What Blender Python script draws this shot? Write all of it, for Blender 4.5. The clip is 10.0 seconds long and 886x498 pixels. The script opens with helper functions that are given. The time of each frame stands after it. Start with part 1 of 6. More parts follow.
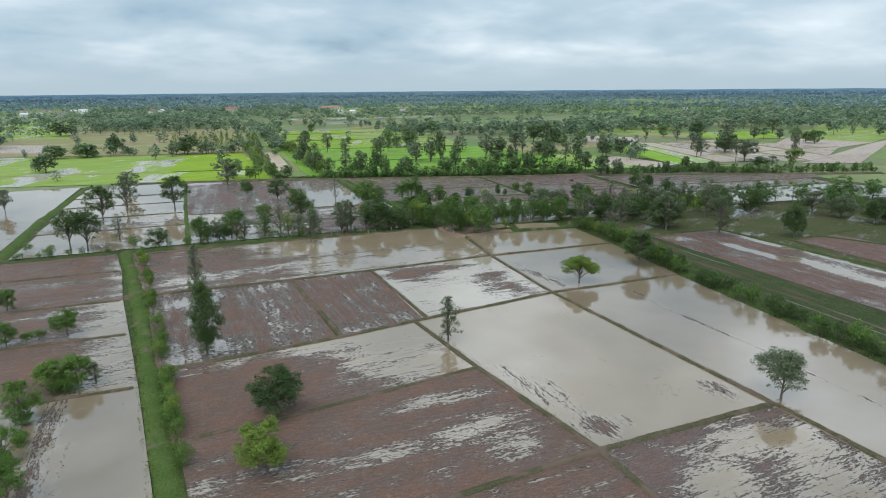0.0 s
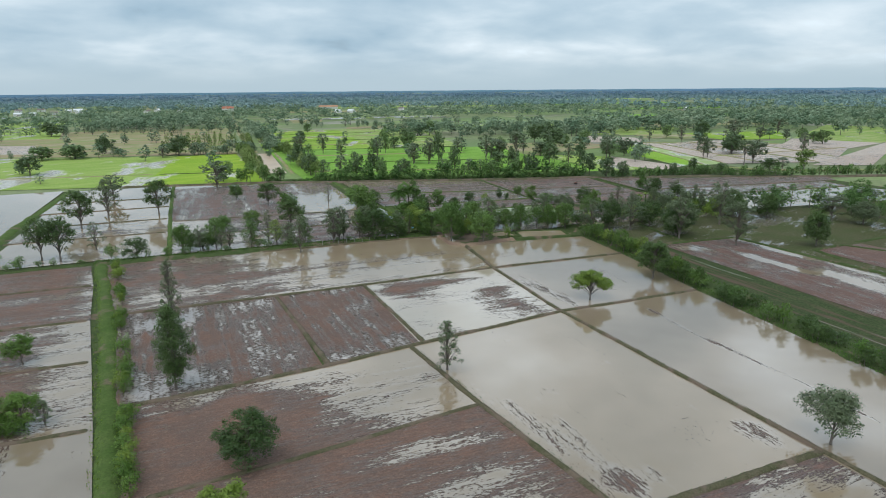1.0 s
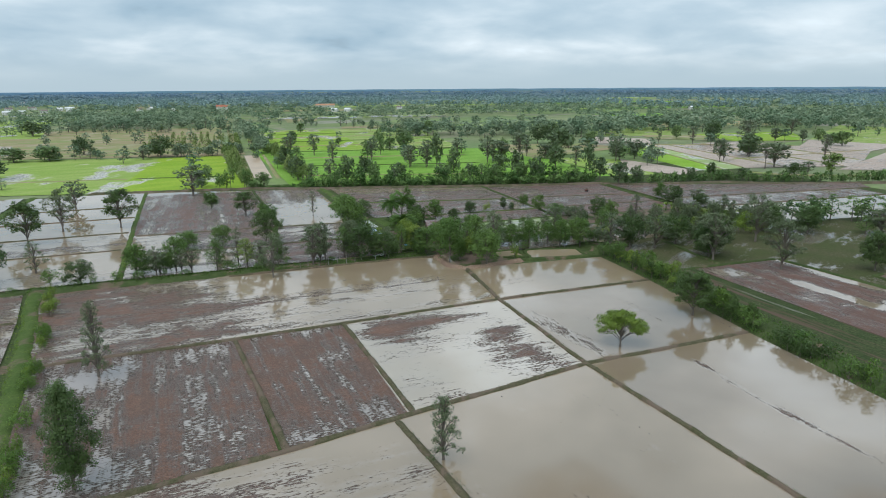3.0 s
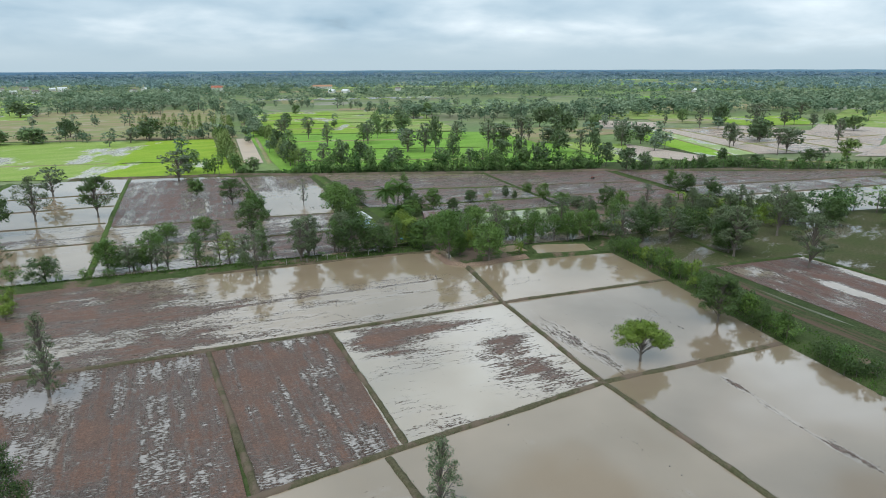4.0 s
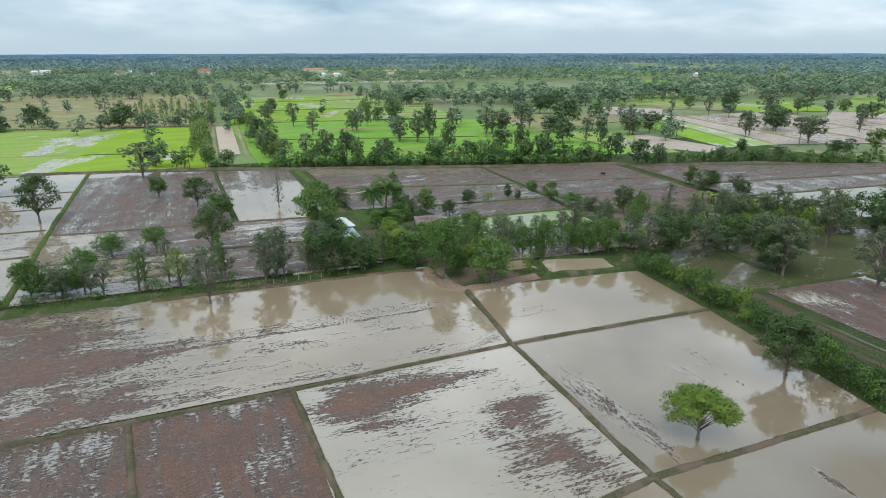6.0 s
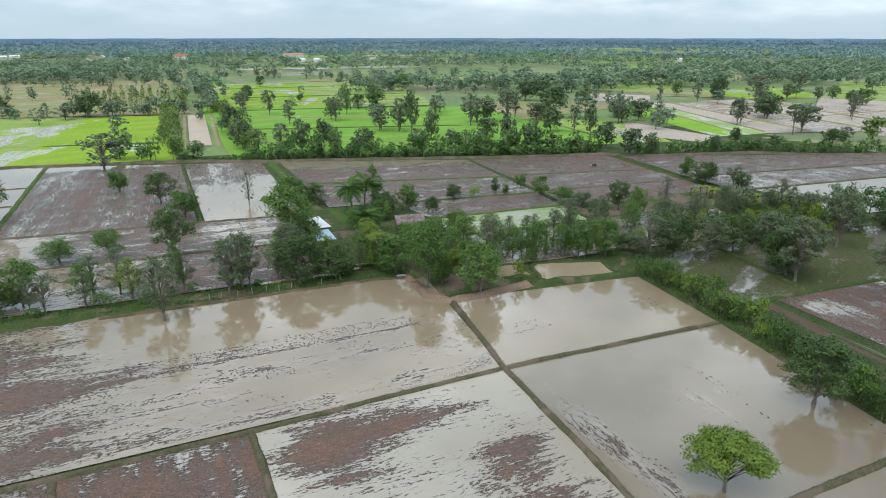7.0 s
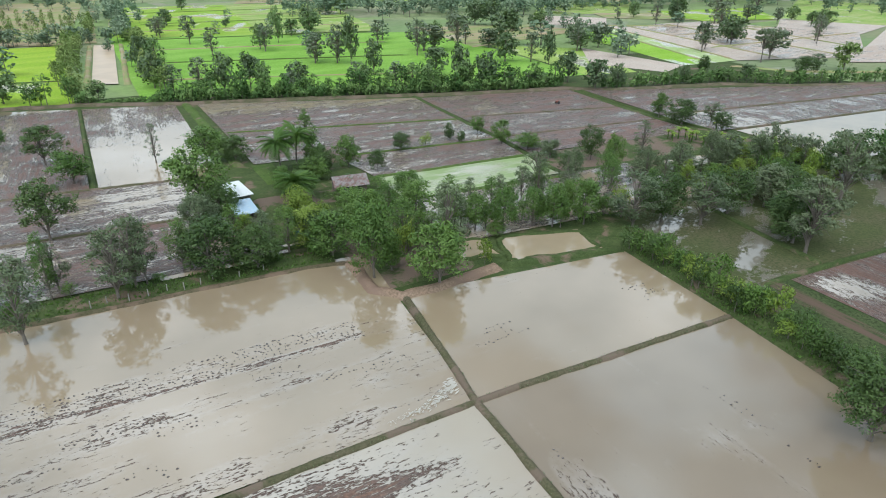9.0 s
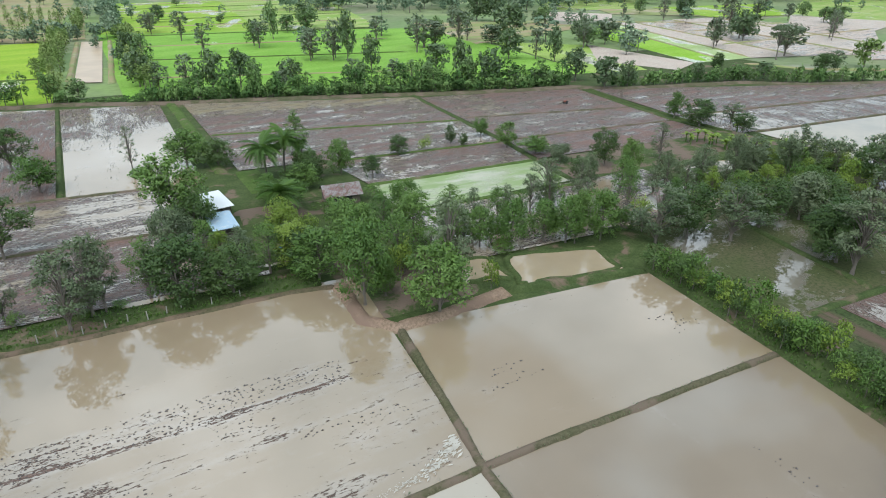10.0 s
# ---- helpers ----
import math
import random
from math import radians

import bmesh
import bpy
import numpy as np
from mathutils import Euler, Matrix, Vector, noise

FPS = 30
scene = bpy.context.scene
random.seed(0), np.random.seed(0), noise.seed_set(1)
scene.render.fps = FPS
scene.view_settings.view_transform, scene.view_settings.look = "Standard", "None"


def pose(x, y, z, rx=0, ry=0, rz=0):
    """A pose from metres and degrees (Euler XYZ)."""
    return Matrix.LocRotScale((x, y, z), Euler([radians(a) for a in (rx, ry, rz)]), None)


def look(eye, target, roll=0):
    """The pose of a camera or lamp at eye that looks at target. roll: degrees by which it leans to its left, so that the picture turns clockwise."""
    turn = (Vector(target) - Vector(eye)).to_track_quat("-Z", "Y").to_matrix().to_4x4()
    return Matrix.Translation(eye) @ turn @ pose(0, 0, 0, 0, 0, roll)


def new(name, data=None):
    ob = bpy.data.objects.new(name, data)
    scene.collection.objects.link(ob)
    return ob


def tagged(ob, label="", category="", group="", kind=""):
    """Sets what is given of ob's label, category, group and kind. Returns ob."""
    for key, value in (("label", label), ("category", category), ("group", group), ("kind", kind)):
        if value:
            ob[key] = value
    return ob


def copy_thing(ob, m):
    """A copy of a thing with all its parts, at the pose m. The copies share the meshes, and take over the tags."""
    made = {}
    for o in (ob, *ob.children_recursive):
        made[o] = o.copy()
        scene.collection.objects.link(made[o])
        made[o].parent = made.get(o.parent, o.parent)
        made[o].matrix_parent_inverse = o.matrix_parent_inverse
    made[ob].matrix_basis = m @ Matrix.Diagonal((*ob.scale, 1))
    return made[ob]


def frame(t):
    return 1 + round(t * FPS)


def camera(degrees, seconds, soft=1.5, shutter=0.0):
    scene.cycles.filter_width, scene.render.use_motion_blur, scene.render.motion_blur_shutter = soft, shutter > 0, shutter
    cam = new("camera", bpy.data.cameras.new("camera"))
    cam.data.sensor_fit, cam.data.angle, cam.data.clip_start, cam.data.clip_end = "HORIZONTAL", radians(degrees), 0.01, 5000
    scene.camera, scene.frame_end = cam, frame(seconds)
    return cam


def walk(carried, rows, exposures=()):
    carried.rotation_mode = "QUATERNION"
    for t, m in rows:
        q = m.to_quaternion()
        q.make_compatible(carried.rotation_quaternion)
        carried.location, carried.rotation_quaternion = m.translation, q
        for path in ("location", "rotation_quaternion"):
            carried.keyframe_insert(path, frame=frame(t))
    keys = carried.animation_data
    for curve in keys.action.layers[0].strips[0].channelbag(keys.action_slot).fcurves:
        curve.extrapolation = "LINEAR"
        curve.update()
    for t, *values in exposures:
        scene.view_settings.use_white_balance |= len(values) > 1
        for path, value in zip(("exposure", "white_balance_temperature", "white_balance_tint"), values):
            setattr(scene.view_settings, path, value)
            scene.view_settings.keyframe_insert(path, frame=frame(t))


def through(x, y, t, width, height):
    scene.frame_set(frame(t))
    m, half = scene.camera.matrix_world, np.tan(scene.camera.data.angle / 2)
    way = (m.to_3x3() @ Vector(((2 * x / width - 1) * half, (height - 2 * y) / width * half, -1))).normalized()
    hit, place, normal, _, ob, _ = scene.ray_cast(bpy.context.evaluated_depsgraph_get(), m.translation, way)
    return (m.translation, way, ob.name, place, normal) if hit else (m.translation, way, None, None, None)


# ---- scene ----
cam = camera(69.5, 10.0, 1.0)
PATH = [
    (0, (2.838, -0.524, 40.101), (3.529, 1.288, 39.611), -0.5),
    (0.5, (4.939, 4.792, 40.092), (5.632, 6.603, 39.601), -0.5),
    (1, (7.018, 10.189, 40.085), (7.712, 11.999, 39.593), -0.5),
    (1.5, (9.167, 15.704, 40.075), (9.862, 17.513, 39.583), -0.5),
    (2, (11.451, 21.41, 39.975), (12.147, 23.219, 39.481), -0.4),
    (2.5, (13.817, 26.915, 39.89), (14.513, 28.723, 39.396), -0.4),
    (4, (20.365, 43.37, 39.565), (21.059, 45.163, 39.016), -0.2),
    (4.5, (22.549, 48.854, 39.48), (23.24, 50.634, 38.884), -0.2),
    (5, (24.625, 54.285, 39.409), (25.318, 56.064, 38.813), -0.1),
    (5.5, (26.72, 59.677, 39.342), (27.416, 61.456, 38.749), -0.1),
    (7, (33.123, 75.348, 39.179), (33.869, 77.091, 38.542), -0.0),
    (7.5, (35.265, 80.37, 39.099), (36.041, 82.082, 38.415), -0.0),
    (8, (37.373, 85.255, 39.012), (38.178, 86.93, 38.271), -0.0),
    (8.5, (39.518, 90.287, 39.073), (40.352, 91.919, 38.273), 0.1),
    (9, (41.885, 95.146, 39.076), (42.736, 96.745, 38.228), 0.1),
    (9.5, (44.185, 99.742, 38.746), (45.039, 101.341, 37.901), 0.2),
    (10, (46.843, 104.440, 37.447), (47.690, 106.037, 36.592), 0.1),
]
walk(cam, [(t, look(eye, target, roll)) for t, eye, target, roll in PATH],
     [(0, 0.0, 6120, 10), (2.5, 0.0, 6120, 10), (4.5, 0.12, 6120, 10), (5.5, 0.14, 6120, 10), (7.5, 0.30, 6120, 10), (9, 0.48, 6080, 10), (10, 0.51, 6080, 10)])

# ---- sky, sun ----
SUN_UP, SUN_TURN = 58.0, 235.0      # height above the horizon; compass turn of the light's source


def make_world():
    w = bpy.data.worlds.new("sky")
    scene.world = w
    w.use_nodes = True
    nt = w.node_tree
    nt.nodes.clear()
    N, L = nt.nodes.new, nt.links.new
    out, bg = N("ShaderNodeOutputWorld"), N("ShaderNodeBackground")
    sky = N("ShaderNodeTexSky")
    sky.sky_type, sky.sun_disc = "NISHITA", False
    sky.sun_elevation, sky.sun_rotation = radians(SUN_UP), radians(SUN_TURN)
    sky.air_density, sky.dust_density = 1.0, 2.0
    dim = N("ShaderNodeVectorMath")
    dim.operation = "SCALE"
    dim.inputs["Scale"].default_value = 0.10
    L(sky.outputs[0], dim.inputs[0])
    # cloud deck: the direction is laid on a flat sheet high above
    tc, sep = N("ShaderNodeTexCoord"), N("ShaderNodeSeparateXYZ")
    L(tc.outputs["Generated"], sep.inputs[0])
    up = N("ShaderNodeMath")
    up.operation = "MAXIMUM"
    up.inputs[1].default_value = 0.0
    L(sep.outputs["Z"], up.inputs[0])
    lift = N("ShaderNodeMath")
    lift.operation = "ADD"
    lift.inputs[1].default_value = 0.24
    L(up.outputs[0], lift.inputs[0])
    flat = N("ShaderNodeCombineXYZ")
    for axis in ("X", "Y"):
        div = N("ShaderNodeMath")
        div.operation = "DIVIDE"
        L(sep.outputs[axis], div.inputs[0])
        L(lift.outputs[0], div.inputs[1])
        L(div.outputs[0], flat.inputs[axis])
    big = N("ShaderNodeTexNoise")
    big.inputs["Scale"].default_value, big.inputs["Detail"].default_value = 0.75, 4.0
    big.inputs["Roughness"].default_value, big.inputs["Distortion"].default_value = 0.46, 0.2
    L(flat.outputs[0], big.inputs["Vector"])
    puff = N("ShaderNodeTexNoise")
    puff.inputs["Scale"].default_value, puff.inputs["Detail"].default_value = 2.0, 6.0
    puff.inputs["Roughness"].default_value, puff.inputs["Distortion"].default_value = 0.5, 0.2
    L(flat.outputs[0], puff.inputs["Vector"])
    cloud = N("ShaderNodeMix")
    cloud.inputs["Factor"].default_value = 0.42
    L(big.outputs["Fac"], cloud.inputs["A"])
    L(puff.outputs["Fac"], cloud.inputs["B"])
    # clouds overhead are seen more steeply: brighter tops and darker bellies
    steep = N("ShaderNodeMapRange")
    for k, v in (("From Min", 0.2), ("From Max", 0.5), ("To Min", 1.15), ("To Max", 4.2)):
        steep.inputs[k].default_value = v
    L(up.outputs[0], steep.inputs["Value"])
    spread = N("ShaderNodeMath")
    spread.operation = "SUBTRACT"
    spread.inputs[1].default_value = 0.49
    L(cloud.outputs["Result"], spread.inputs[0])
    deep = N("ShaderNodeMath")
    deep.operation = "MULTIPLY_ADD"
    deep.inputs[2].default_value = 0.49
    L(spread.outputs[0], deep.inputs[0])
    L(steep.outputs[0], deep.inputs[1])
    shade = N("ShaderNodeValToRGB")
    els = shade.color_ramp.elements
    els[0].position, els[0].color = 0.38, (0.415, 0.555, 0.645, 1)
    els[1].position, els[1].color = 0.60, (0.82, 0.905, 0.93, 1)
    mid = els.new(0.5)
    mid.color = (0.59, 0.71, 0.77, 1)
    for at, tint in ((0.20, (0.15, 0.20, 0.24, 1)), (0.84, (1.50, 1.66, 1.72, 1))):
        els.new(at).color = tint
    L(deep.outputs[0], shade.inputs["Fac"])
    # pale veil towards the horizon
    veil = N("ShaderNodeMapRange")
    veil.inputs["From Min"].default_value, veil.inputs["From Max"].default_value = 0.0, 0.06
    veil.interpolation_type = "SMOOTHSTEP"
    L(up.outputs[0], veil.inputs["Value"])
    low = N("ShaderNodeMix")
    low.data_type = "RGBA"
    low.inputs["A"].default_value = (0.53, 0.645, 0.69, 1)
    L(veil.outputs[0], low.inputs["Factor"])
    L(shade.outputs["Color"], low.inputs["B"])
    # a little blue shows through
    both = N("ShaderNodeMix")
    both.data_type = "RGBA"
    both.inputs["Factor"].default_value = 0.9
    L(dim.outputs[0], both.inputs["A"])
    L(low.outputs["Result"], both.inputs["B"])
    L(both.outputs["Result"], bg.inputs["Color"])
    bg.inputs["Strength"].default_value = 1.0
    L(bg.outputs[0], out.inputs["Surface"])


make_world()
sun = new("sun", bpy.data.lights.new("sun", "SUN"))
sun.data.energy, sun.data.angle, sun.data.color = 1.1, radians(40), (1.0, 0.96, 0.90)
a, e = radians(SUN_TURN), radians(SUN_UP)
sun.matrix_world = look((math.sin(a) * math.cos(e) * 100, math.cos(a) * math.cos(e) * 100, math.sin(e) * 100), (0, 0, 0))


# ---- materials ----
class Nodes:
    """Short hand for a node material."""

    def __init__(self, name):
        self.mat = bpy.data.materials.new(name)
        self.mat.use_nodes = True
        self.t = self.mat.node_tree
        self.bsdf = self.t.nodes["Principled BSDF"]
        self.out = self.t.nodes["Material Output"]
        self.pos = self.add("ShaderNodeNewGeometry").outputs["Position"]

    def add(self, kind):
        return self.t.nodes.new(kind)

    def link(self, a, b):
        self.t.links.new(a, b)

    def put(self, value, socket):
        if isinstance(value, bpy.types.NodeSocket):
            self.link(value, socket)
        elif isinstance(value, (int, float)):
            socket.default_value = value
        else:
            socket.default_value = (*value, 1.0) if len(value) == 3 and socket.type == "RGBA" else value

    def math(self, op, a, b=0.0, c=0.0):
        n = self.add("ShaderNodeMath")
        n.operation = op
        for s, v in zip(n.inputs, (a, b, c)):
            self.put(v, s)
        return n.outputs[0]

    def scaled(self, vec, xyz, turn=0.0):
        if turn:
            r = self.add("ShaderNodeMapping")
            r.inputs["Rotation"].default_value[2] = -turn
            self.link(vec, r.inputs["Vector"])
            vec = r.outputs[0]
        n = self.add("ShaderNodeMapping")
        n.inputs["Scale"].default_value = xyz
        self.link(vec, n.inputs["Vector"])
        return n.outputs[0]

    def noise(self, vec, scale, detail=4.0, rough=0.55, distort=0.0):
        n = self.add("ShaderNodeTexNoise")
        for k, v in (("Scale", scale), ("Detail", detail), ("Roughness", rough), ("Distortion", distort)):
            n.inputs[k].default_value = v
        if vec is not None:
            self.link(vec, n.inputs["Vector"])
        return n.outputs["Fac"]

    def ramp(self, fac, *stops):
        n = self.add("ShaderNodeValToRGB")
        els = n.color_ramp.elements
        while len(els) < len(stops):
            els.new(0.5)
        for el, (p, c) in zip(els, stops):
            el.position, el.color = p, (*c, 1.0)
        self.link(fac, n.inputs["Fac"])
        return n.outputs["Color"]

    def step(self, v, lo, hi):
        n = self.add("ShaderNodeMapRange")
        n.interpolation_type = "SMOOTHSTEP"
        n.inputs["From Min"].default_value, n.inputs["From Max"].default_value = lo, hi
        self.put(v, n.inputs["Value"])
        return n.outputs[0]

    def mix(self, fac, a, b):
        n = self.add("ShaderNodeMix")
        n.data_type = "RGBA"
        for v, k in ((fac, "Factor"), (a, "A"), (b, "B")):
            self.put(v, n.inputs[k])
        return n.outputs["Result"]

    def fmix(self, fac, a, b):
        n = self.add("ShaderNodeMix")
        for v, k in ((fac, "Factor"), (a, "A"), (b, "B")):
            self.put(v, n.inputs[k])
        return n.outputs["Result"]

    def attr(self, name):
        n = self.add("ShaderNodeAttribute")
        n.attribute_name = name
        return n.outputs["Fac"]

    def rand(self):
        return self.add("ShaderNodeObjectInfo").outputs["Random"]

    def bump(self, height, strength, dist):
        n = self.add("ShaderNodeBump")
        n.inputs["Strength"].default_value, n.inputs["Distance"].default_value = strength, dist
        self.link(height, n.inputs["Height"])
        self.link(n.outputs[0], self.bsdf.inputs["Normal"])

    def set(self, **kw):
        for k, v in kw.items():
            self.put(v, self.bsdf.inputs[k.replace("_", " ").title() if k != "IOR" else k])
        return self.mat


def paddy_material(name, soils, murky, turn=0.0, clod_shade=0.5, plough=0.12, edge=0.03, cross=False):
    """Ploughed mud that stands partly under turbid water; the mesh attribute 'wet' says how much. Furrows run along x, turned by 'turn'."""
    m = Nodes(name)
    flat = m.scaled(m.pos, (1.0, 1.0, 1.0), turn or 0.001)
    ridge = m.step(m.noise(m.scaled(flat, (4.4, 1.1, 1.0) if cross else (0.9, 3.6, 1.0)), 1.0, 4.0, 0.6, 0.3), 0.3, 0.7)
    furrow = m.noise(m.scaled(flat, (0.10, 0.95, 1.0) if cross else (0.28, 2.1, 1.0)), 1.0, 5.0, 0.66, 0.35)
    track = m.noise(m.scaled(flat, (0.03, 0.36, 1.0)), 1.0, 3.0, 0.5)
    blot = m.noise(m.pos, 0.15, 7.0, 0.68)
    clod = m.noise(m.scaled(flat, (3.6, 1.15, 1.0) if cross else (1.5, 4.2, 1.0)), 1.0, 4.0, 0.68)
    fine = m.noise(m.scaled(flat, (8.0, 3.4, 1.0) if cross else (3.2, 8.5, 1.0)), 1.0, 3.0, 0.65)
    v = m.attr("wet")
    depth = v
    for share, much in ((blot, 1.3), (track, 0.95), (furrow, 1.35)):
        depth = v
        v = m.math("ADD", v, m.math("MULTIPLY_ADD", share, much, -0.5 * much))
    damp = m.step(v, 0.08, 0.50)
    for share, much in ((clod, 1.6), (fine, 0.8), (ridge, -plough)):
        v = m.math("ADD", v, m.math("MULTIPLY_ADD", share, much, -0.5 * much))
    water = m.step(v, 0.5 - edge, 0.5 + edge)
    grain = m.noise(m.pos, 4.6, 6.0, 0.72)
    lump = m.noise(m.pos, 1.5, 4.0, 0.7)
    soil = m.mix(m.step(m.noise(m.pos, 0.16, 5.0, 0.65), 0.38, 0.62), soils[0], soils[1])
    # shadows between clods painted into the soil colour
    soil = m.mix(m.step(grain, 0.36, 0.60), m.mix(clod_shade, soil, (0.032, 0.023, 0.018)), soil)
    # painted darkening in the troughs between ridges
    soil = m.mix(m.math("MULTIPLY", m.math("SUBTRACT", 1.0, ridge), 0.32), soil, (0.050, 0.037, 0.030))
    soil = m.mix(m.math("MULTIPLY", m.step(m.noise(m.pos, 1.7, 5.0, 0.75), 0.55, 0.7), 0.5), soil, soils[2])
    soil = m.mix(m.math("MULTIPLY", m.step(lump, 0.56, 0.74), 0.4), soil, soils[2])
    soil = m.mix(m.math("MULTIPLY", damp, 0.6), soil, soils[3])
    silt = m.mix(m.step(m.noise(m.pos, 0.06, 3.0), 0.3, 0.7), murky[0], murky[1])
    # shallow margins paler: sky glints put into the silt colour
    silt = m.mix(m.math("MULTIPLY", m.step(depth, 0.95, 0.5), 0.45), silt, (0.430, 0.378, 0.325))
    rough = m.fmix(water, m.fmix(damp, 0.75, 0.18), 0.025)
    height = m.math("MULTIPLY", m.math("SUBTRACT", 1.0, water), m.math("ADD", m.math("ADD", grain, ridge), m.math("MULTIPLY", lump, 1.3)))
    height = m.math("ADD", height, m.math("MULTIPLY", m.noise(m.pos, 1.3, 2.0), 0.010))
    m.bump(height, 1.0, 0.09)
    return m.set(base_color=m.mix(water, soil, silt), roughness=rough, IOR=m.fmix(water, 1.5, 2.25))


BROWN = ((0.265, 0.142, 0.094), (0.215, 0.130, 0.094), (0.39, 0.27, 0.20), (0.110, 0.080, 0.069))
GREY = ((0.220, 0.136, 0.110), (0.260, 0.146, 0.110), (0.33, 0.245, 0.20), (0.108, 0.090, 0.086))
MILKY = ((0.335, 0.256, 0.170), (0.300, 0.226, 0.146))
# silt darkened to carry the reflection of a dark cloud
DIM_SILT = ((0.292, 0.226, 0.156), (0.254, 0.193, 0.130))
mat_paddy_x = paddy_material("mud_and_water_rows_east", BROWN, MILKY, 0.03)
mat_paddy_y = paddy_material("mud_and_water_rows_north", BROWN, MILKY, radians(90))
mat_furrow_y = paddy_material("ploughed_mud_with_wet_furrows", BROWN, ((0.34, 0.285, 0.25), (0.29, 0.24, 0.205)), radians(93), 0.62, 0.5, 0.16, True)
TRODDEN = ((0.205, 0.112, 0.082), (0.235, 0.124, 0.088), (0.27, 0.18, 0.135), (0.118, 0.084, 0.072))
mat_trodden_y = paddy_material("trodden_mud_and_water", TRODDEN, DIM_SILT, radians(90), 0.5, 0.0)
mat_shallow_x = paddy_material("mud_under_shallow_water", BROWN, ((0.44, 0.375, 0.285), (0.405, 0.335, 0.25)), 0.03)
mat_dim_y = paddy_material("mud_and_water_dark_reflection", BROWN, DIM_SILT, radians(90))
# far paddies: the sunlight on them is put into soil and silt colours
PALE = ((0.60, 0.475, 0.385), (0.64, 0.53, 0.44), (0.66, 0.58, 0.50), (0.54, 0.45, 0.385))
mat_pale_x = paddy_material("sunlit_pale_mud_and_water", PALE, ((0.64, 0.575, 0.49), (0.60, 0.53, 0.455)), 0.2, 0.1)
mat_tan_x = paddy_material("sunlit_tan_mud_and_water", ((0.55, 0.415, 0.325), (0.59, 0.45, 0.355), (0.62, 0.51, 0.42), (0.50, 0.385, 0.31)), ((0.66, 0.595, 0.515), (0.61, 0.54, 0.46)), 0.2, 0.1)
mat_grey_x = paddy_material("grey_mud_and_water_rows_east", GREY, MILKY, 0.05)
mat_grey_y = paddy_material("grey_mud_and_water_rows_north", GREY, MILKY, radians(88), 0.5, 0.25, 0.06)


def water_material(name, a, b, rough=0.03, ior=1.9):
    m = Nodes(name)
    m.bump(m.noise(m.pos, 1.2, 3.0), 0.2, 0.02)
    return m.set(base_color=m.mix(m.step(m.noise(m.pos, 0.12, 3.0), 0.35, 0.65), a, b), roughness=rough, IOR=ior)


mat_canal = water_material("brown_canal_water", (0.56, 0.42, 0.285), (0.50, 0.37, 0.25), 0.35, 1.33)
mat_pond = water_material("turbid_pond_water", (0.40, 0.31, 0.20), (0.35, 0.275, 0.18))


def scum_material():
    m = Nodes("duckweed_on_water")
    f = m.step(m.noise(m.scaled(m.pos, (0.10, 0.35, 1)), 1.0, 6.0, 0.65), 0.36, 0.60)
    return m.set(base_color=m.mix(f, (0.37, 0.36, 0.25), (0.25, 0.32, 0.135)), roughness=m.fmix(f, 0.06, 0.6), IOR=1.33)


mat_scum = scum_material()


def rice_material(name, a, b, bare, cover):
    """Young rice standing in shallow water."""
    m = Nodes(name)
    f = m.noise(m.scaled(m.pos, (0.035, 0.11, 1), 0.25), 1.0, 5.0, 0.6)
    gap = m.step(m.noise(m.scaled(m.pos, (0.05, 0.02, 1), -0.3), 1.0, 5.0, 0.6), cover, cover + 0.07)
    g = m.noise(m.pos, 1.6, 5.0, 0.7)
    col = m.mix(m.step(f, 0.35, 0.65), a, b)
    col = m.mix(m.math("MULTIPLY", m.step(g, 0.65, 0.3), 0.35), col, (0.05, 0.10, 0.02))
    m.bump(g, 0.6, 0.15)
    m.put(m.fmix(gap, 0.06, 0.5), m.bsdf.inputs["Specular IOR Level"])
    return m.set(base_color=m.mix(gap, col, bare), roughness=m.fmix(gap, 0.8, 0.15))


# rice greens, brightened to hold the sunlight on the far fields
mat_rice = rice_material("bright_young_rice", (0.205, 0.385, 0.055), (0.265, 0.445, 0.080), (0.32, 0.42, 0.14), 0.64)
mat_rice_high = rice_material("ripening_yellow_green_rice", (0.235, 0.395, 0.040), (0.330, 0.430, 0.075), (0.42, 0.39, 0.20), 0.56)
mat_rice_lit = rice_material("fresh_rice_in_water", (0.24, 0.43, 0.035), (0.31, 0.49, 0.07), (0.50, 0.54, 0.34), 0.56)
mat_rice_wet = rice_material("seedlings_in_water", (0.36, 0.46, 0.16), (0.44, 0.52, 0.26), (0.60, 0.58, 0.47), 0.46)
mat_rice_lime = rice_material("yellow_green_young_rice", (0.27, 0.42, 0.036), (0.35, 0.47, 0.055), (0.54, 0.50, 0.38), 0.57)
mat_rice_pale = rice_material("pale_rice_with_water", (0.29, 0.41, 0.085), (0.36, 0.45, 0.125), (0.50, 0.46, 0.36), 0.55)
mat_rice_olive = rice_material("olive_rice_strips", (0.26, 0.38, 0.085), (0.38, 0.42, 0.16), (0.36, 0.33, 0.19), 0.58)
mat_rice_thin = rice_material("thin_rice_in_water", (0.20, 0.30, 0.07), (0.28, 0.33, 0.12), (0.46, 0.41, 0.34), 0.46)


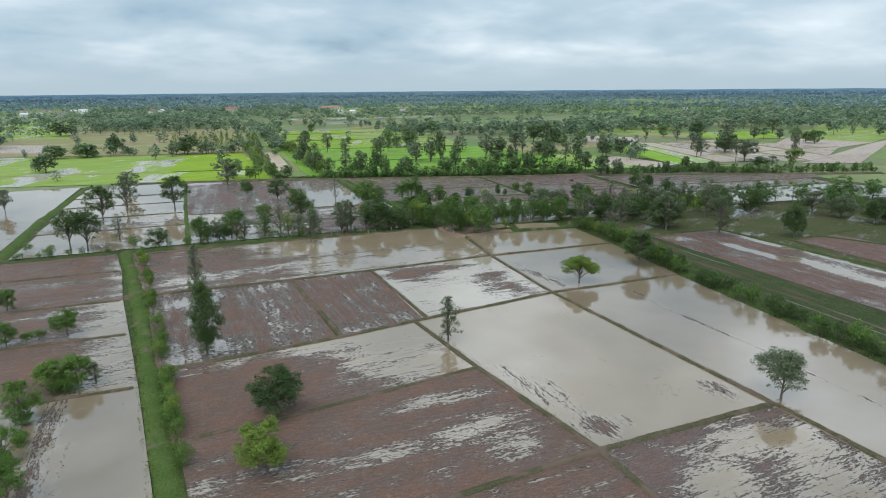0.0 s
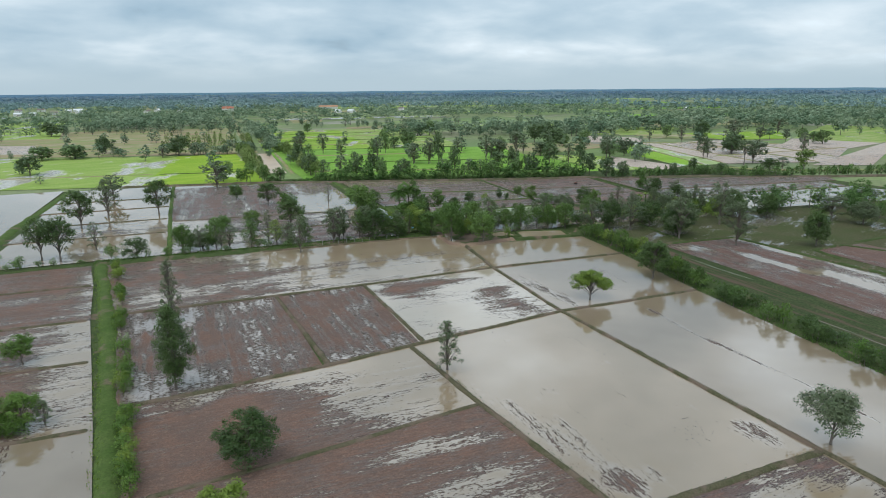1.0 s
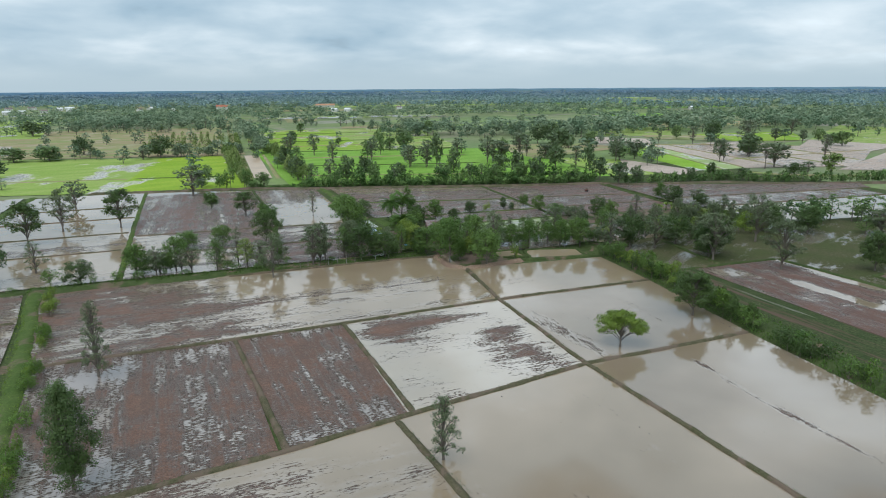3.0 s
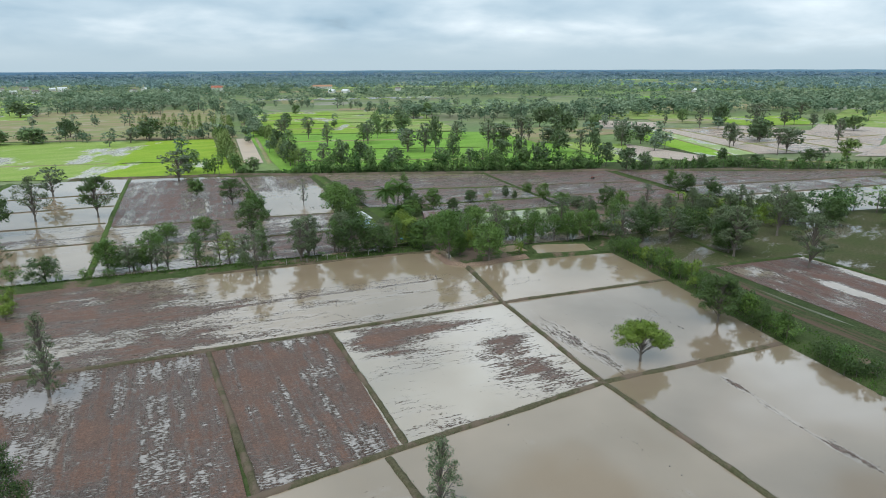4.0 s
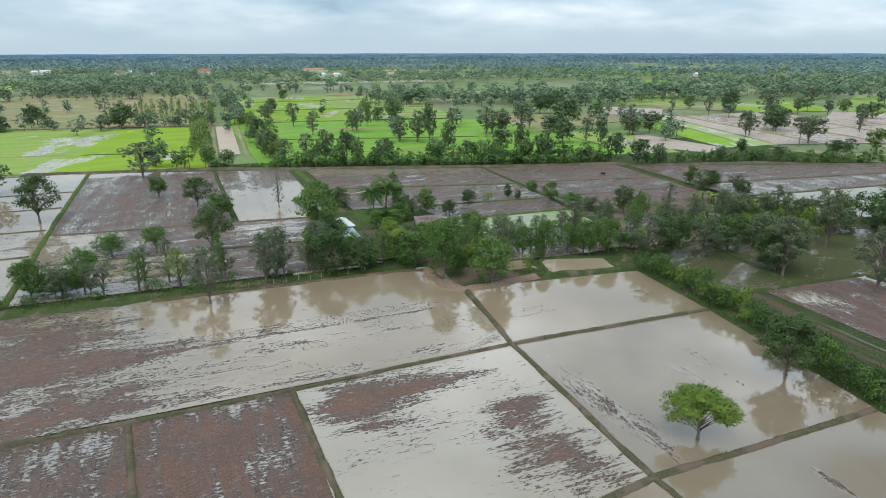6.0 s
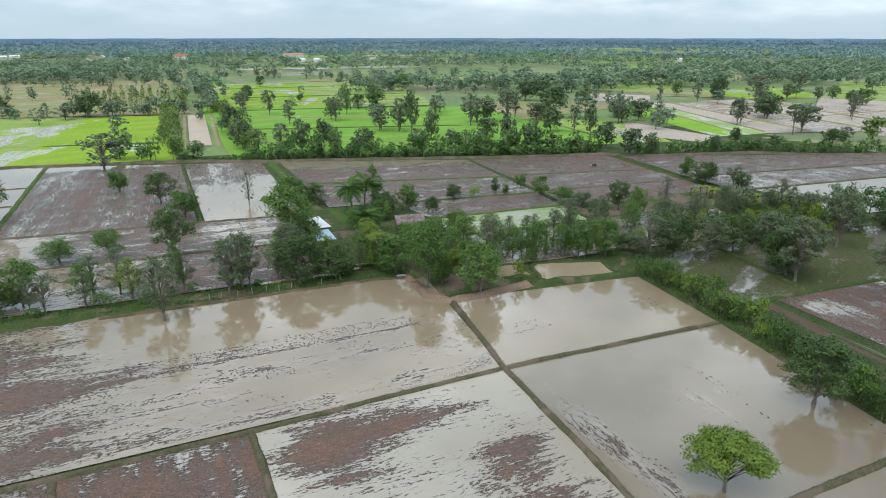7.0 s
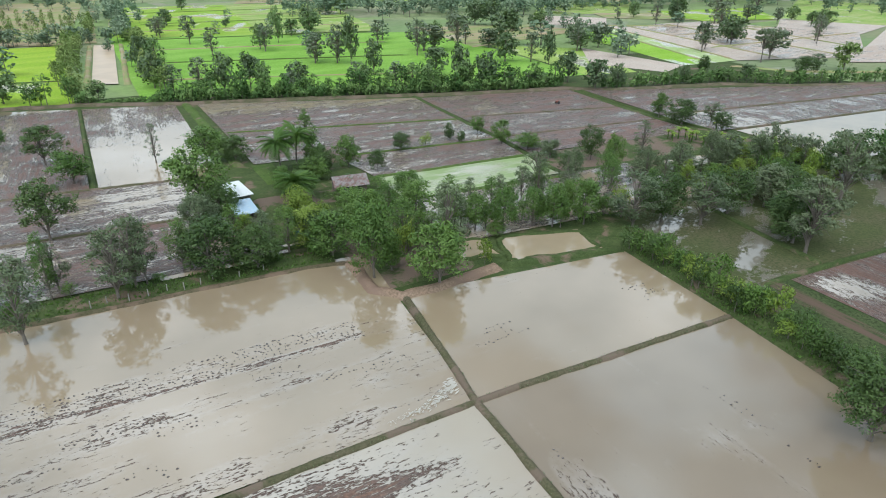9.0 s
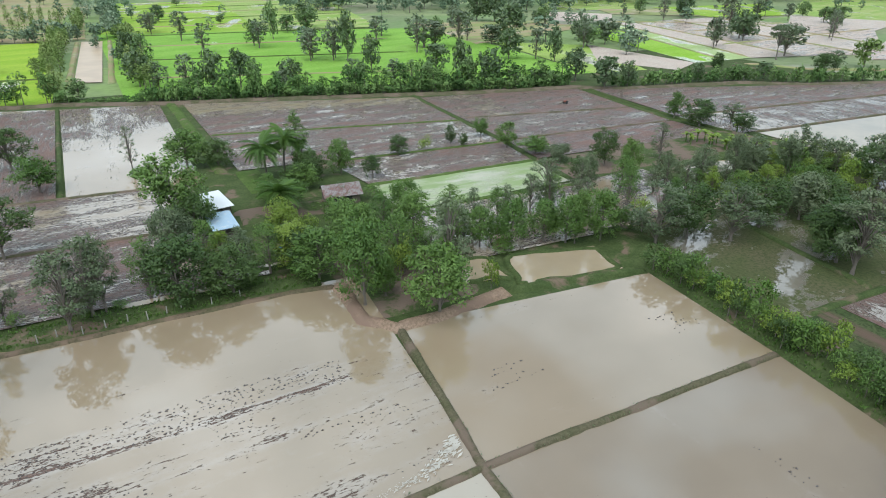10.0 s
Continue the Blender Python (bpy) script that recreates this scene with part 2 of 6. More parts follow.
def stubble_material():
    m = Nodes("dry_stubble")
    f = m.noise(m.scaled(m.pos, (0.012, 0.09, 1), 0.08), 1.0, 6.0, 0.65)
    g = m.noise(m.pos, 0.05, 6.0, 0.7)
    col = m.mix(m.step(f, 0.4, 0.6), (0.34, 0.265, 0.16), (0.25, 0.29, 0.11))
    col = m.mix(m.step(g, 0.5, 0.68), col, (0.40, 0.34, 0.25))
    m.put(0.08, m.bsdf.inputs["Specular IOR Level"])
    return m.set(base_color=col, roughness=0.9)


mat_stubble = stubble_material()


def grass_material(name, a, b, bare, cover):
    m = Nodes(name)
    f = m.noise(m.pos, 0.35, 5.0, 0.6)
    g = m.noise(m.pos, 3.0, 6.0, 0.7)
    bald = m.step(m.noise(m.pos, 0.18, 6.0, 0.65, 0.4), cover, cover + 0.10)
    col = m.mix(m.step(f, 0.3, 0.7), a, b)
    col = m.mix(m.step(g, 0.62, 0.30), col, m.mix(0.5, col, (0.02, 0.03, 0.01)))
    m.bump(g, 0.8, 0.12)
    m.put(0.12, m.bsdf.inputs["Specular IOR Level"])
    return m.set(base_color=m.mix(bald, col, bare), roughness=0.88)


mat_grass = grass_material("path_grass", (0.078, 0.130, 0.028), (0.112, 0.160, 0.044), (0.16, 0.135, 0.085), 0.57)
mat_bund = grass_material("grassy_earth_bund", (0.104, 0.100, 0.052), (0.140, 0.118, 0.076), (0.165, 0.125, 0.092), 0.47)
mat_levee = grass_material("rough_grass", (0.060, 0.088, 0.028), (0.090, 0.118, 0.042), (0.17, 0.125, 0.088), 0.56)
mat_yard = grass_material("yard_earth_and_weeds", (0.065, 0.10, 0.03), (0.095, 0.125, 0.045), (0.17, 0.125, 0.095), 0.43)


def pool_material():
    """Short wet grass with sheets of shallow water; 'wet' says how much."""
    m = Nodes("flooded_pasture")
    v = m.math("ADD", m.attr("wet"), m.math("MULTIPLY_ADD", m.noise(m.scaled(m.pos, (0.05, 0.16, 1), 0.5), 1.0, 6.0, 0.66), 2.4, -1.2))
    v = m.math("ADD", v, m.math("MULTIPLY_ADD", m.noise(m.pos, 1.1, 5.0, 0.7), 0.9, -0.45))
    water = m.step(v, 0.45, 0.62)
    g = m.noise(m.pos, 2.5, 6.0, 0.7)
    col = m.mix(m.step(m.noise(m.pos, 0.12, 5.0), 0.35, 0.65), (0.086, 0.100, 0.040), (0.116, 0.104, 0.060))
    col = m.mix(m.step(g, 0.6, 0.35), col, (0.060, 0.074, 0.030))
    m.put(m.fmix(water, 0.08, 0.5), m.bsdf.inputs["Specular IOR Level"])
    m.bump(m.math("MULTIPLY", g, m.math("SUBTRACT", 1.0, water)), 0.7, 0.08)
    return m.set(base_color=m.mix(water, col, (0.175, 0.155, 0.118)), roughness=m.fmix(water, 0.85, 0.05), IOR=m.fmix(water, 1.4, 1.6))


mat_pool = pool_material()


def strip_material():
    """Grass with bare cart tracks that run along y."""
    m = Nodes("cart_track_grass")
    f = m.step(m.noise(m.scaled(m.pos, (0.42, 0.025, 1)), 1.0, 5.0, 0.62), 0.5, 0.62)
    pale = m.step(m.noise(m.scaled(m.pos, (0.5, 0.02, 1), 0.02), 1.0, 4.0, 0.6), 0.60, 0.68)
    g = m.noise(m.pos, 2.5, 6.0, 0.7)
    col = m.mix(m.step(m.noise(m.pos, 0.3, 5.0), 0.35, 0.65), (0.056, 0.084, 0.030), (0.084, 0.104, 0.044))
    col = m.mix(m.step(g, 0.6, 0.35), col, (0.034, 0.046, 0.02))
    col = m.mix(f, col, (0.125, 0.086, 0.064))
    m.bump(g, 0.7, 0.08)
    m.put(m.fmix(pale, 0.06, 0.4), m.bsdf.inputs["Specular IOR Level"])
    return m.set(base_color=m.mix(m.math("MULTIPLY", pale, 0.7), col, (0.21, 0.19, 0.15)), roughness=m.fmix(pale, 0.85, 0.2))


mat_strip_grass = strip_material()
mat_clay_dark = grass_material("wet_earth_edge", (0.115, 0.105, 0.055), (0.155, 0.115, 0.078), (0.19, 0.135, 0.095), 0.48)
mat_clay = grass_material("red_clay_bank", (0.29, 0.195, 0.135), (0.33, 0.235, 0.17), (0.22, 0.15, 0.11), 0.50)


def plain_material():
    """The open plain: a patchwork of rice, stubble, scrub and water."""
    m = Nodes("open_plain")
    cell = m.add("ShaderNodeTexVoronoi")
    cell.distance = "CHEBYCHEV"
    cell.inputs["Scale"].default_value = 1.0
    m.link(m.scaled(m.pos, (0.013, 0.02, 0.0), 0.15), cell.inputs["Vector"])
    pick = m.add("ShaderNodeSeparateColor")
    m.link(cell.outputs["Color"], pick.inputs[0])
    col = m.ramp(pick.outputs[0], (0.0, (0.18, 0.25, 0.11)), (0.3, (0.23, 0.32, 0.11)), (0.5, (0.30, 0.31, 0.18)), (0.65, (0.21, 0.28, 0.11)),
                 (0.85, (0.25, 0.24, 0.15)), (0.97, (0.33, 0.32, 0.26)))
    f = m.noise(m.pos, 0.02, 6.0, 0.65)
    col = m.mix(m.step(f, 0.42, 0.62), col, (0.205, 0.25, 0.125))
    g = m.noise(m.pos, 0.25, 5.0, 0.7)
    col = m.mix(m.step(g, 0.6, 0.3), col, m.mix(0.22, col, (0.03, 0.045, 0.02)))
    m.put(0.08, m.bsdf.inputs["Specular IOR Level"])
    return m.set(base_color=col, roughness=0.9)


mat_plain = plain_material()


def leaf_material(name, a, b, through=0.3, stand=False):
    """Leaves; in a stand of many trees the tone goes by the tree."""
    m = Nodes(name)
    if stand:
        mark = m.add("ShaderNodeAttribute")
        mark.attribute_name = "tone"
        tone = m.math("ADD", m.math("MULTIPLY", mark.outputs["Fac"], 1.0), m.math("MULTIPLY_ADD", m.add("ShaderNodeNewGeometry").outputs["Random Per Island"], 0.3, -0.15))
    else:
        tone = m.math("ADD", m.math("MULTIPLY_ADD", m.rand(), 0.6, -0.05), m.math("MULTIPLY_ADD", m.add("ShaderNodeNewGeometry").outputs["Random Per Island"], 0.35, -0.1))
        tone = m.math("ADD", tone, m.math("MULTIPLY_ADD", m.attr("tone"), 0.45, -0.1))
    col = m.mix(m.step(tone, -0.2, 1.2), a, b)
    m.put(0.1 if stand else 0.35, m.bsdf.inputs["Specular IOR Level"])
    m.set(base_color=col, roughness=0.9 if stand else 0.5)
    tl, mx = m.add("ShaderNodeBsdfTranslucent"), m.add("ShaderNodeMixShader")
    m.link(m.mix(0.0 if stand else 0.4, col, (0.20, 0.30, 0.04)), tl.inputs["Color"])
    mx.inputs[0].default_value = through
    m.link(m.bsdf.outputs[0], mx.inputs[1])
    m.link(tl.outputs[0], mx.inputs[2])
    m.link(mx.outputs[0], m.out.inputs["Surface"])
    return m.mat


LEAF = {
    "dark": leaf_material("dark_leaves", (0.046, 0.090, 0.022), (0.106, 0.168, 0.046), 0.24),
    "mid": leaf_material("green_leaves", (0.076, 0.156, 0.030), (0.165, 0.262, 0.058), 0.26),
    "light": leaf_material("yellow_green_leaves", (0.165, 0.255, 0.030), (0.270, 0.350, 0.062), 0.25),
    "grey": leaf_material("grey_green_leaves", (0.104, 0.144, 0.070), (0.205, 0.245, 0.133), 0.24),
    "fresh": leaf_material("fresh_green_leaves", (0.085, 0.175, 0.026), (0.175, 0.285, 0.050), 0.25),
    # copies for far trees, with light haze mixed into the leaf colour
    "dark_far": leaf_material("hazed_dark_leaves", (0.092, 0.148, 0.066), (0.170, 0.232, 0.108), 0.24),
    "mid_far": leaf_material("hazed_green_leaves", (0.130, 0.215, 0.075), (0.230, 0.325, 0.125), 0.26),
    "grey_far": leaf_material("hazed_grey_green_leaves", (0.122, 0.165, 0.095), (0.225, 0.262, 0.165), 0.22),
    "light_far": leaf_material("hazed_yellow_green_leaves", (0.180, 0.270, 0.070), (0.280, 0.350, 0.110), 0.25),
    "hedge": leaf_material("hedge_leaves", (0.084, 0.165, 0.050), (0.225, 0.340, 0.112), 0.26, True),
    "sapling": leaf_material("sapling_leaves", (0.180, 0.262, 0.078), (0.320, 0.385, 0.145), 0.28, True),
    # haze painted into the leaf colour, paler and bluer with each tone
    "far": leaf_material("haze_tinted_leaves", (0.150, 0.228, 0.140), (0.335, 0.410, 0.270), 0.25, True),
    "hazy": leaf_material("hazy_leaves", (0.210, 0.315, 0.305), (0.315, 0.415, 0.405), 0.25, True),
    "horizon": leaf_material("haze_blue_green_leaves", (0.175, 0.265, 0.295), (0.225, 0.320, 0.350), 0.25, True),
    "blue": leaf_material("haze_blue_horizon_leaves", (0.185, 0.290, 0.390), (0.220, 0.325, 0.420), 0.25, True),
}


def bark_material():
    m = Nodes("bark")
    f = m.noise(m.scaled(m.pos, (6, 6, 1.2)), 1.0, 5.0, 0.65)
    m.bump(f, 0.7, 0.05)
    return m.set(base_color=m.mix(f, (0.085, 0.066, 0.052), (0.27, 0.235, 0.195)), roughness=0.9)


mat_bark = bark_material()


def metal_sheet(name, a, b, rough, rust=0.6):
    m = Nodes(name)
    f = m.step(m.noise(m.pos, 1.4, 6.0, 0.7), rust, rust + 0.15)
    return m.set(base_color=m.mix(f, a, b), roughness=rough, metallic=0.0)


mat_white_sheet = metal_sheet("white_roof_sheet", (0.78, 0.79, 0.79), (0.66, 0.66, 0.63), 0.4)
mat_blue_sheet = metal_sheet("bluish_roof_sheet", (0.42, 0.55, 0.66), (0.62, 0.66, 0.68), 0.4, 0.5)
mat_rust_sheet = metal_sheet("rusty_roof_sheet", (0.25, 0.22, 0.21), (0.18, 0.10, 0.085), 0.6, 0.45)
mat_wood = metal_sheet("weathered_timber", (0.17, 0.14, 0.11), (0.10, 0.08, 0.06), 0.85)
mat_plaster = metal_sheet("white_wall", (0.70, 0.69, 0.66), (0.50, 0.47, 0.42), 0.8)
mat_post = metal_sheet("pale_post", (0.34, 0.32, 0.28), (0.24, 0.21, 0.18), 0.8)
mat_tile_red = metal_sheet("red_roof_tiles", (0.42, 0.15, 0.09), (0.33, 0.12, 0.08), 0.7)
mat_tile_orange = metal_sheet("orange_roof_tiles", (0.46, 0.25, 0.15), (0.38, 0.19, 0.11), 0.7)
mat_dark = metal_sheet("dark_opening", (0.03, 0.03, 0.03), (0.05, 0.05, 0.045), 0.6)
mat_froth = metal_sheet("thin_froth", (0.50, 0.46, 0.39), (0.42, 0.37, 0.30), 0.5)
mat_blue = metal_sheet("blue_plastic", (0.08, 0.32, 0.50), (0.1, 0.38, 0.55), 0.4)
mat_machine = metal_sheet("worn_red_paint", (0.25, 0.09, 0.06), (0.14, 0.09, 0.07), 0.5)


# ---- builders ----
def mesh_of(name, verts, faces, material, smooth=False, **attrs):
    me = bpy.data.meshes.new(name)
    me.from_pydata([tuple(v) for v in verts], [], [tuple(f) for f in faces])
    me.materials.append(material)
    for k, v in attrs.items():
        me.attributes.new(k, "FLOAT", "POINT").data.foreach_set("value", np.asarray(v, np.float32).ravel())
    if smooth:
        me.shade_smooth()
    me.update()
    return me


def quads_mesh(name, corners, material, tone=None):
    """A mesh of loose quads from an array (n, 4, 3), or (n, 5, 3) with a normal for each quad."""
    n = len(corners)
    normals = corners[:, 4] if corners.shape[1] == 5 else None
    corners = corners[:, :4]
    me = bpy.data.meshes.new(name)
    me.vertices.add(4 * n)
    me.vertices.foreach_set("co", np.asarray(corners, np.float32).ravel())
    me.loops.add(4 * n)
    me.loops.foreach_set("vertex_index", np.arange(4 * n, dtype=np.int32))
    me.polygons.add(n)
    me.polygons.foreach_set("loop_start", np.arange(0, 4 * n, 4, dtype=np.int32))
    me.materials.append(material)
    if tone is not None:
        me.attributes.new("tone", "FLOAT", "POINT").data.foreach_set("value", np.repeat(np.asarray(tone, np.float32), 4))
    me.update(calc_edges=True)
    me.validate()
    if normals is not None:
        me.polygons.foreach_set("use_smooth", np.ones(n, bool))
        normals = normals / np.maximum(1e-6, np.linalg.norm(normals, axis=1))[:, None]
        me.normals_split_custom_set_from_vertices(np.repeat(normals, 4, axis=0).tolist())
    return me


def part(name, bm, material, parent, label=""):
    me = bm if isinstance(bm, bpy.types.Mesh) else bpy.data.meshes.new(name)
    if not isinstance(bm, bpy.types.Mesh):
        bm.to_mesh(me)
        bm.free()
        me.materials.append(material)
    ob = new(name, me)
    ob.parent = parent
    if label:
        ob["label"] = label
    return ob


def smooth01(v, lo, hi):
    t = np.clip((v - lo) / (hi - lo), 0, 1)
    return t * t * (3 - 2 * t)


def sheet(name, corners, material, step=1.6, wet=None, z=0.0, rough=0.02, label="", category="paddy", kind="structure"):
    """A four-sided piece of ground, corners counter-clockwise, as a fine grid."""
    c = np.array(corners, float)
    nu = max(2, int(np.linalg.norm(c[1] - c[0]) / step))
    nv = max(2, int(np.linalg.norm(c[3] - c[0]) / step))
    u, v = np.meshgrid(np.linspace(0, 1, nu + 1), np.linspace(0, 1, nv + 1), indexing="ij")
    u, v = u[..., None], v[..., None]
    p = (1 - u) * (1 - v) * c[0] + u * (1 - v) * c[1] + u * v * c[2] + (1 - u) * v * c[3]
    p = p.reshape(-1, 2)
    verts = np.column_stack([p, np.full(len(p), z)])
    i = np.arange((nu + 1) * (nv + 1)).reshape(nu + 1, nv + 1)
    faces = np.stack([i[:-1, :-1], i[1:, :-1], i[1:, 1:], i[:-1, 1:]], -1).reshape(-1, 4)
    values = np.full(len(p), 0.5) if wet is None else np.clip(wet(p[:, 0], p[:, 1]) + 0 * p[:, 0], -0.6, 1.8)
    return tagged(new(name, mesh_of(name, verts.tolist(), faces.tolist(), material, wet=values)), label, category, kind=kind)


def bund(points, width=1.0, height=0.28, material=None, label="low earth bund with short grass between paddies", seed=0, name="earth_bund", step=0.7, category="bund"):
    """A raised bank along a line of points, uneven in width and height."""
    pts = [Vector((*p, 0)) for p in points]
    rng = random.Random(seed + int(pts[0].x * 7 + pts[0].y * 3))
    line = []
    for a, b in zip(pts, pts[1:]):
        n = max(1, int((b - a).length / step))
        line += [a.lerp(b, k / n) for k in range(n)]
    line.append(pts[-1])
    prof = ((-0.78, -0.10), (-0.52, 0.35), (-0.30, 0.85), (0.0, 1.0), (0.30, 0.85), (0.52, 0.35), (0.78, -0.10))
    verts, faces = [], []
    for k, p in enumerate(line):
        d = (line[min(k + 1, len(line) - 1)] - line[max(k - 1, 0)]).normalized()
        side = Vector((d.y, -d.x, 0))
        sway = 0.22 * width * noise.noise(p * 0.12 + Vector((0, 0, seed)))
        wide = width * (1 + 0.28 * noise.noise(p * 0.35))
        high = height * (1 + 0.35 * noise.noise(p * 0.5 + Vector((5, 0, 0))))
        for s, h in prof:
            q = p + side * (s * wide + sway + rng.uniform(-0.06, 0.06) * width)
            verts.append((q.x, q.y, high * h + rng.uniform(-0.03, 0.03) if h > 0 and 0 < k < len(line) - 1 else -0.3))
    m = len(prof)
    for k in range(len(line) - 1):
        for j in range(m - 1):
            faces.append((k * m + j, k * m + j + 1, (k + 1) * m + j + 1, (k + 1) * m + j))
    return tagged(new(name, mesh_of(name, verts, faces, material or mat_bund, True)), label, category, kind="structure")


# ---- trees ----
def tube(verts, faces, path, radii, sides=6):
    base = len(verts)
    for k, p in enumerate(path):
        d = (path[min(k + 1, len(path) - 1)] - path[max(k - 1, 0)]).normalized()
        u = d.orthogonal().normalized()
        v = d.cross(u)
        for s in range(sides):
            a = 2 * math.pi * s / sides
            verts.append(p + (u * math.cos(a) + v * math.sin(a)) * radii[k])
    for k in range(len(path) - 1):
        for s in range(sides):
            t = (s + 1) % sides
            faces.append((base + k * sides + s, base + k * sides + t, base + (k + 1) * sides + t, base + (k + 1) * sides + s))


def leaf_quads(rng, centres, radii, flat, count, size, shell=0.55, droop=0.0):
    """Leaf quads spread over clumps: array (n, 5, 3) of four corners and a rounded normal."""
    centres, radii = np.array(centres), np.array(radii)
    weight = radii ** 2
    which = rng.choice(len(centres), count, p=weight / weight.sum())
    d = rng.normal(size=(count, 3))
    d /= np.linalg.norm(d, axis=1)[:, None]
    r = np.abs(shell + 0.22 + 0.22 * rng.normal(size=count)) + 0.5 * (rng.random(count) < 0.06) * rng.random(count)
    off = d * r[:, None] * radii[which][:, None]
    off[:, 2] *= flat
    if droop:
        off[:, 2] -= droop * rng.random(count) ** 1.5 * radii[which] * 1.6
    c = centres[which] + off
    nrm = 0.8 * d + 0.5 * rng.normal(size=(count, 3)) + np.array([0, 0, 0.55])
    nrm /= np.linalg.norm(nrm, axis=1)[:, None]
    u = np.cross(nrm, rng.normal(size=(count, 3)))
    u /= np.linalg.norm(u, axis=1)[:, None]
    v = np.cross(nrm, u)
    s = size * (0.6 + 0.8 * rng.random(count))[:, None]
    soft = 0.62 * d + 0.42 * nrm + np.array([0, 0, 0.42])
    return np.stack([c - u * s * 0.62, c - v * s * 0.36 + u * 0.05 * s, c + u * s * 0.62, c + v * s * 0.36, soft], 1)


def crown_quads(rng, centres, radii, flat, count, size, heart, droop=0.0):
    """Leaf quads gathered in bunches over clumps: an array (n, 5, 3) of four corners and a rounded normal, and a tone for each quad."""
    centres, radii = np.array(centres), np.array(radii)
    each = 8
    d = rng.normal(size=(len(centres), each, 3)) + np.array([0, 0, 0.35])
    d /= np.linalg.norm(d, axis=2)[..., None]
    sub = (centres[:, None] + d * (radii[:, None] * rng.uniform(0.55, 0.95, (len(centres), each)))[..., None] * np.array([1, 1, flat])).reshape(-1, 3)
    subr = (radii[:, None] * rng.uniform(0.30, 0.52, (len(centres), each))).ravel()
    hue = rng.random(len(sub))
    weight = subr ** 2
    which = rng.choice(len(sub), count, p=weight / weight.sum())
    e = rng.normal(size=(count, 3)) + np.array([0, 0, 0.18])
    e /= np.linalg.norm(e, axis=1)[:, None]
    off = e * (subr[which] * (0.35 + 0.75 * rng.random(count) ** 0.6))[:, None] * np.array([1.1, 1.1, 0.8])
    if droop:
        off[:, 2] -= droop * rng.random(count) ** 1.5 * radii[which // each] * 1.6
    c = sub[which] + off
    nrm = 0.6 * e + 0.45 * rng.normal(size=(count, 3)) + np.array([0, 0, 0.55])
    nrm /= np.linalg.norm(nrm, axis=1)[:, None]
    u = np.cross(nrm, rng.normal(size=(count, 3)))
    u /= np.linalg.norm(u, axis=1)[:, None]
    v = np.cross(nrm, u)
    s = size * (0.6 + 0.8 * rng.random(count))[:, None]
    out = c - np.asarray(heart)
    out /= np.maximum(1e-6, np.linalg.norm(out, axis=1))[:, None]
    soft = 0.50 * e + 0.30 * d.reshape(-1, 3)[which] + 0.42 * out + 0.22 * nrm + np.array([0, 0, 0.26])
    return np.stack([c - u * s * 0.62, c - v * s * 0.36 + u * 0.05 * s, c + u * s * 0.62, c + v * s * 0.36, soft], 1), hue[which]


# base: height of the lowest leaves; clumps, their size against the width; flatness; bare limbs; profile of the crown
SHAPES = {
    "round": dict(h=8, w=8, base=0.06, clumps=40, size=0.165, flat=0.85, lean=0.1, limbs=16, profile="ball"),
    "column": dict(h=12, w=6.4, base=0.05, clumps=50, size=0.20, flat=0.9, lean=0.05, limbs=22, profile="column"),
    "slim": dict(h=8, w=4, base=0.12, clumps=30, size=0.13, flat=0.7, lean=0.12, limbs=20, profile="column"),
    "conical": dict(h=8, w=5, base=0.10, clumps=46, size=0.105, flat=0.55, lean=0.06, limbs=40, profile="cone"),
    "airy": dict(h=11, w=8, base=0.2, clumps=40, size=0.115, flat=0.62, lean=0.2, limbs=28, profile="ball"),
    "open": dict(h=9, w=8, base=0.26, clumps=44, size=0.145, flat=0.55, lean=0.25, limbs=24, profile="ball"),
    "tiered": dict(h=6.5, w=7, base=0.06, clumps=40, size=0.15, flat=0.5, lean=0.2, limbs=24, profile="dome"),
    "willow": dict(h=4.5, w=7, base=0.22, clumps=15, size=0.19, flat=0.9, lean=0.3, limbs=8, profile="dome", droop=0.9),
    "upright": dict(h=9, w=5.5, base=0.10, clumps=36, size=0.15, flat=1.2, lean=0.15, limbs=18, profile="column"),
    "leafy": dict(h=5, w=5, base=0.10, clumps=26, size=0.165, flat=0.95, lean=0.2, limbs=12, profile="ball"),
    "bush": dict(h=2.2, w=3.2, base=0.0, clumps=12, size=0.22, flat=0.85, lean=0.1, limbs=5, profile="ball"),
    "umbrella": dict(h=12, w=11, base=0.62, clumps=26, size=0.10, flat=0.4, lean=0.15, limbs=22, profile="ball"),
}


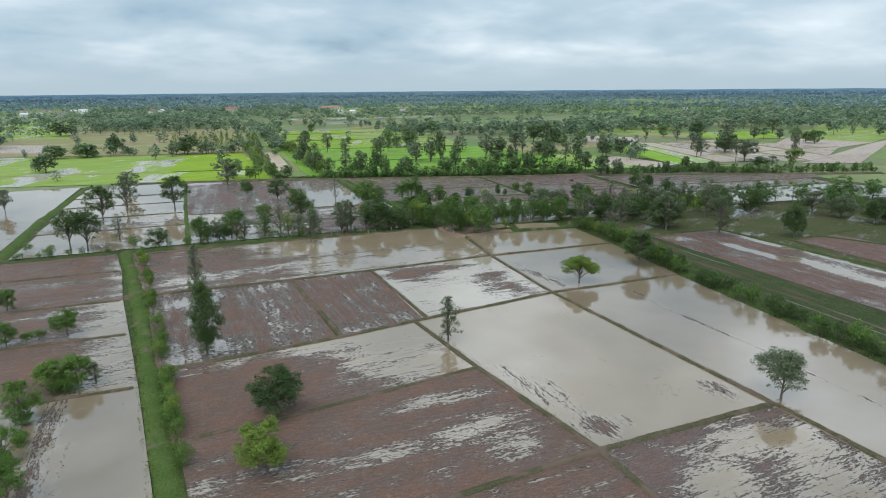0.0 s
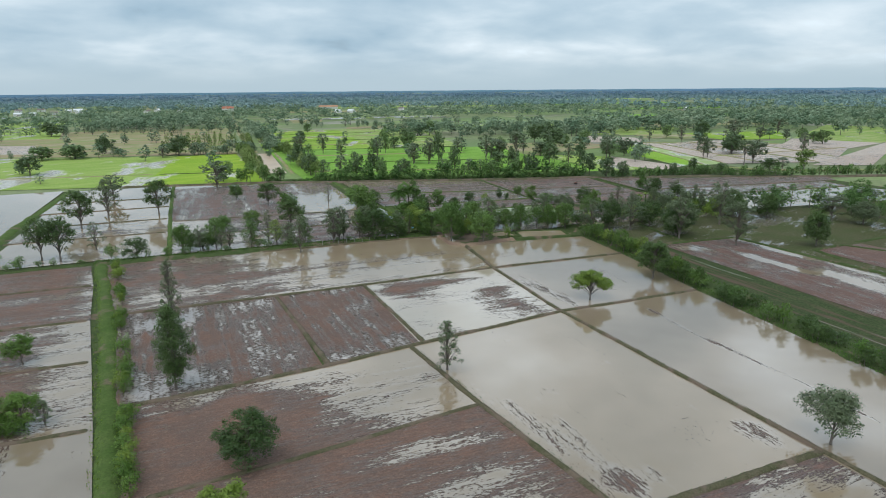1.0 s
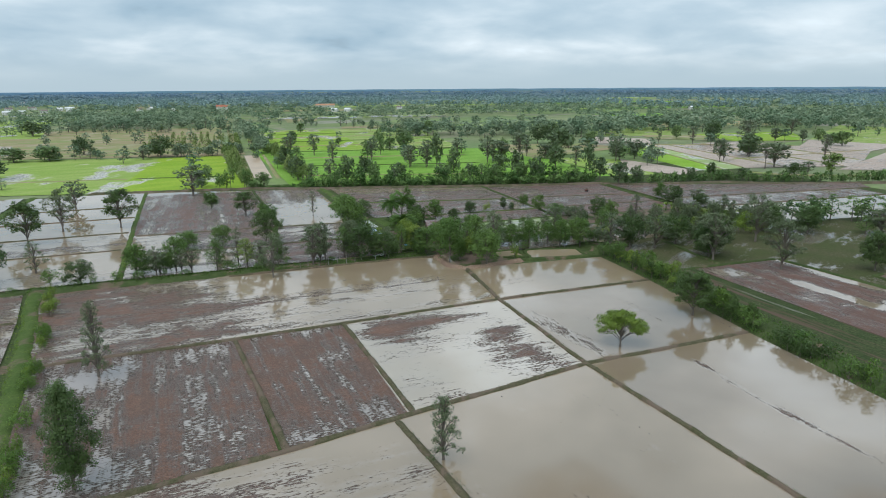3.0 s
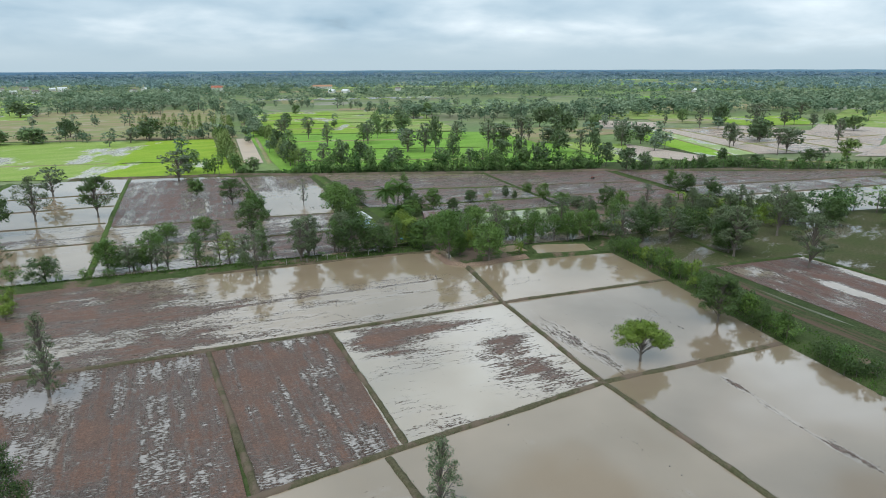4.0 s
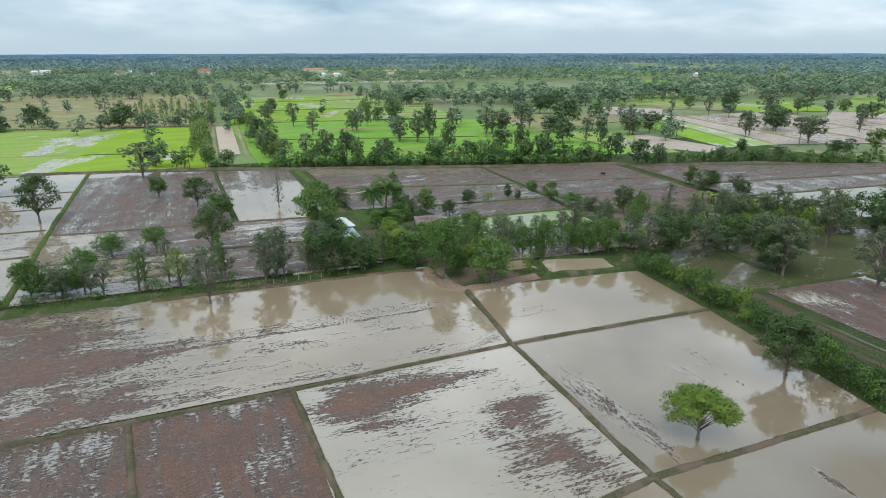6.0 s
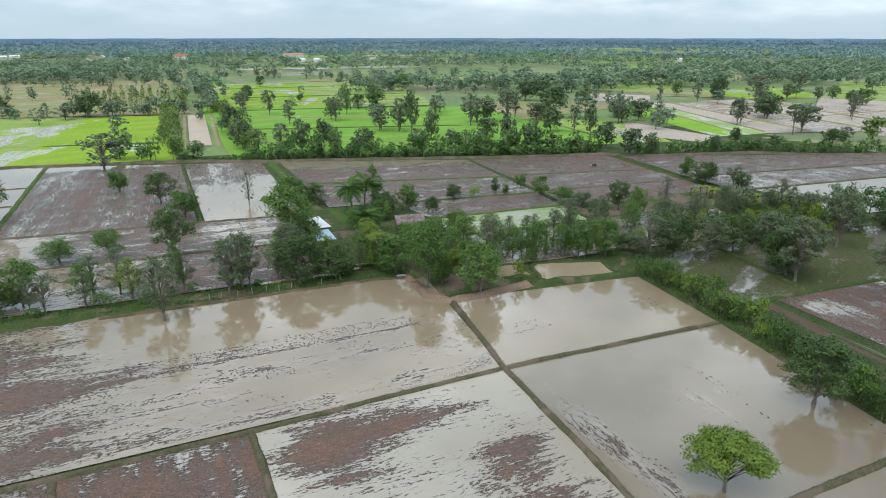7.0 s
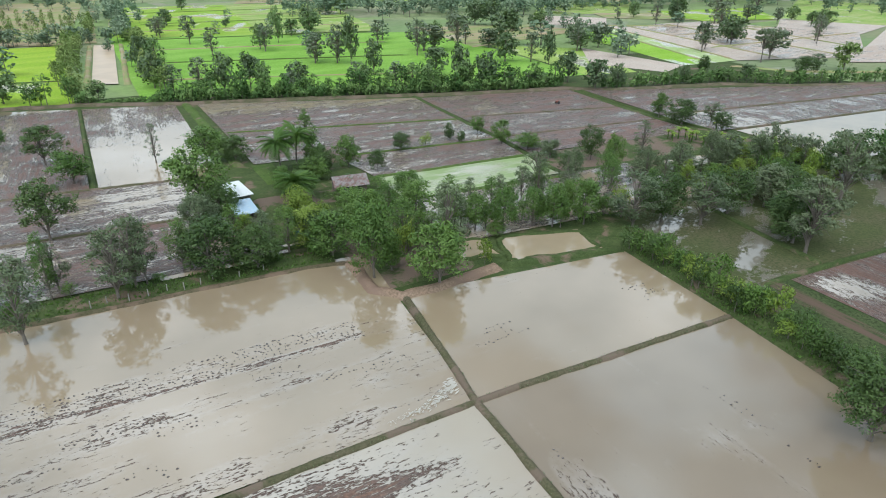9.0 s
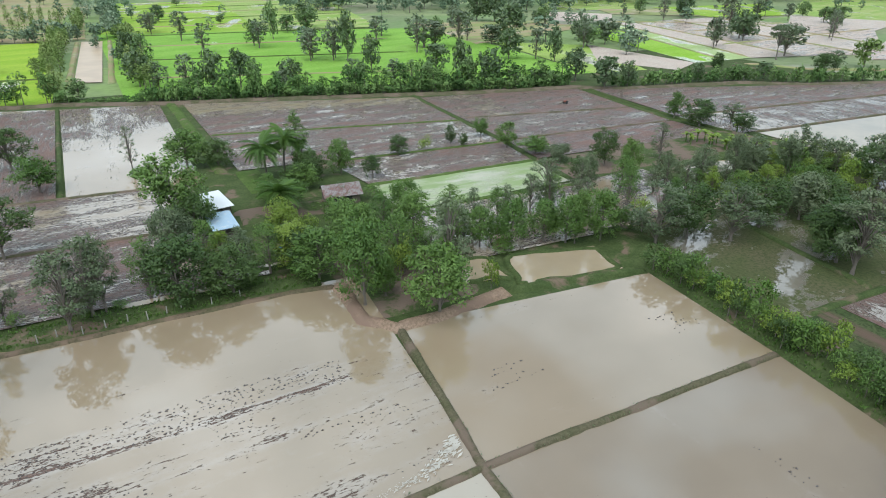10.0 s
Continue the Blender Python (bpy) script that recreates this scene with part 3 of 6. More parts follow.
def tree_model(shape, tone, seed, leaves, leaf, name="tree", twigs=2):
    """One tree at the origin, as trunk and crown; its size is kept with it."""
    s = SHAPES[shape]
    rng = np.random.default_rng(seed)
    h, w = s["h"], s["w"]
    lo = s["base"] * h
    centres, radii = [], []
    for k in range(s["clumps"]):
        r = s["size"] * w * rng.uniform(0.72, 1.25)
        t = rng.random() ** 0.85
        if s["profile"] == "column":
            t = (k + rng.random()) / s["clumps"]
            reach = (0.62 + 0.38 * math.sin(3.0 * t + 0.25)) * (1 - t ** 4 * 0.75)
        elif s["profile"] == "cone":
            t = (k + rng.random()) / s["clumps"]
            reach = 1.0 - 0.80 * t if t > 0.12 else 0.75
        elif s["profile"] == "dome":
            reach = 1.0 - 0.35 * t
        else:
            reach = math.sqrt(max(0.06, 1 - (1.75 * t - 0.8) ** 2))
        a = k * 2.399 + rng.uniform(-0.5, 0.5)
        uneven = 1 + 0.24 * math.sin(a + seed) + 0.16 * math.sin(2 * a + 1.7 * seed)
        q = (w / 2 - r * 0.8) * reach * uneven * math.sqrt(rng.uniform(0.25, 1.0))
        if s["profile"] == "dome":
            z = h - r * s["flat"] - (h - lo) * 0.62 * (q / (w / 2)) ** 1.5 - rng.random() * 0.22 * (h - lo)
        else:
            z = lo + r * s["flat"] + t * (h - lo - 1.7 * r * s["flat"])
        centres.append((q * math.cos(a), q * math.sin(a), z))
        radii.append(r)
    thing = new(name)
    verts, faces = [], []
    bend = Vector((rng.uniform(-1, 1), rng.uniform(-1, 1), 0)) * s["lean"] * 0.25 * h
    top = 0.80 * h
    stem = [bend * (k / 6) ** 2 + Vector((0, 0, -0.25 + (top + 0.25) * k / 6)) for k in range(7)]
    thick = 0.013 * h + 0.009 * w
    tube(verts, faces, stem, [thick * (1.35 if k == 0 else 1.0) * (1 - 0.13 * k) for k in range(7)], 7 if twigs else 5)
    order = sorted(range(len(centres)), key=lambda k: centres[k][2])
    for k in order[::max(1, len(order) // s["limbs"])]:
        c = Vector(centres[k])
        z0 = min(max(0.12 * h, c.z - 0.24 * h), 0.7 * h) * rng.uniform(0.75, 1.0)
        f = min(1, max(0, (z0 + 0.25) / (top + 0.25)))
        root = bend * f * f + Vector((0, 0, z0))
        mid = root.lerp(c, 0.5) + Vector((0, 0, 0.06 * h))
        tube(verts, faces, [root, root.lerp(mid, 0.5) + Vector((0, 0, 0.015 * h)), mid, c], [thick * 0.5, thick * 0.36, thick * 0.25, thick * 0.1], 5 if twigs else 3)
        for _ in range(twigs):
            tip = c + Vector(rng.normal(size=3)) * radii[k] * 0.6
            tube(verts, faces, [mid, mid.lerp(tip, 0.55) + Vector((0, 0, 0.02 * h)), tip], [thick * 0.2, thick * 0.13, thick * 0.05], 4)
    part("trunk", mesh_of("trunk", verts, faces, mat_bark, True), None, thing)
    quads, hue = crown_quads(rng, centres, radii, s["flat"], leaves, leaf, (0, 0, 0.45 * h), s.get("droop", 0.0))
    part("crown", quads_mesh("crown", quads, LEAF[tone], hue), None, thing)
    return thing


LABELS = {
    "round_dark": "dense round tree with dark green leaves",
    "round_mid": "leafy green tree with a rounded uneven crown",
    "round_light": "tree with a fresh yellow-green crown",
    "column": "tall narrow tree, leafy down to the mud",
    "slim": "slender upright tree with a thin green crown",
    "airy": "tall grey-green tree with an open see-through crown",
    "open": "tall open tree with layered grey-green leaves",
    "tiered": "light green tree with leaves in flat tiers",
    "willow": "spreading tree with drooping green branches",
    "upright_light": "upright tree with fresh yellow-green leaves",
    "upright_grey": "upright tree with grey-green leaves",
    "round_grey": "rounded tree with dull grey-green leaves",
    "upright": "upright green tree with a ragged narrow crown",
    "bush": "low green bush on a bank",
    "bush_dark": "dense dark green bush on a bank",
    "bush_light": "small yellow-green bushy sapling",
    "bush_fresh": "fresh green bushy shrub beside the path",
    "open_dark": "tall open tree with layered dark green leaves",
    "leafy_grey": "broad-leaved tree with a full grey-green crown",
    "leafy": "small tree with a ragged fresh green crown",
    "conical": "slender tree with whorled branches and a see-through crown",
    "umbrella": "tall thin-stemmed tree with a flat umbrella crown",
}
TONES = {"leafy_grey": ("leafy", "grey"), "conical": ("conical", "grey"), "umbrella": ("umbrella", "grey"), "bush_fresh": ("bush", "fresh"), "leafy": ("leafy", "fresh"), "open_dark": ("open", "dark"), "bush_dark": ("bush", "dark"), "upright_light": ("upright", "light"), "upright_grey": ("upright", "grey"), "round_grey": ("round", "grey"), "round_dark": ("round", "dark"), "round_mid": ("round", "mid"), "round_light": ("round", "light"), "column": ("column", "dark"), "slim": ("slim", "grey"),
         "airy": ("airy", "grey"), "open": ("open", "grey"), "tiered": ("tiered", "light"), "willow": ("willow", "fresh"), "upright": ("upright", "mid"), "bush": ("bush", "mid"), "bush_light": ("bush", "light")}
COUNT = {"conical": 3600, "umbrella": 3600, "round": 9600, "column": 17000, "slim": 3400, "airy": 5200, "open": 8200, "tiered": 10500, "willow": 5600, "upright": 6400, "bush": 2000, "leafy": 6800}
models = {}
rng_trees = random.Random(11)


def plant(kind, x, y, h, w, z=0.0, far=None, label=""):
    """Sets one tree of that kind, height and width at its place; the first of a model is built, the rest are copies."""
    shape, tone = TONES[kind]
    level = 0 if y < 150 else 1 if y < 262 else 2
    if far is not None:
        level = far
    if level == 1 and shape != "bush" and y < 204 and x < 150:
        level = 3
    pick = (kind, rng_trees.randrange(4), level)
    s = SHAPES[shape]
    if level == 0:
        pick = (kind, len(models), level)
    m = Matrix.Translation((x, y, z)) @ Matrix.Rotation(rng_trees.uniform(0, 6.28), 4, "Z") @ Matrix.Diagonal((w / s["w"], w / s["w"], h / s["h"], 1))
    # far trees switch to the copies that carry haze in their colour
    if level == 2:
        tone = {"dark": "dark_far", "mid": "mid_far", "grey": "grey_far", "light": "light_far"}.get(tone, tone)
    if pick not in models:
        many, leaf = ((1.35, 0.0245), (0.44, 0.038), (0.10, 0.080), (0.60, 0.031))[level]
        seed = 100 + 13 * len(models)
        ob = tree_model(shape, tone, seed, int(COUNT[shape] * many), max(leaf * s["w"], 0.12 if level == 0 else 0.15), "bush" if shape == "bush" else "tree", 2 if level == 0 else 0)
        tagged(ob, label or LABELS[kind], "bush" if shape == "bush" else "tree")
        ob.matrix_basis = m
        models[pick] = ob
        return ob
    ob = models[pick]
    made = copy_thing(ob, Matrix.Identity(4))
    made.matrix_basis = m
    if label:
        made["label"] = label
    return made


def frond_mesh(length, width, seed, leaflets=16):
    """A feather leaf arching outwards along x."""
    g = random.Random(seed)
    verts, faces = [], []
    def rib(t):
        return Vector((length * (t * 0.92), 0, length * (0.42 * t - 0.78 * t * t)))
    tube(verts, faces, [rib(k / 6) for k in range(7)], [0.045 * (1 - 0.13 * k) for k in range(7)], 4)
    for k in range(leaflets):
        t = 0.14 + 0.86 * k / leaflets
        p = rib(t)
        reach = width * (0.45 + 0.55 * math.sin(math.pi * min(1, t * 1.05)))
        for side in (-1, 1):
            tip = p + Vector((0.45 * reach, side * reach, -reach * g.uniform(0.35, 0.8)))
            b = len(verts)
            verts += [p, p + Vector((0.075, 0, 0.01)), tip + Vector((0.02, 0, 0)), p.lerp(tip, 0.5) + Vector((-0.04, 0, 0.05))]
            faces.append((b, b + 1, b + 2, b + 3))
    return mesh_of("frond", verts, faces, LEAF["mid"])


palm_fronds = []


def palm(x, y, h, w):
    if not palm_fronds:
        palm_fronds.extend(frond_mesh(3.3, 0.75, k, 34) for k in range(4))
    thing = tagged(new("coconut_palm"), "coconut palm with a ringed trunk and arching fronds", "palm tree")
    g = random.Random(int(x * 10))
    bend = Vector((g.uniform(-0.6, 0.6), g.uniform(-0.6, 0.6), 0))
    top = h - 1.0
    verts, faces = [], []
    tube(verts, faces, [bend * (k / 8) ** 2 + Vector((0, 0, -0.2 + (top + 0.2) * k / 8)) for k in range(9)], [0.26] + [0.18 - 0.006 * k for k in range(8)], 8)
    part("trunk", mesh_of("trunk", verts, faces, mat_bark, True), None, thing)
    for k in range(32):
        f = part("frond", palm_fronds[k % 4], None, thing)
        size = w / 5.0 * g.uniform(0.85, 1.1)
        f.matrix_basis = Matrix.Translation(bend + Vector((0, 0, top))) @ Matrix.Rotation(k * 2.4 + g.uniform(-0.2, 0.2), 4, "Z") @ Matrix.Rotation(radians(g.uniform(-62, 30)), 4, "Y") @ Matrix.Scale(size, 4)
    thing.matrix_basis = Matrix.Translation((x, y, 0))
    return thing


# ---- the ground ----
sheet("ground", ((-5200, -5200), (5200, -5200), (5200, 5200), (-5200, 5200)), mat_plain, 400, z=-0.35, label="flat open plain of fields and scrub reaching the horizon", category="ground")


sheet("ground_near", ((-140, 0), (268, 0), (259.4, 302.7), (-140, 309)), mat_levee, 20, z=-0.16, label="rough weedy ground between the paddies", category="ground")


levels = []


def flooded(*corners, mat=mat_paddy_x, wet=0.9, label="flooded rice paddy with turbid grey-brown water", step=1.6):
    levels.append(label)
    return sheet("paddy_field", corners, mat, step, wet if callable(wet) else (lambda x, y: wet), z=0.005 * (len(levels) % 9), label=label)


def pools(base, *spots):
    """How wet a field is: a level, raised or lowered round some spots (x, y, half-widths, amount)."""
    return lambda x, y: base + sum(k * np.exp(-((x - cx) / rx) ** 2 - ((y - cy) / ry) ** 2) for cx, cy, rx, ry, k in spots)


MUD = "ploughed brown paddy mud with puddles in the furrows"
MIX = "half-flooded ploughed paddy with streaks of mud"

# the block between the green path and the right-hand levee
flooded((-10.3, 135.3), (67.8, 137), (70.5, 172.6), (-15.9, 176.2), label=MIX, step=0.7,
        wet=lambda x, y: pools(0.31, (-1, 143, 11, 4, 0.34), (10, 159, 12, 8, -0.10), (18, 138.5, 9, 1.6, -0.25), (36, 137.5, 7, 1.2, -0.25))(x, y) + 0.56 * smooth01(x, 2, 38) + 0.30 * smooth01(y, 152, 164) * smooth01(x, -8, 26)
        - sum(k * np.exp(-((y - c - 0.035 * (x - 40)) / 0.42) ** 2) for c, k in ((152.5, 0.54), (153.7, 0.22), (154.8, 0.28), (155.9, 0.22), (147.2, 0.12))) * smooth01(x, 4, 25) * (1 - smooth01(x, 60, 66)))
flooded((-6, 96.5), (21.7, 97.9), (19.5, 135.2), (-9.3, 135.6), mat=mat_furrow_y, label=MUD,
        wet=pools(0.21, (-2.7, 99, 4, 5, 0.46), (5, 101, 5, 4, 0.46), (-1, 116, 4, 10, 0.30), (-0.5, 127.6, 5, 3.2, 0.85), (13.5, 116, 2.2, 15, 0.28), (16.5, 105, 3, 4, 0.26), (-5, 131, 2.5, 5, 0.3), (13, 132.5, 5, 2.5, 0.36), (4.5, 131, 1.2, 3, 0.3), (8.5, 122, 1, 12, 0.14)))
flooded((22.4, 98.3), (38.2, 101.4), (37.2, 135.5), (19.5, 135.2), mat=mat_furrow_y, label=MUD,
        wet=pools(0.20, (33, 118, 2.2, 15, 0.20), (28, 117, 1.2, 12, 0.12), (27.7, 100.5, 6, 2.2, 0.36), (35.6, 104, 2.5, 3, 0.40), (30.8, 134.3, 8, 1.6, 0.34), (23.5, 101, 2, 2, 0.3)))
flooded((37.9, 100.9), (66.6, 105.7), (67.8, 137), (37.2, 135.5), mat=mat_shallow_x, label=MIX,
        wet=pools(0.92, (50, 131.5, 9, 3.4, -0.72), (44, 128, 4, 5, -0.62), (60.5, 121, 3.5, 4.5, -0.60), (61.3, 112, 4, 4.5, -0.66), (56.5, 117, 3, 4, -0.22), (43, 104.6, 4, 1.4, -0.35), (63.5, 107.3, 3, 1.6, -0.36)))
flooded((-2.5, 73.9), (39, 79.2), (36.9, 100.9), (-4.9, 95.5), label=MUD, wet=lambda x, y: 0.10 + 0.75 * smooth01(x + 0.35 * (y - 88), 8, 33) + 0.30 * smooth01(y - 0.15 * x, 88, 95))
flooded((0, 48), (42.4, 52.3), (39, 79.2), (-2.5, 73.9), label=MUD,
        wet=pools(0.19, (31, 72, 6, 2, 0.42), (32.7, 63.5, 5, 2.6, 0.52), (35, 58, 4, 2, 0.46), (20, 62.4, 9, 1.3, 0.44), (28, 57, 6, 1.5, 0.24), (-1, 60, 3, 6, 0.28), (6.8, 62.8, 5, 1.1, 0.34)))
flooded((42.4, 53.6), (69.7, 54.7), (66.6, 105.7), (36.2, 100.4), mat=mat_paddy_y,
        wet=pools(1.12, (44, 65, 2.2, 6, -0.58), (45.6, 58, 3, 3, -0.70), (42.2, 73, 1.5, 7, -0.42), (66, 60.2, 2.6, 3, -0.64), (63, 67, 1.2, 3, -0.34), (41, 84, 1.0, 9, -0.26)))
flooded((71, 8), (90, 8), (98.4, 106.4), (66.6, 105.7), mat=mat_dim_y, step=0.45, wet=lambda x, y: 1.24 - (0.86 + 0.3 * np.sin(y * 0.55) * np.sin(y * 0.23 + 1)) * np.exp(-((x - 81.9 - 0.25 * np.sin(y * 0.2)) / 0.42) ** 2) * (1 - smooth01(y, 100, 104)))
flooded((66.6, 105.7), (98.6, 106.3), (102.4, 136.7), (67.8, 137), mat=mat_dim_y, wet=pools(1.14, (69.4, 124, 1.3, 6, -0.50), (70.6, 117, 1.7, 5, -0.62), (71.6, 110, 1.8, 5, -0.66), (86, 122, 8, 2, -0.25), (75, 128, 2, 5, -0.3)))
flooded((67.8, 137), (102.4, 136.7), (103.8, 156), (70.3, 159.2), wet=pools(1.14, (83.5, 141.3, 5, 1.5, -0.26), (78, 140.5, 3, 1, -0.18), (73, 146, 2, 4, -0.20)))
flooded((43, 8), (71, 8), (70.1, 54.5), (42.4, 53.6), mat=mat_grey_x, label=MIX,
        wet=pools(0.48, (51, 44, 4, 3, 0.5), (58, 48.4, 5, 2.2, 0.46), (66, 47, 2.4, 2.4, 0.46), (62, 41, 4, 4, 0.34), (53, 53, 4, 1.4, -0.3), (67, 53.4, 2.5, 1.1, -0.3), (46, 50, 3, 4, -0.22), (68.5, 44, 2, 3, -0.2)))
flooded((2, 8), (43, 8), (42.4, 53.6), (0, 48.6), label=MUD, wet=0.30)

# beside the green path on its other side
flooded((-24, 40), (-2, 40), (-7.9, 90.9), (-25.3, 90.7), mat=mat_dim_y, wet=lambda x, y: 1.14 - 0.80 * np.exp(-((x + 17.6) / 1.5) ** 2) - 0.34 * np.exp(-((x + 14.6) / 1.8) ** 2) * (1 - smooth01(y, 76, 84)))
flooded((-60, 40), (-24, 40), (-25.3, 90.7), (-60, 91), label=MIX, wet=0.5)
flooded((-70, 91), (-7.9, 90.9), (-10.8, 113.3), (-70, 113), label=MIX, wet=lambda x, y: 0.12 + 0.62 * smooth01(x, -22, -12))
flooded((-70, 113), (-10.8, 113.3), (-13.5, 133.7), (-70, 133), label=MIX, wet=lambda x, y: 0.30 + 0.50 * smooth01(x, -24, -14))
flooded((-75, 133), (-13.5, 133.7), (-15.8, 157), (-75, 156), label=MUD, wet=lambda x, y: 0.26 + 0.3 * smooth01(x, -22, -12))
flooded((-75, 156), (-15.8, 157), (-18.5, 175.4), (-75, 174), label=MUD, wet=lambda x, y: 0.22 + 0.4 * smooth01(x, -24, -14))

# behind the tree row: wet fields west of the narrow bund
for y0, y1, wetness in ((179.3, 207.6, 0.80), (207.6, 229, 0.62), (229, 252.4, 0.92), (252.4, 273.6, 0.98), (273.6, 305, 1.05)):
    flooded((-43, y0), (-2.4, y0), (-2.6, y1), (-42, y1), mat=mat_grey_x, wet=lambda x, y, k=wetness, a=y0: k + 0.2 * smooth01(y, a + 6, a + 14), step=2.5)
flooded((-130, 178), (-47.3, 180), (-44.7, 308), (-120, 303), mat=mat_grey_x, wet=lambda x, y: 0.85 + 0.2 * smooth01(y, 240, 270), step=4)
# between the narrow bund and the grass path
flooded((-1.5, 179), (61.3, 178), (59, 197.6), (-1.8, 200.2), mat=mat_grey_x, label=MIX, wet=lambda x, y: 0.36 + 0.10 * np.sin(x * 0.12) + 0.24 * (1 - smooth01(x, 18, 42)))
flooded((-1.8, 200.2), (59, 197.6), (56.8, 218.2), (-2.1, 223.6), mat=mat_grey_x, label=MIX, wet=lambda x, y: 0.46 + 0.14 * np.sin(x * 0.15 + 1) + 0.16 * (1 - smooth01(x, 4, 16)))
flooded((-2.1, 223.6), (36.7, 220.6), (35.5, 293), (-3.1, 304.8), mat=mat_grey_y, label=MIX, wet=lambda x, y: 0.27 + 0.16 * np.exp(-((x - 3) / 5) ** 2) + 0.18 * np.exp(-((x - 20) / 4) ** 2) + 0.6 * smooth01(y + 0.1 * x, 293, 298))
flooded((38.2, 220.5), (59.3, 218.1), (59.5, 286.8), (36.5, 292.5), mat=mat_grey_y, wet=lambda x, y: 0.98 - 0.48 * smooth01(y - 0.5 * (x - 40), 245, 262))
# east of the grass path
flooded((65.9, 249), (121.6, 236), (122.8, 264.5), (65, 285), mat=mat_grey_x, label=MIX, wet=lambda x, y: 0.36 + 0.34 * smooth01(y + 0.2 * x, 276, 292))
flooded((66.3, 222), (120.5, 216), (121.6, 236), (65.9, 249), mat=mat_grey_x, label=MUD, wet=lambda x, y: 0.33 + 0.16 * smooth01(x, 95, 118))
flooded((84.9, 203.7), (119, 202), (120.5, 216), (82.7, 218.7), mat=mat_grey_x, label=MIX, wet=lambda x, y: 0.44 - 0.12 * smooth01(x, 90, 105))
sheet("paddy_field", ((85, 189.7), (117.7, 189), (118.6, 201.3), (84.9, 202.7)), mat_scum, 2, label="paddy under pale green duckweed")
flooded((122.6, 237.5), (167.5, 228), (170, 253), (123.8, 263.8), mat=mat_grey_x, label=MUD, wet=lambda x, y: 0.28 + 0.22 * np.exp(-((x - 134) / 6) ** 2))
flooded((121.5, 216.8), (166.5, 213), (167.5, 228), (122.6, 237.5), mat=mat_grey_x, label=MIX, wet=0.36)
flooded((120, 202.5), (166.4, 199.5), (166.5, 213), (121.5, 216.8), mat=mat_grey_x, label=MUD, wet=0.26)
flooded((170.6, 215.6), (262, 204), (268, 213), (173.5, 250), mat=mat_grey_x, label=MUD, wet=lambda x, y: 0.34 + 0.42 * np.exp(-((x - 225) / 14) ** 2 - ((y - 238) / 6) ** 2))
flooded((170, 197.2), (251, 190.2), (254.6, 204), (170.4, 214.8), mat=mat_grey_y, label="dark wet paddy mud shining grey", wet=lambda x, y: 0.46 + 0.25 * np.exp(-((x - 183) / 5) ** 2))
sheet("pond", ((174.2, 168.7), (258.5, 158.6), (253.1, 189.2), (174.9, 195.3)), mat_pond, 4, label="wide pale flooded paddy like a pond", category="pond")
sheet("pond", ((137.5, 180), (149, 179), (154, 185), (141, 186.5)), mat_pond, 3, z=0.02, label="small turbid pond among bushes", category="pond")
sheet("pond", ((87.6, 160.8), (101.8, 158.4), (102.9, 165.6), (90.2, 168.3)), mat_pond, 2, z=0.02, label="small brown pond beside the tree row", category="pond")
sheet("pond", ((58.2, 180.1), (66.2, 179.5), (65.2, 186), (59.2, 187.1)), mat_pond, 2, z=0.03, label="murky garden pond under trees", category="pond")
sheet("pond", ((81.3, 164.3), (87.8, 163.2), (88.2, 169.7), (82.3, 169.8)), mat_pond, 2, z=0.02, label="murky ditch water between trees", category="pond")

for ring in (((137.5, 180), (149, 179), (154, 185), (141, 186.5)), ((87.6, 160.8), (101.8, 158.4), (102.9, 165.6), (90.2, 168.3)), ((58.2, 180.1), (66.2, 179.5), (65.2, 186), (59.2, 187.1)), ((81.3, 164.3), (87.8, 163.2), (88.2, 169.7), (82.3, 169.8))):
    c = [Vector((*p, 0)) for p in ring]
    loop = []
    for k in range(4):
        a, b = c[k], c[(k + 1) % 4]
        loop += [(a.lerp(b, t) + Vector((noise.noise(a.lerp(b, t) * 0.3), noise.noise(a.lerp(b, t) * 0.3 + Vector((7, 0, 0))), 0)) * 0.9)[:2] for t in (0.08, 0.3, 0.5, 0.7, 0.92)]
    bund([*loop, loop[0]], 0.75, 0.24, mat_levee, "weedy edge of a pond", name="pond_bank", category="bank")

# tree belt, garden, pasture
def lawn(corners, mat, z, label, category="grass", step=1.5, lump=0.12):
    ob = sheet("grass_ground", corners, mat, step, z=z, label=label, category=category)
    for v in ob.data.vertices:
        v.co.z += lump * noise.noise(v.co * 0.16) + 0.35 * lump * noise.noise(v.co * 0.7)
    rim_of = bmesh.new()
    rim_of.from_mesh(ob.data)
    for v in rim_of.verts:
        if v.is_boundary:
            v.co.z = -0.3
            v.co.x += 0.5 * noise.noise(v.co * 0.4)
            v.co.y += 0.5 * noise.noise(v.co * 0.4 + Vector((9, 0, 0)))
    rim_of.to_mesh(ob.data)
    rim_of.free()
    ob.data.shade_smooth()
    return ob


bund(((-18, 176.4), (8, 174.9), (30, 175.2), (58, 174.6), (66.5, 173.6)), 3.3, 0.42, mat_levee, "grassy bank under the tree row", name="tree_bank", category="bank")
bund(((20, 172.7), (48, 172.4), (62, 172.0), (67.6, 170.9)), 0.8, 0.28, mat_clay_dark, "bare wet earth along the water's edge", name="earth_bank", category="bank")
sheet("ditch", ((44, 177.2), (57, 176.9), (57, 178.4), (44, 178.8)), mat_pond, 2, z=0.03, label="narrow ditch of murky water behind a bank", category="ditch")
lawn(((68.9, 160.9), (83.4, 161.3), (83.2, 176.8), (68.7, 178.9)), mat_yard, 0.10, "bare earth and weeds under the tree row")
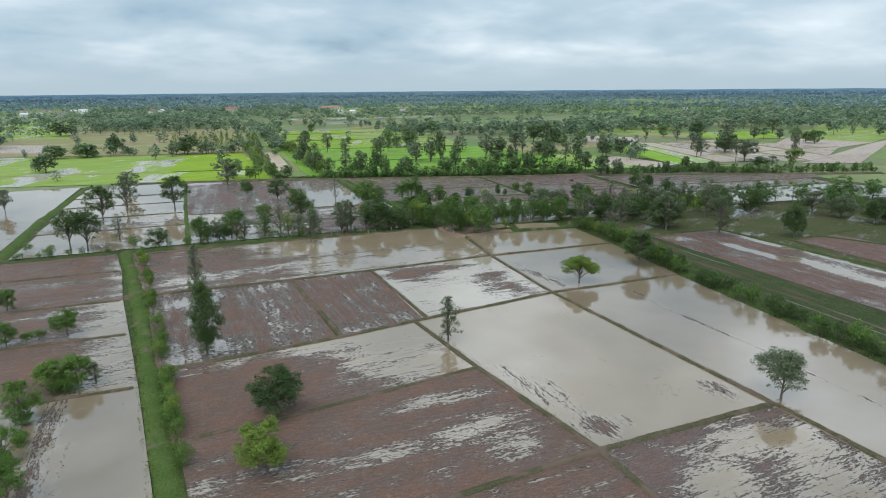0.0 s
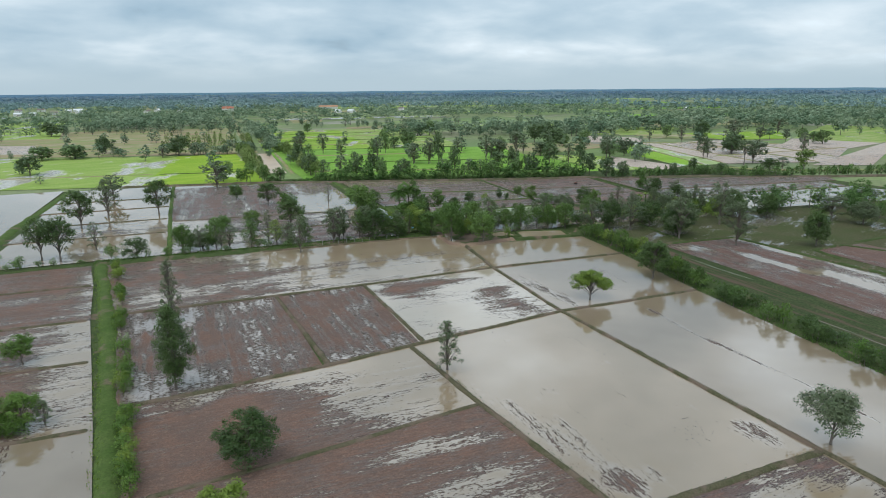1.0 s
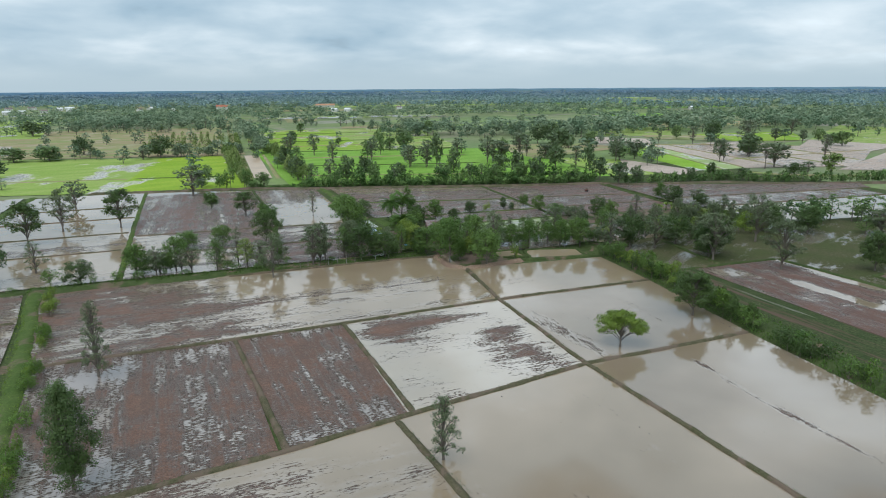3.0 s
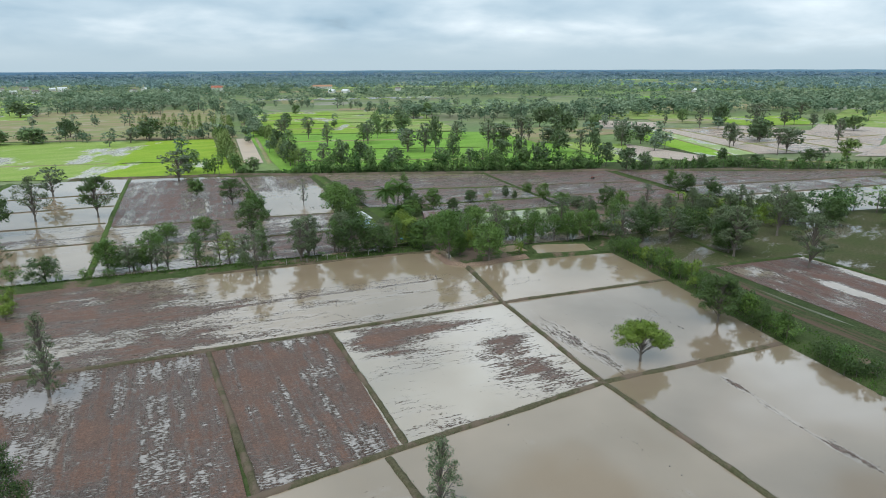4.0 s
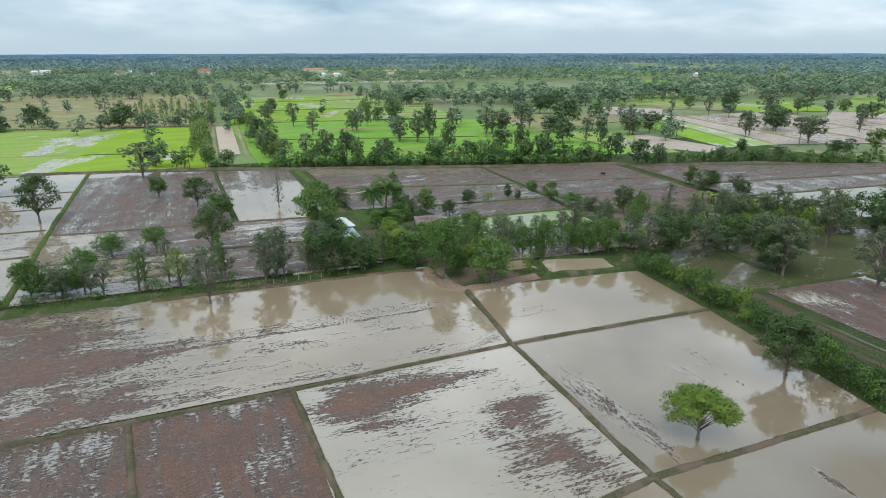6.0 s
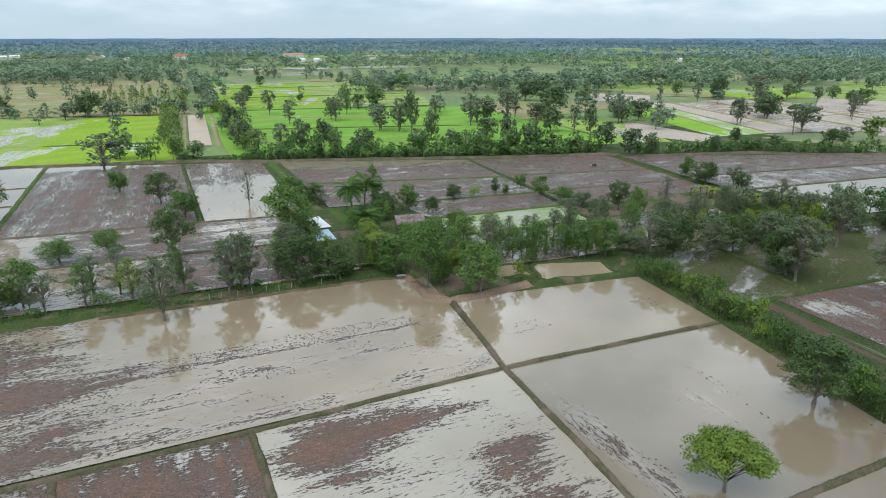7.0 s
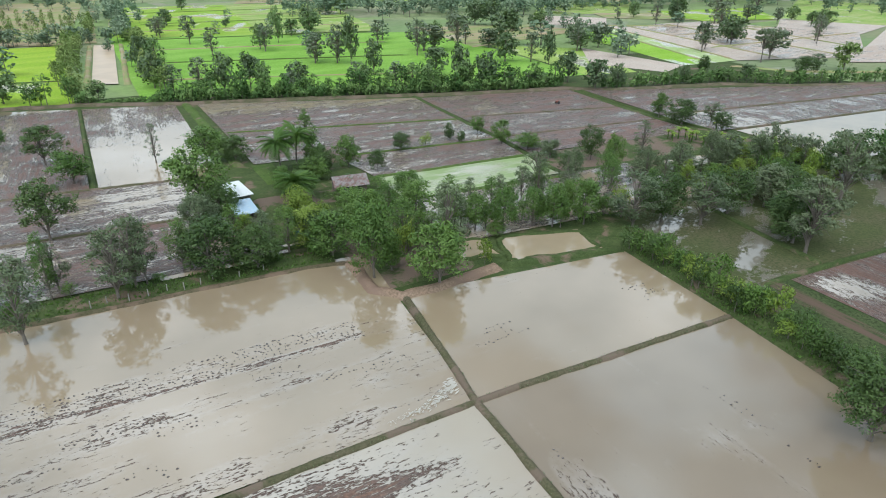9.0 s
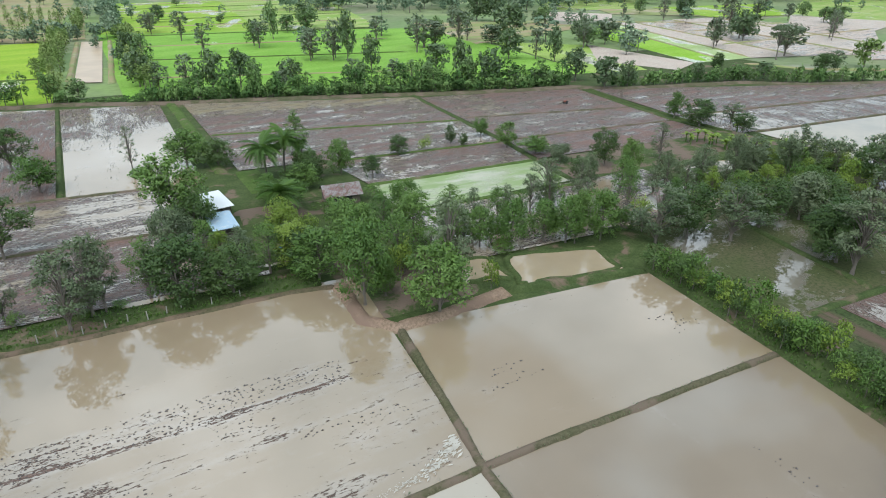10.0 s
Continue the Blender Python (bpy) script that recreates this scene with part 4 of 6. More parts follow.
lawn(((57.2, 180.1), (85.2, 176.7), (84.9, 203.7), (55.5, 200.1)), mat_levee, 0.08, "farmyard of bare earth and weeds")
lawn(((56, 200.1), (84.9, 203.7), (84.7, 221.6), (60.8, 222.1)), mat_levee, 0.08, "farmyard grass and weeds")
lawn(((60.1, 194.1), (79, 192.8), (78.9, 200.8), (61, 203.1)), mat_yard, 0.2, "bare trodden earth of the farmyard")
lawn(((64.4, 207), (70.9, 205.9), (70.7, 221.9), (64.3, 222)), mat_grass, 0.22, "green garden grass beside sheds")
flooded((83.3, 169.8), (133.5, 167.2), (133.3, 188), (85, 188.7), mat=mat_grey_x, wet=lambda x, y: 0.62 + 0.2 * np.sin(x * 0.4) * np.sin(y * 0.5), label="flooded ground under the tree belt")
lawn(((133.5, 167.2), (171.3, 164.8), (171.2, 178.6), (133.4, 179.1)), mat_levee, 0.05, "rough ground under the tree belt", step=2)
lawn(((117.6, 189.2), (173, 186.4), (172.9, 202.2), (119.4, 203.1)), mat_yard, 0.02, "weedy ground beside the fields", step=2)
# levee with its hedge
bund(((90.5, 8), (97.6, 54.5), (102.2, 105.9), (106.4, 136.7), (108.1, 158.6), (109, 169.5)), 5.4, 0.5, mat_levee, "grassy levee beside the paddies", name="levee", category="levee")
# the wet pasture
sheet("pasture", ((103.4, 139.3), (268, 128), (246.5, 166.4), (110, 167.5)), mat_pool, 2.5, lambda x, y: 0.32 + 0.34 * np.exp(-((x - 117) / 6) ** 2 - ((y - 144) / 4) ** 2) + 0.18 * np.exp(-((x - 119) / 8) ** 2 - ((y - 158) / 7) ** 2) + 0.5 * np.exp(-((x - 170) / 9) ** 2 - ((y - 153) / 6) ** 2), z=-0.08, label="dull wet pasture with shallow pools", category="pasture")
sheet("pasture", ((143, 0), (268, 0), (268, 128), (140.6, 138.5)), mat_pool, 2.5, lambda x, y: 0.28, z=-0.06, label="dull wet pasture with shallow pools", category="pasture")
sheet("grass_strip", ((93, 0), (117.5, 0), (117.6, 139.4), (103.4, 139.5)), mat_strip_grass, 2.5, z=-0.05, label="rough grass strip with muddy cart tracks", category="grass")
flooded((116.5, 0), (144, 0), (140.6, 138.1), (117.1, 139.2), mat=mat_trodden_y, label="muddy field with water lying in wheel tracks", step=1.2,
        wet=lambda x, y: 0.24 + 0.85 * np.exp(-((x - 140.4 - 0.4 * np.sin(y * 0.3)) / 1.3) ** 2) * smooth01(y, 110, 116) + 0.85 * np.exp(-((x - 129.6 - 0.4 * np.sin(y * 0.25)) / 1.5) ** 2) * smooth01(y, 103, 108) * (1 - smooth01(y, 122, 128))
        + 0.85 * np.exp(-((x - 132.2 - 0.5 * np.sin(y * 0.2)) / 1.9) ** 2) * (1 - smooth01(y, 105, 110)) + 0.85 * np.exp(-((x - 141.5) / 1.3) ** 2) * (1 - smooth01(y, 108, 113)) + 0.24 * np.exp(-((x - 137) / 3) ** 2) * (1 - smooth01(y, 104, 112)) + 0.45 * np.exp(-((x - 121.5) / 4) ** 2 - ((y - 134) / 5) ** 2))
flooded((148, 60), (172, 60), (165, 120.9), (148.5, 120.1), mat=mat_trodden_y, label=MUD, wet=0.12, step=2.5)
bund(((112.2, 140), (128.9, 139.6), (140.6, 138.5)), 0.9, 0.25, mat_levee)
bund(((140.6, 138.5), (142.4, 112.6), (145.4, 87.6), (146, 40)), 1.2, 0.25, mat_levee)
bund(((146.4, 111.6), (148.5, 120.6), (158.9, 121.9), (166.4, 106.5), (174, 60)), 1.0, 0.25, mat_levee)
bund(((165, 122.4), (188.6, 123.8)), 1.0, 0.25, mat_levee)
bund(((128.6, 164.3), (125.9, 146.5), (125, 140.1)), 0.9, 0.22, mat_levee)

# path and bunds
bund(((0.5, 8), (-3.2, 61.2), (-7, 98), (-10.8, 134.6), (-15.9, 171.2), (-16.9, 179.3)), 2.05, 0.34, mat_grass, "straight raised path overgrown with bright grass", name="grass_path", category="path")
bund(((-45.1, 169.7), (-45.9, 228.5), (-41.6, 307.9)), 2.2, 0.3, mat_grass, "grass-covered field track", name="grass_path", category="path")
bund(((63.3, 222.1), (63.4, 250.1), (62.3, 288)), 1.7, 0.3, mat_grass, "grass-covered field path", name="grass_path", category="path")
bund(((-1.5, 178), (-2.8, 241.8), (-3.1, 305.9)), 1.1, 0.28, mat_grass)
bund(((-8.8, 135), (19.2, 135), (37.2, 135.5), (67.8, 137.0), (102.8, 136.5)), 0.72, 0.30)
bund(((-4.9, 95.6), (4.3, 96.4), (22.4, 98.5), (37.2, 101.1), (66.8, 105.8), (98.8, 106.3)), 0.82, 0.32)
bund(((-1.5, 73.6), (13.7, 75.2), (39, 79.2)), 0.7, 0.22)
bund(((0, 48.6), (23.3, 51.7), (42.4, 53.7), (69.7, 54.7)), 0.84, 0.32)
bund(((19.2, 135), (22.6, 98.7)), 0.7, 0.26)
bund(((37.2, 135.5), (38.6, 101.5)), 0.72, 0.30)
bund(((36, 100.7), (38.5, 78.6), (42.4, 53.7), (43, 8)), 0.75, 0.30)
bund(((70.4, 158.9), (67.8, 137.0), (66.8, 105.8), (69.6, 54.7), (71, 8)), 0.74, 0.32)
for y, x0, x1 in ((90.9, -25.3, -8), (113.4, -70, -10.8), (133.8, -72, -13.5), (157.1, -75, -15.8)):
    bund(((x0, y), (x1, y)), 0.7, 0.26, seed=int(y))
bund(((-75, 175), (-18, 176)), 1.6, 0.3, mat_levee)
for y in (207.6, 229, 252.4, 273.6):
    bund(((-44, y), (-2.6, y)), 0.6, 0.22, seed=int(y), step=1.2)
bund(((-1.8, 200.2), (59, 197.7)), 0.7, 0.25, step=1.2)
bund(((-2.1, 223.2), (38.7, 220.1), (58.8, 218.1)), 0.8, 0.25, step=1.2)
bund(((37.3, 220.6), (36, 294)), 0.75, 0.25, mat_levee, step=1.2)
bund(((65.4, 249.5), (121.6, 236)), 0.6, 0.24, mat_grass, step=1.2)
bund(((82.7, 219.1), (120.5, 215.6)), 0.7, 0.24, mat_grass, step=1.2)
bund(((83.9, 203.1), (119, 201.8)), 0.9, 0.24, mat_grass, step=1.2)
bund(((93.9, 189.1), (117.6, 187)), 0.9, 0.24, mat_grass, step=1.2)
bund(((123.3, 267.5), (121.6, 236), (120.5, 216), (119, 202), (117.7, 189)), 1.2, 0.26, mat_levee, step=1.2)
bund(((122.6, 237.5), (167.6, 227.6)), 0.6, 0.24, step=1.2)
bund(((121.5, 216.4), (166.8, 212.6)), 0.6, 0.24, step=1.2)
bund(((170.6, 253.5), (167.6, 228), (166.6, 213), (166.4, 198.5)), 0.8, 0.26, mat_levee, step=1.2)
bund(((173, 252), (170.3, 228), (169.6, 213), (169.8, 197.3)), 0.8, 0.26, mat_levee, step=1.2)
bund(((170.4, 215.2), (262, 203.4)), 0.7, 0.24, step=1.2)
bund(((174.9, 196.3), (252.9, 189.8)), 0.7, 0.24, step=1.2)
bund(((-23.9, 310), (35.8, 298.6), (62, 287.5), (84, 281.5), (117, 270.3), (148, 260.3), (170, 256), (181, 247.5), (221, 237.5), (235, 226), (300, 203)), 2.2, 0.5, mat_bund, "long earth levee with weeds", name="levee", step=1.4)

# distant fields
laid = []


def crop(mat, *corners, label):
    laid.append(label)
    return sheet("crop_field", corners, mat, 12, z=-0.15 + 0.003 * len(laid), label=label, category="rice field")


def far_water(*corners, wet, mat=None):
    laid.append("water")
    return sheet("paddy_field", corners, mat or mat_pale_x, 6, lambda x, y: wet - 0.55, z=-0.15 + 0.003 * len(laid), label="flooded pale brown paddy")


crop(mat_rice_pale, (-150, 340), (-10, 309), (-3, 440), (-140, 480), label="pale green young rice with water between")
crop(mat_rice_lime, (-16, 312), (35, 300), (31, 438), (-3, 440), label="bright green young rice")
crop(mat_stubble, (-140, 480), (32, 440), (44, 735), (-160, 745), label="tan stubble field with rows")
far_water((-140, 586), (-104, 568), (-88, 492), (-121, 508), wet=0.8)
crop(mat_rice_pale, (-237, 1012), (-154, 654), (-100, 640), (-150, 1000), label="light green rice beside a village")
crop(mat_rice, (52, 298), (132, 283), (122, 440), (50, 458), label="bright green young rice")
crop(mat_rice, (132, 283), (192, 272), (204, 412), (122, 440), label="bright green young rice")
crop(mat_rice_high, (50, 458), (122, 440), (140, 648), (60, 655), label="yellow-green rice with dry bunds")
crop(mat_rice_olive, (122, 440), (182, 430), (222, 652), (140, 648), label="green and olive rice strips with bunds")
crop(mat_rice_pale, (192, 272), (212, 268), (232, 326), (202, 352), label="green rice thinning out at its edge")
crop(mat_stubble, (193, 350), (278, 379), (270, 418), (204, 437), label="tan stubble field between trees")
crop(mat_stubble, (118, 790), (154, 800), (172, 900), (128, 900), label="tan bare field between trees")
crop(mat_stubble, (150, 655), (222, 656), (235, 700), (160, 690), label="pale dry strip between trees")
far_water((209, 290), (221, 263), (238, 271), (234, 326), wet=0.38)
crop(mat_rice_lit, (238, 271), (252, 270), (291, 386), (258, 354), label="bright green rice in shallow water")
crop(mat_rice_wet, (252, 270), (266, 269.6), (304, 394), (291, 386), label="pale wet rice seedlings in shallow water")
for k, (a, b, c, d, wet) in enumerate((((266, 269.6), (286, 264), (313, 381), (304, 394), 0.66), ((286.6, 264), (315, 254), (343, 386), (313.6, 381), 0.92), ((315.6, 254), (345, 268), (376, 384), (343.6, 386), 0.72),
                                       ((345.6, 268), (395, 300), (386, 342), (376.6, 384), 0.86), ((395.6, 300), (452, 318), (430, 372), (386.6, 342), 0.70), ((300, 247), (326, 234), (384, 268), (350, 270), 0.80), ((350.6, 270), (384.6, 268), (490, 330), (452, 317), 0.68))):
    far_water(a, b, c, d, wet=wet, mat=mat_tan_x if k % 2 else mat_pale_x)
for a, b in (((266, 270), (304, 394)), ((286, 264), (313, 381)), ((315, 254), (343, 386)), ((345, 268), (376, 384)), ((284, 300), (403, 305)), ((308, 340), (388, 345)), ((252, 270), (291, 386)), ((304, 394), (386, 342))):
    bund((a, b), 0.8, 0.3, mat_stubble, "thin dry bund across flooded paddies", step=5)
far_water((276, 414), (311, 398), (337, 428), (305, 467), wet=0.30)
crop(mat_rice_olive, (316, 477), (370, 437), (464, 540), (366, 540), label="green and olive rice strips")
crop(mat_rice_high, (376, 385), (430, 372), (490, 440), (394, 452), label="yellow-green rice with dry bunds")
crop(mat_stubble, (337, 428), (376, 392), (394, 440), (352, 460), label="tan bare field between trees")
crop(mat_rice_olive, (452, 318), (620, 400), (600, 480), (430, 372), label="green and olive rice strips")
sheet("canal", ((40, 331), (47.6, 328), (51.6, 432), (43.4, 433)), mat_canal, 4, z=-0.02, label="brown canal water between trees", category="canal")
bund(((38.4, 326), (41.8, 434)), 1.4, 0.4, mat_stubble, "bare sandy canal bank", name="canal_bank", step=3, category="bank")
bund(((50.2, 326), (54.6, 434)), 1.4, 0.4, mat_stubble, "bare sandy canal bank", name="canal_bank", step=3, category="bank")
bund(((252, 262.5), (262, 243), (284, 231), (330, 212), (380, 196)), 1.5, 0.3, mat_stubble, "pale dirt track along a hedge", name="dirt_track", step=3, category="track")

# ---- named trees ----
plant("column", 1.4, 99, 12.1, 5.5)
plant("round_dark", 9.4, 76.4, 6.1, 7.6)
plant("round_light", 6.7, 63.5, 5.8, 6.3)
plant("conical", 38.3, 90.4, 7.8, 5.1)
plant("leafy_grey", 71.6, 55.3, 6.6, 7.6)
plant("tiered", 75.3, 109.3, 6.9, 7.8)
plant("open_dark", 95.7, 116.2, 8.0, 8.6)
plant("conical", 0.3, 128.1, 11.4, 5.7)
plant("leafy", -20.4, 116.2, 4.9, 5.2)
plant("leafy", -33.3, 135.1, 4.4, 4.5)
plant("leafy", -29, 115.2, 3.9, 4.9)
plant("bush_fresh", -24.6, 116.6, 1.6, 2.8)
plant("bush_fresh", -26.4, 116.3, 1.5, 2.4)
plant("leafy", -19.3, 94.7, 4.3, 5.6)
plant("willow", -17.2, 93.8, 3.4, 5.0)
plant("leafy", -15.8, 94.5, 4.6, 5.4)
plant("slim", -13.5, 94.3, 3.4, 2.6, label="small drooping green sapling on a bund")
plant("leafy", -20.9, 85.9, 5.4, 5.2)
plant("bush_fresh", -20.5, 85.2, 1.6, 3.0)
plant("leafy", -20.2, 75.7, 4.2, 4.6)
plant("leafy", -18.1, 67.2, 5.0, 4.6)
plant("bush_fresh", -19.8, 71.1, 1.8, 3.2)
plant("bush_fresh", -19.6, 80, 1.5, 2.6)
plant("airy", 38.9, 174.2, 9.5, 7.7)
plant("airy", 42.4, 177.7, 8.6, 4.4)
plant("round_dark", 50.1, 175.6, 7.9, 9.5)
plant("round_dark", 56, 174.5, 6.3, 7.8)
plant("round_light", 64.3, 177.8, 6.6, 6.7)
plant("round_mid", 66.2, 173.8, 6.7, 8.0)
plant("round_mid", 68.9, 165.2, 10.5, 7.4)
plant("round_mid", 75.5, 159.2, 8.5, 9.1)
plant("airy", 80.2, 165.7, 11.1, 7.1)
plant("bush_light", 84, 162, 4.0, 2.9)
plant("round_mid", 88.8, 172.7, 5.8, 4.8)
plant("round_mid", 92.1, 169.9, 7.3, 5.1)
plant("round_mid", 97.5, 170, 6.2, 5.2)
plant("round_mid", 100.3, 168.5, 6.8, 5.8)
plant("round_mid", 105.1, 166.8, 7.3, 6.2)
plant("airy", 110.5, 161.7, 9.1, 9.0)
plant("round_dark", 116.6, 161.7, 8.2, 8.0)
plant("airy", 121.3, 158.1, 8.6, 9.0)
plant("round_dark", 129.1, 159.5, 7.7, 8.6)
plant("round_grey", 136.9, 158.6, 7.1, 8.0)
plant("round_dark", 140.6, 157.7, 6.7, 9.3)
plant("airy", 126.2, 143.6, 11.1, 9.0)
plant("airy", 149.7, 153.6, 13.3, 9.0)
plant("round_mid", 52.8, 197.6, 11.2, 11.4)
plant("airy", 29.3, 168.4, 9.6, 6.6, label="leaning tree standing in flooded paddy water")
plant("umbrella", 271, 263, 12, 11, far=1)
plant("round_mid", 58.4, 229, 6.9, 9.2)
plant("round_dark", 63.6, 226.1, 5.3, 6.8)
plant("upright", 79, 227.5, 8.6, 5.6)
palm(70.0, 215.3, 6.6, 6.2)
plant("round_dark", 78.2, 198.6, 2.9, 4.2)
plant("round_dark", 54.8, 193.6, 6.6, 7.2)
plant("round_grey", 51.1, 189.7, 7.4, 6.4)
palm(73.8, 217.6, 7.0, 5.8)
palm(67.4, 196, 5.0, 5.6)
plant("round_dark", 77.3, 211.2, 5.0, 5.4)
plant("round_mid", 82.6, 211.5, 6.4, 6.0)
plant("round_dark", 73.3, 207.2, 4.6, 5.6)
plant("round_mid", 68.3, 206.8, 3.6, 4.4)
plant("round_light", 65.2, 186.5, 6.6, 5.6)
plant("round_mid", 69.5, 199.4, 4.6, 6.5)
plant("bush", 75.7, 192.6, 2.8, 7.1)
plant("round_dark", 96.6, 217.6, 3.8, 5.2)
plant("bush_light", 102.7, 217.7, 2.9, 3.6)
plant("round_dark", 109.6, 219.5, 4.1, 2.7)
plant("round_dark", 111.2, 216.6, 2.7, 2.4)
plant("round_mid", 118.3, 221.6, 4.1, 3.9)
plant("round_mid", 118.6, 211.6, 5.4, 4.9)
plant("round_mid", 121.4, 205.4, 3.5, 7.1)
plant("round_grey", 122.1, 198.5, 4.0, 5.6)
plant("round_dark", 118.9, 187.5, 4.6, 5.1)
plant("airy", 107.2, 182.6, 7.3, 7.6)
plant("round_dark", 128.3, 192.9, 7.1, 5.9)
plant("slim", 140.9, 191.3, 7.2, 5.4)
plant("round_mid", 168.7, 214.4, 6.1, 4.9)
plant("round_dark", 168, 206, 6.2, 9.2)
plant("airy", 176.1, 203.9, 5.4, 6.6)
plant("round_dark", 171.8, 197.1, 4.5, 5.6)
plant("airy", 150.8, 178.1, 6.3, 9.0)
plant("airy", 173.1, 179.6, 3.2, 4.4)
plant("open_dark", 29.4, 241.4, 7.8, 8.8)
plant("round_mid", 34.4, 225.7, 6.6, 8.2)
plant("open_dark", 31.1, 198.3, 9.2, 8.4)
plant("slim", 49.1, 232.3, 8.3, 3.5)
plant("round_mid", 1.8, 182, 6.6, 6.8)
plant("round_dark", 6.4, 181.9, 4.1, 9.5)
plant("round_mid", 9.7, 182.1, 7.6, 6.8)
plant("slim", 19, 184.1, 6.7, 6.4)
plant("round_mid", 12.2, 202.4, 4.4, 7.7)
plant("round_mid", 20.5, 201, 5.8, 5.8)
plant("airy", 27.9, 180.5, 5.6, 6.7)
plant("airy", 41.1, 176.7, 9.5, 6.8)
plant("round_mid", 19.6, 257.6, 6.2, 6.3)
plant("airy", 14, 291.4, 11.0, 13.1)
plant("open_dark", -6.1, 237.4, 11.6, 10.6)
plant("airy", -23.3, 276.4, 9.9, 9.7)
plant("open_dark", -30.3, 185.2, 10.5, 8.3)
plant("open_dark", -26, 183.2, 10.8, 9.2)
plant("open_dark", -26.8, 222.5, 11.7, 9.9)
plant("airy", -21.1, 237.3, 12.4, 9.0)
plant("slim", -19.3, 191.9, 7.5, 5.1)
plant("bush", -14.7, 180.7, 3.4, 4.8)
plant("round_dark", -8.8, 179.4, 5.1, 6.7)
plant("bush", -33.9, 179.6, 2.7, 4.2)
plant("bush", -40.3, 186.1, 2.6, 4.3)
plant("open", -60.1, 253.1, 7.7, 5.4)
plant("round_dark", 130.5, 148.1, 8.1, 9.5)
plant("airy", 134.2, 131.8, 11.4, 9.0)
plant("round_dark", 152.3, 123.5, 8.9, 7.4)
plant("round_dark", 127.9, 146.8, 7.6, 8.8)
plant("round_dark", 188.3, 126.5, 7.2, 9.5)
plant("round_grey", 187.9, 137.2, 6.7, 9.5)
plant("round_dark", 170.6, 155.8, 7.5, 9.5)
plant("airy", 185.3, 145.4, 7.5, 9.0)
plant("round_dark", 162.3, 161.7, 8.2, 9.5)
plant("round_dark", 232.9, 167.9, 3.4, 7.8)
plant("airy", 172.5, 348.2, 9.9, 13.6)
plant("airy", 181.2, 344.1, 15.0, 13.6)
plant("airy", 168.2, 350.3, 10.8, 16.3)
plant("round_dark", 210.2, 349.8, 15.2, 17.9)
plant("round_mid", 230.8, 322.7, 7.7, 13.1)
plant("round_dark", 241.2, 341.1, 8.1, 10.9)
plant("round_dark", 264.9, 405.5, 6.4, 9.8)
plant("round_mid", 244.1, 395.3, 7.9, 10.6)
plant("round_mid", 367.5, 398.5, 11.8, 13.5)
plant("round_dark", 310.8, 312.1, 9.0, 14.5)
plant("open", 281.4, 267.2, 11.8, 14.2)
plant("round_dark", 259.7, 236.9, 6.1, 9.5)
plant("airy", 279.3, 297.7, 9.8, 9.0)
plant("slim", 348.3, 293.2, 12.7, 7.0)
plant("airy", 350, 350.5, 14.3, 15.3)
plant("round_dark", 231.2, 255.7, 5.9, 5.4)
plant("airy", 85.6, 378.7, 10.5, 8.6)
plant("airy", 72.7, 459.5, 8.1, 11.4)
plant("round_mid", 58.7, 445.3, 5.6, 14.1)
plant("round_dark", 82.3, 504.1, 8.8, 9.8)
plant("round_mid", 105.1, 612.4, 8.6, 8.6)
plant("round_dark", 110.6, 481.4, 4.7, 5.1)
plant("round_mid", 107.2, 387.2, 10.1, 9.6)
plant("round_mid", 119.8, 405.1, 15.8, 7.8)
plant("round_mid", 144.2, 435.6, 10.2, 13.5)
plant("airy", 116.7, 339.4, 10.3, 10.2)
plant("airy", 124.2, 336, 12.1, 9.7)
plant("airy", 160.1, 382, 9.8, 10.0)
plant("round_mid", 196, 532.7, 12.2, 13.2)
plant("round_mid", 17.4, 311, 9.1, 10.1)
plant("round_dark", -4.6, 452.6, 9.1, 10.9)
plant("airy", -11.7, 435.1, 6.7, 9.9)
plant("round_mid", -11, 684.4, 6.9, 15.4)
plant("round_dark", -69.4, 373.6, 9.1, 13.4)
plant("round_mid", -78.4, 450.9, 7.4, 17.6)
plant("round_mid", -61, 451.2, 8.0, 19.9)
plant("round_dark", -47.7, 482.5, 9.6, 14.7)
plant("round_dark", -112, 677.1, 12.2, 22.4)
plant("round_dark", -2.7, 441.9, 13.0, 15.2)
plant("round_mid", -39, 464.9, 3.6, 7.1)

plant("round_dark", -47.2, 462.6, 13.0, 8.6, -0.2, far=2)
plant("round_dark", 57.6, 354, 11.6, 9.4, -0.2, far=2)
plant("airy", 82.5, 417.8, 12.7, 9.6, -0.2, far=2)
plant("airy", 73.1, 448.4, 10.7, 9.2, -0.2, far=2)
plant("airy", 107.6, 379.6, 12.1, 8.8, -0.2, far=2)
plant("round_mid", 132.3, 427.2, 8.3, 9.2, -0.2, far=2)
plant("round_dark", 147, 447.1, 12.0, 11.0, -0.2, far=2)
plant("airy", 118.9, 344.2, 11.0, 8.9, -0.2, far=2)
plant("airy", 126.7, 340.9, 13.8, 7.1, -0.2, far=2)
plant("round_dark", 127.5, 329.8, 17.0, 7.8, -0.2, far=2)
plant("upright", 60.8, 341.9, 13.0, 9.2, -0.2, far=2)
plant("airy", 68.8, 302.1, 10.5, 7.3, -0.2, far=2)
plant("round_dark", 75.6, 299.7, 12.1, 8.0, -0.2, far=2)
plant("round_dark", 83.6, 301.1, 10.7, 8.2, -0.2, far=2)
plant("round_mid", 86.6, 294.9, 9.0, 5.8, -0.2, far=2)
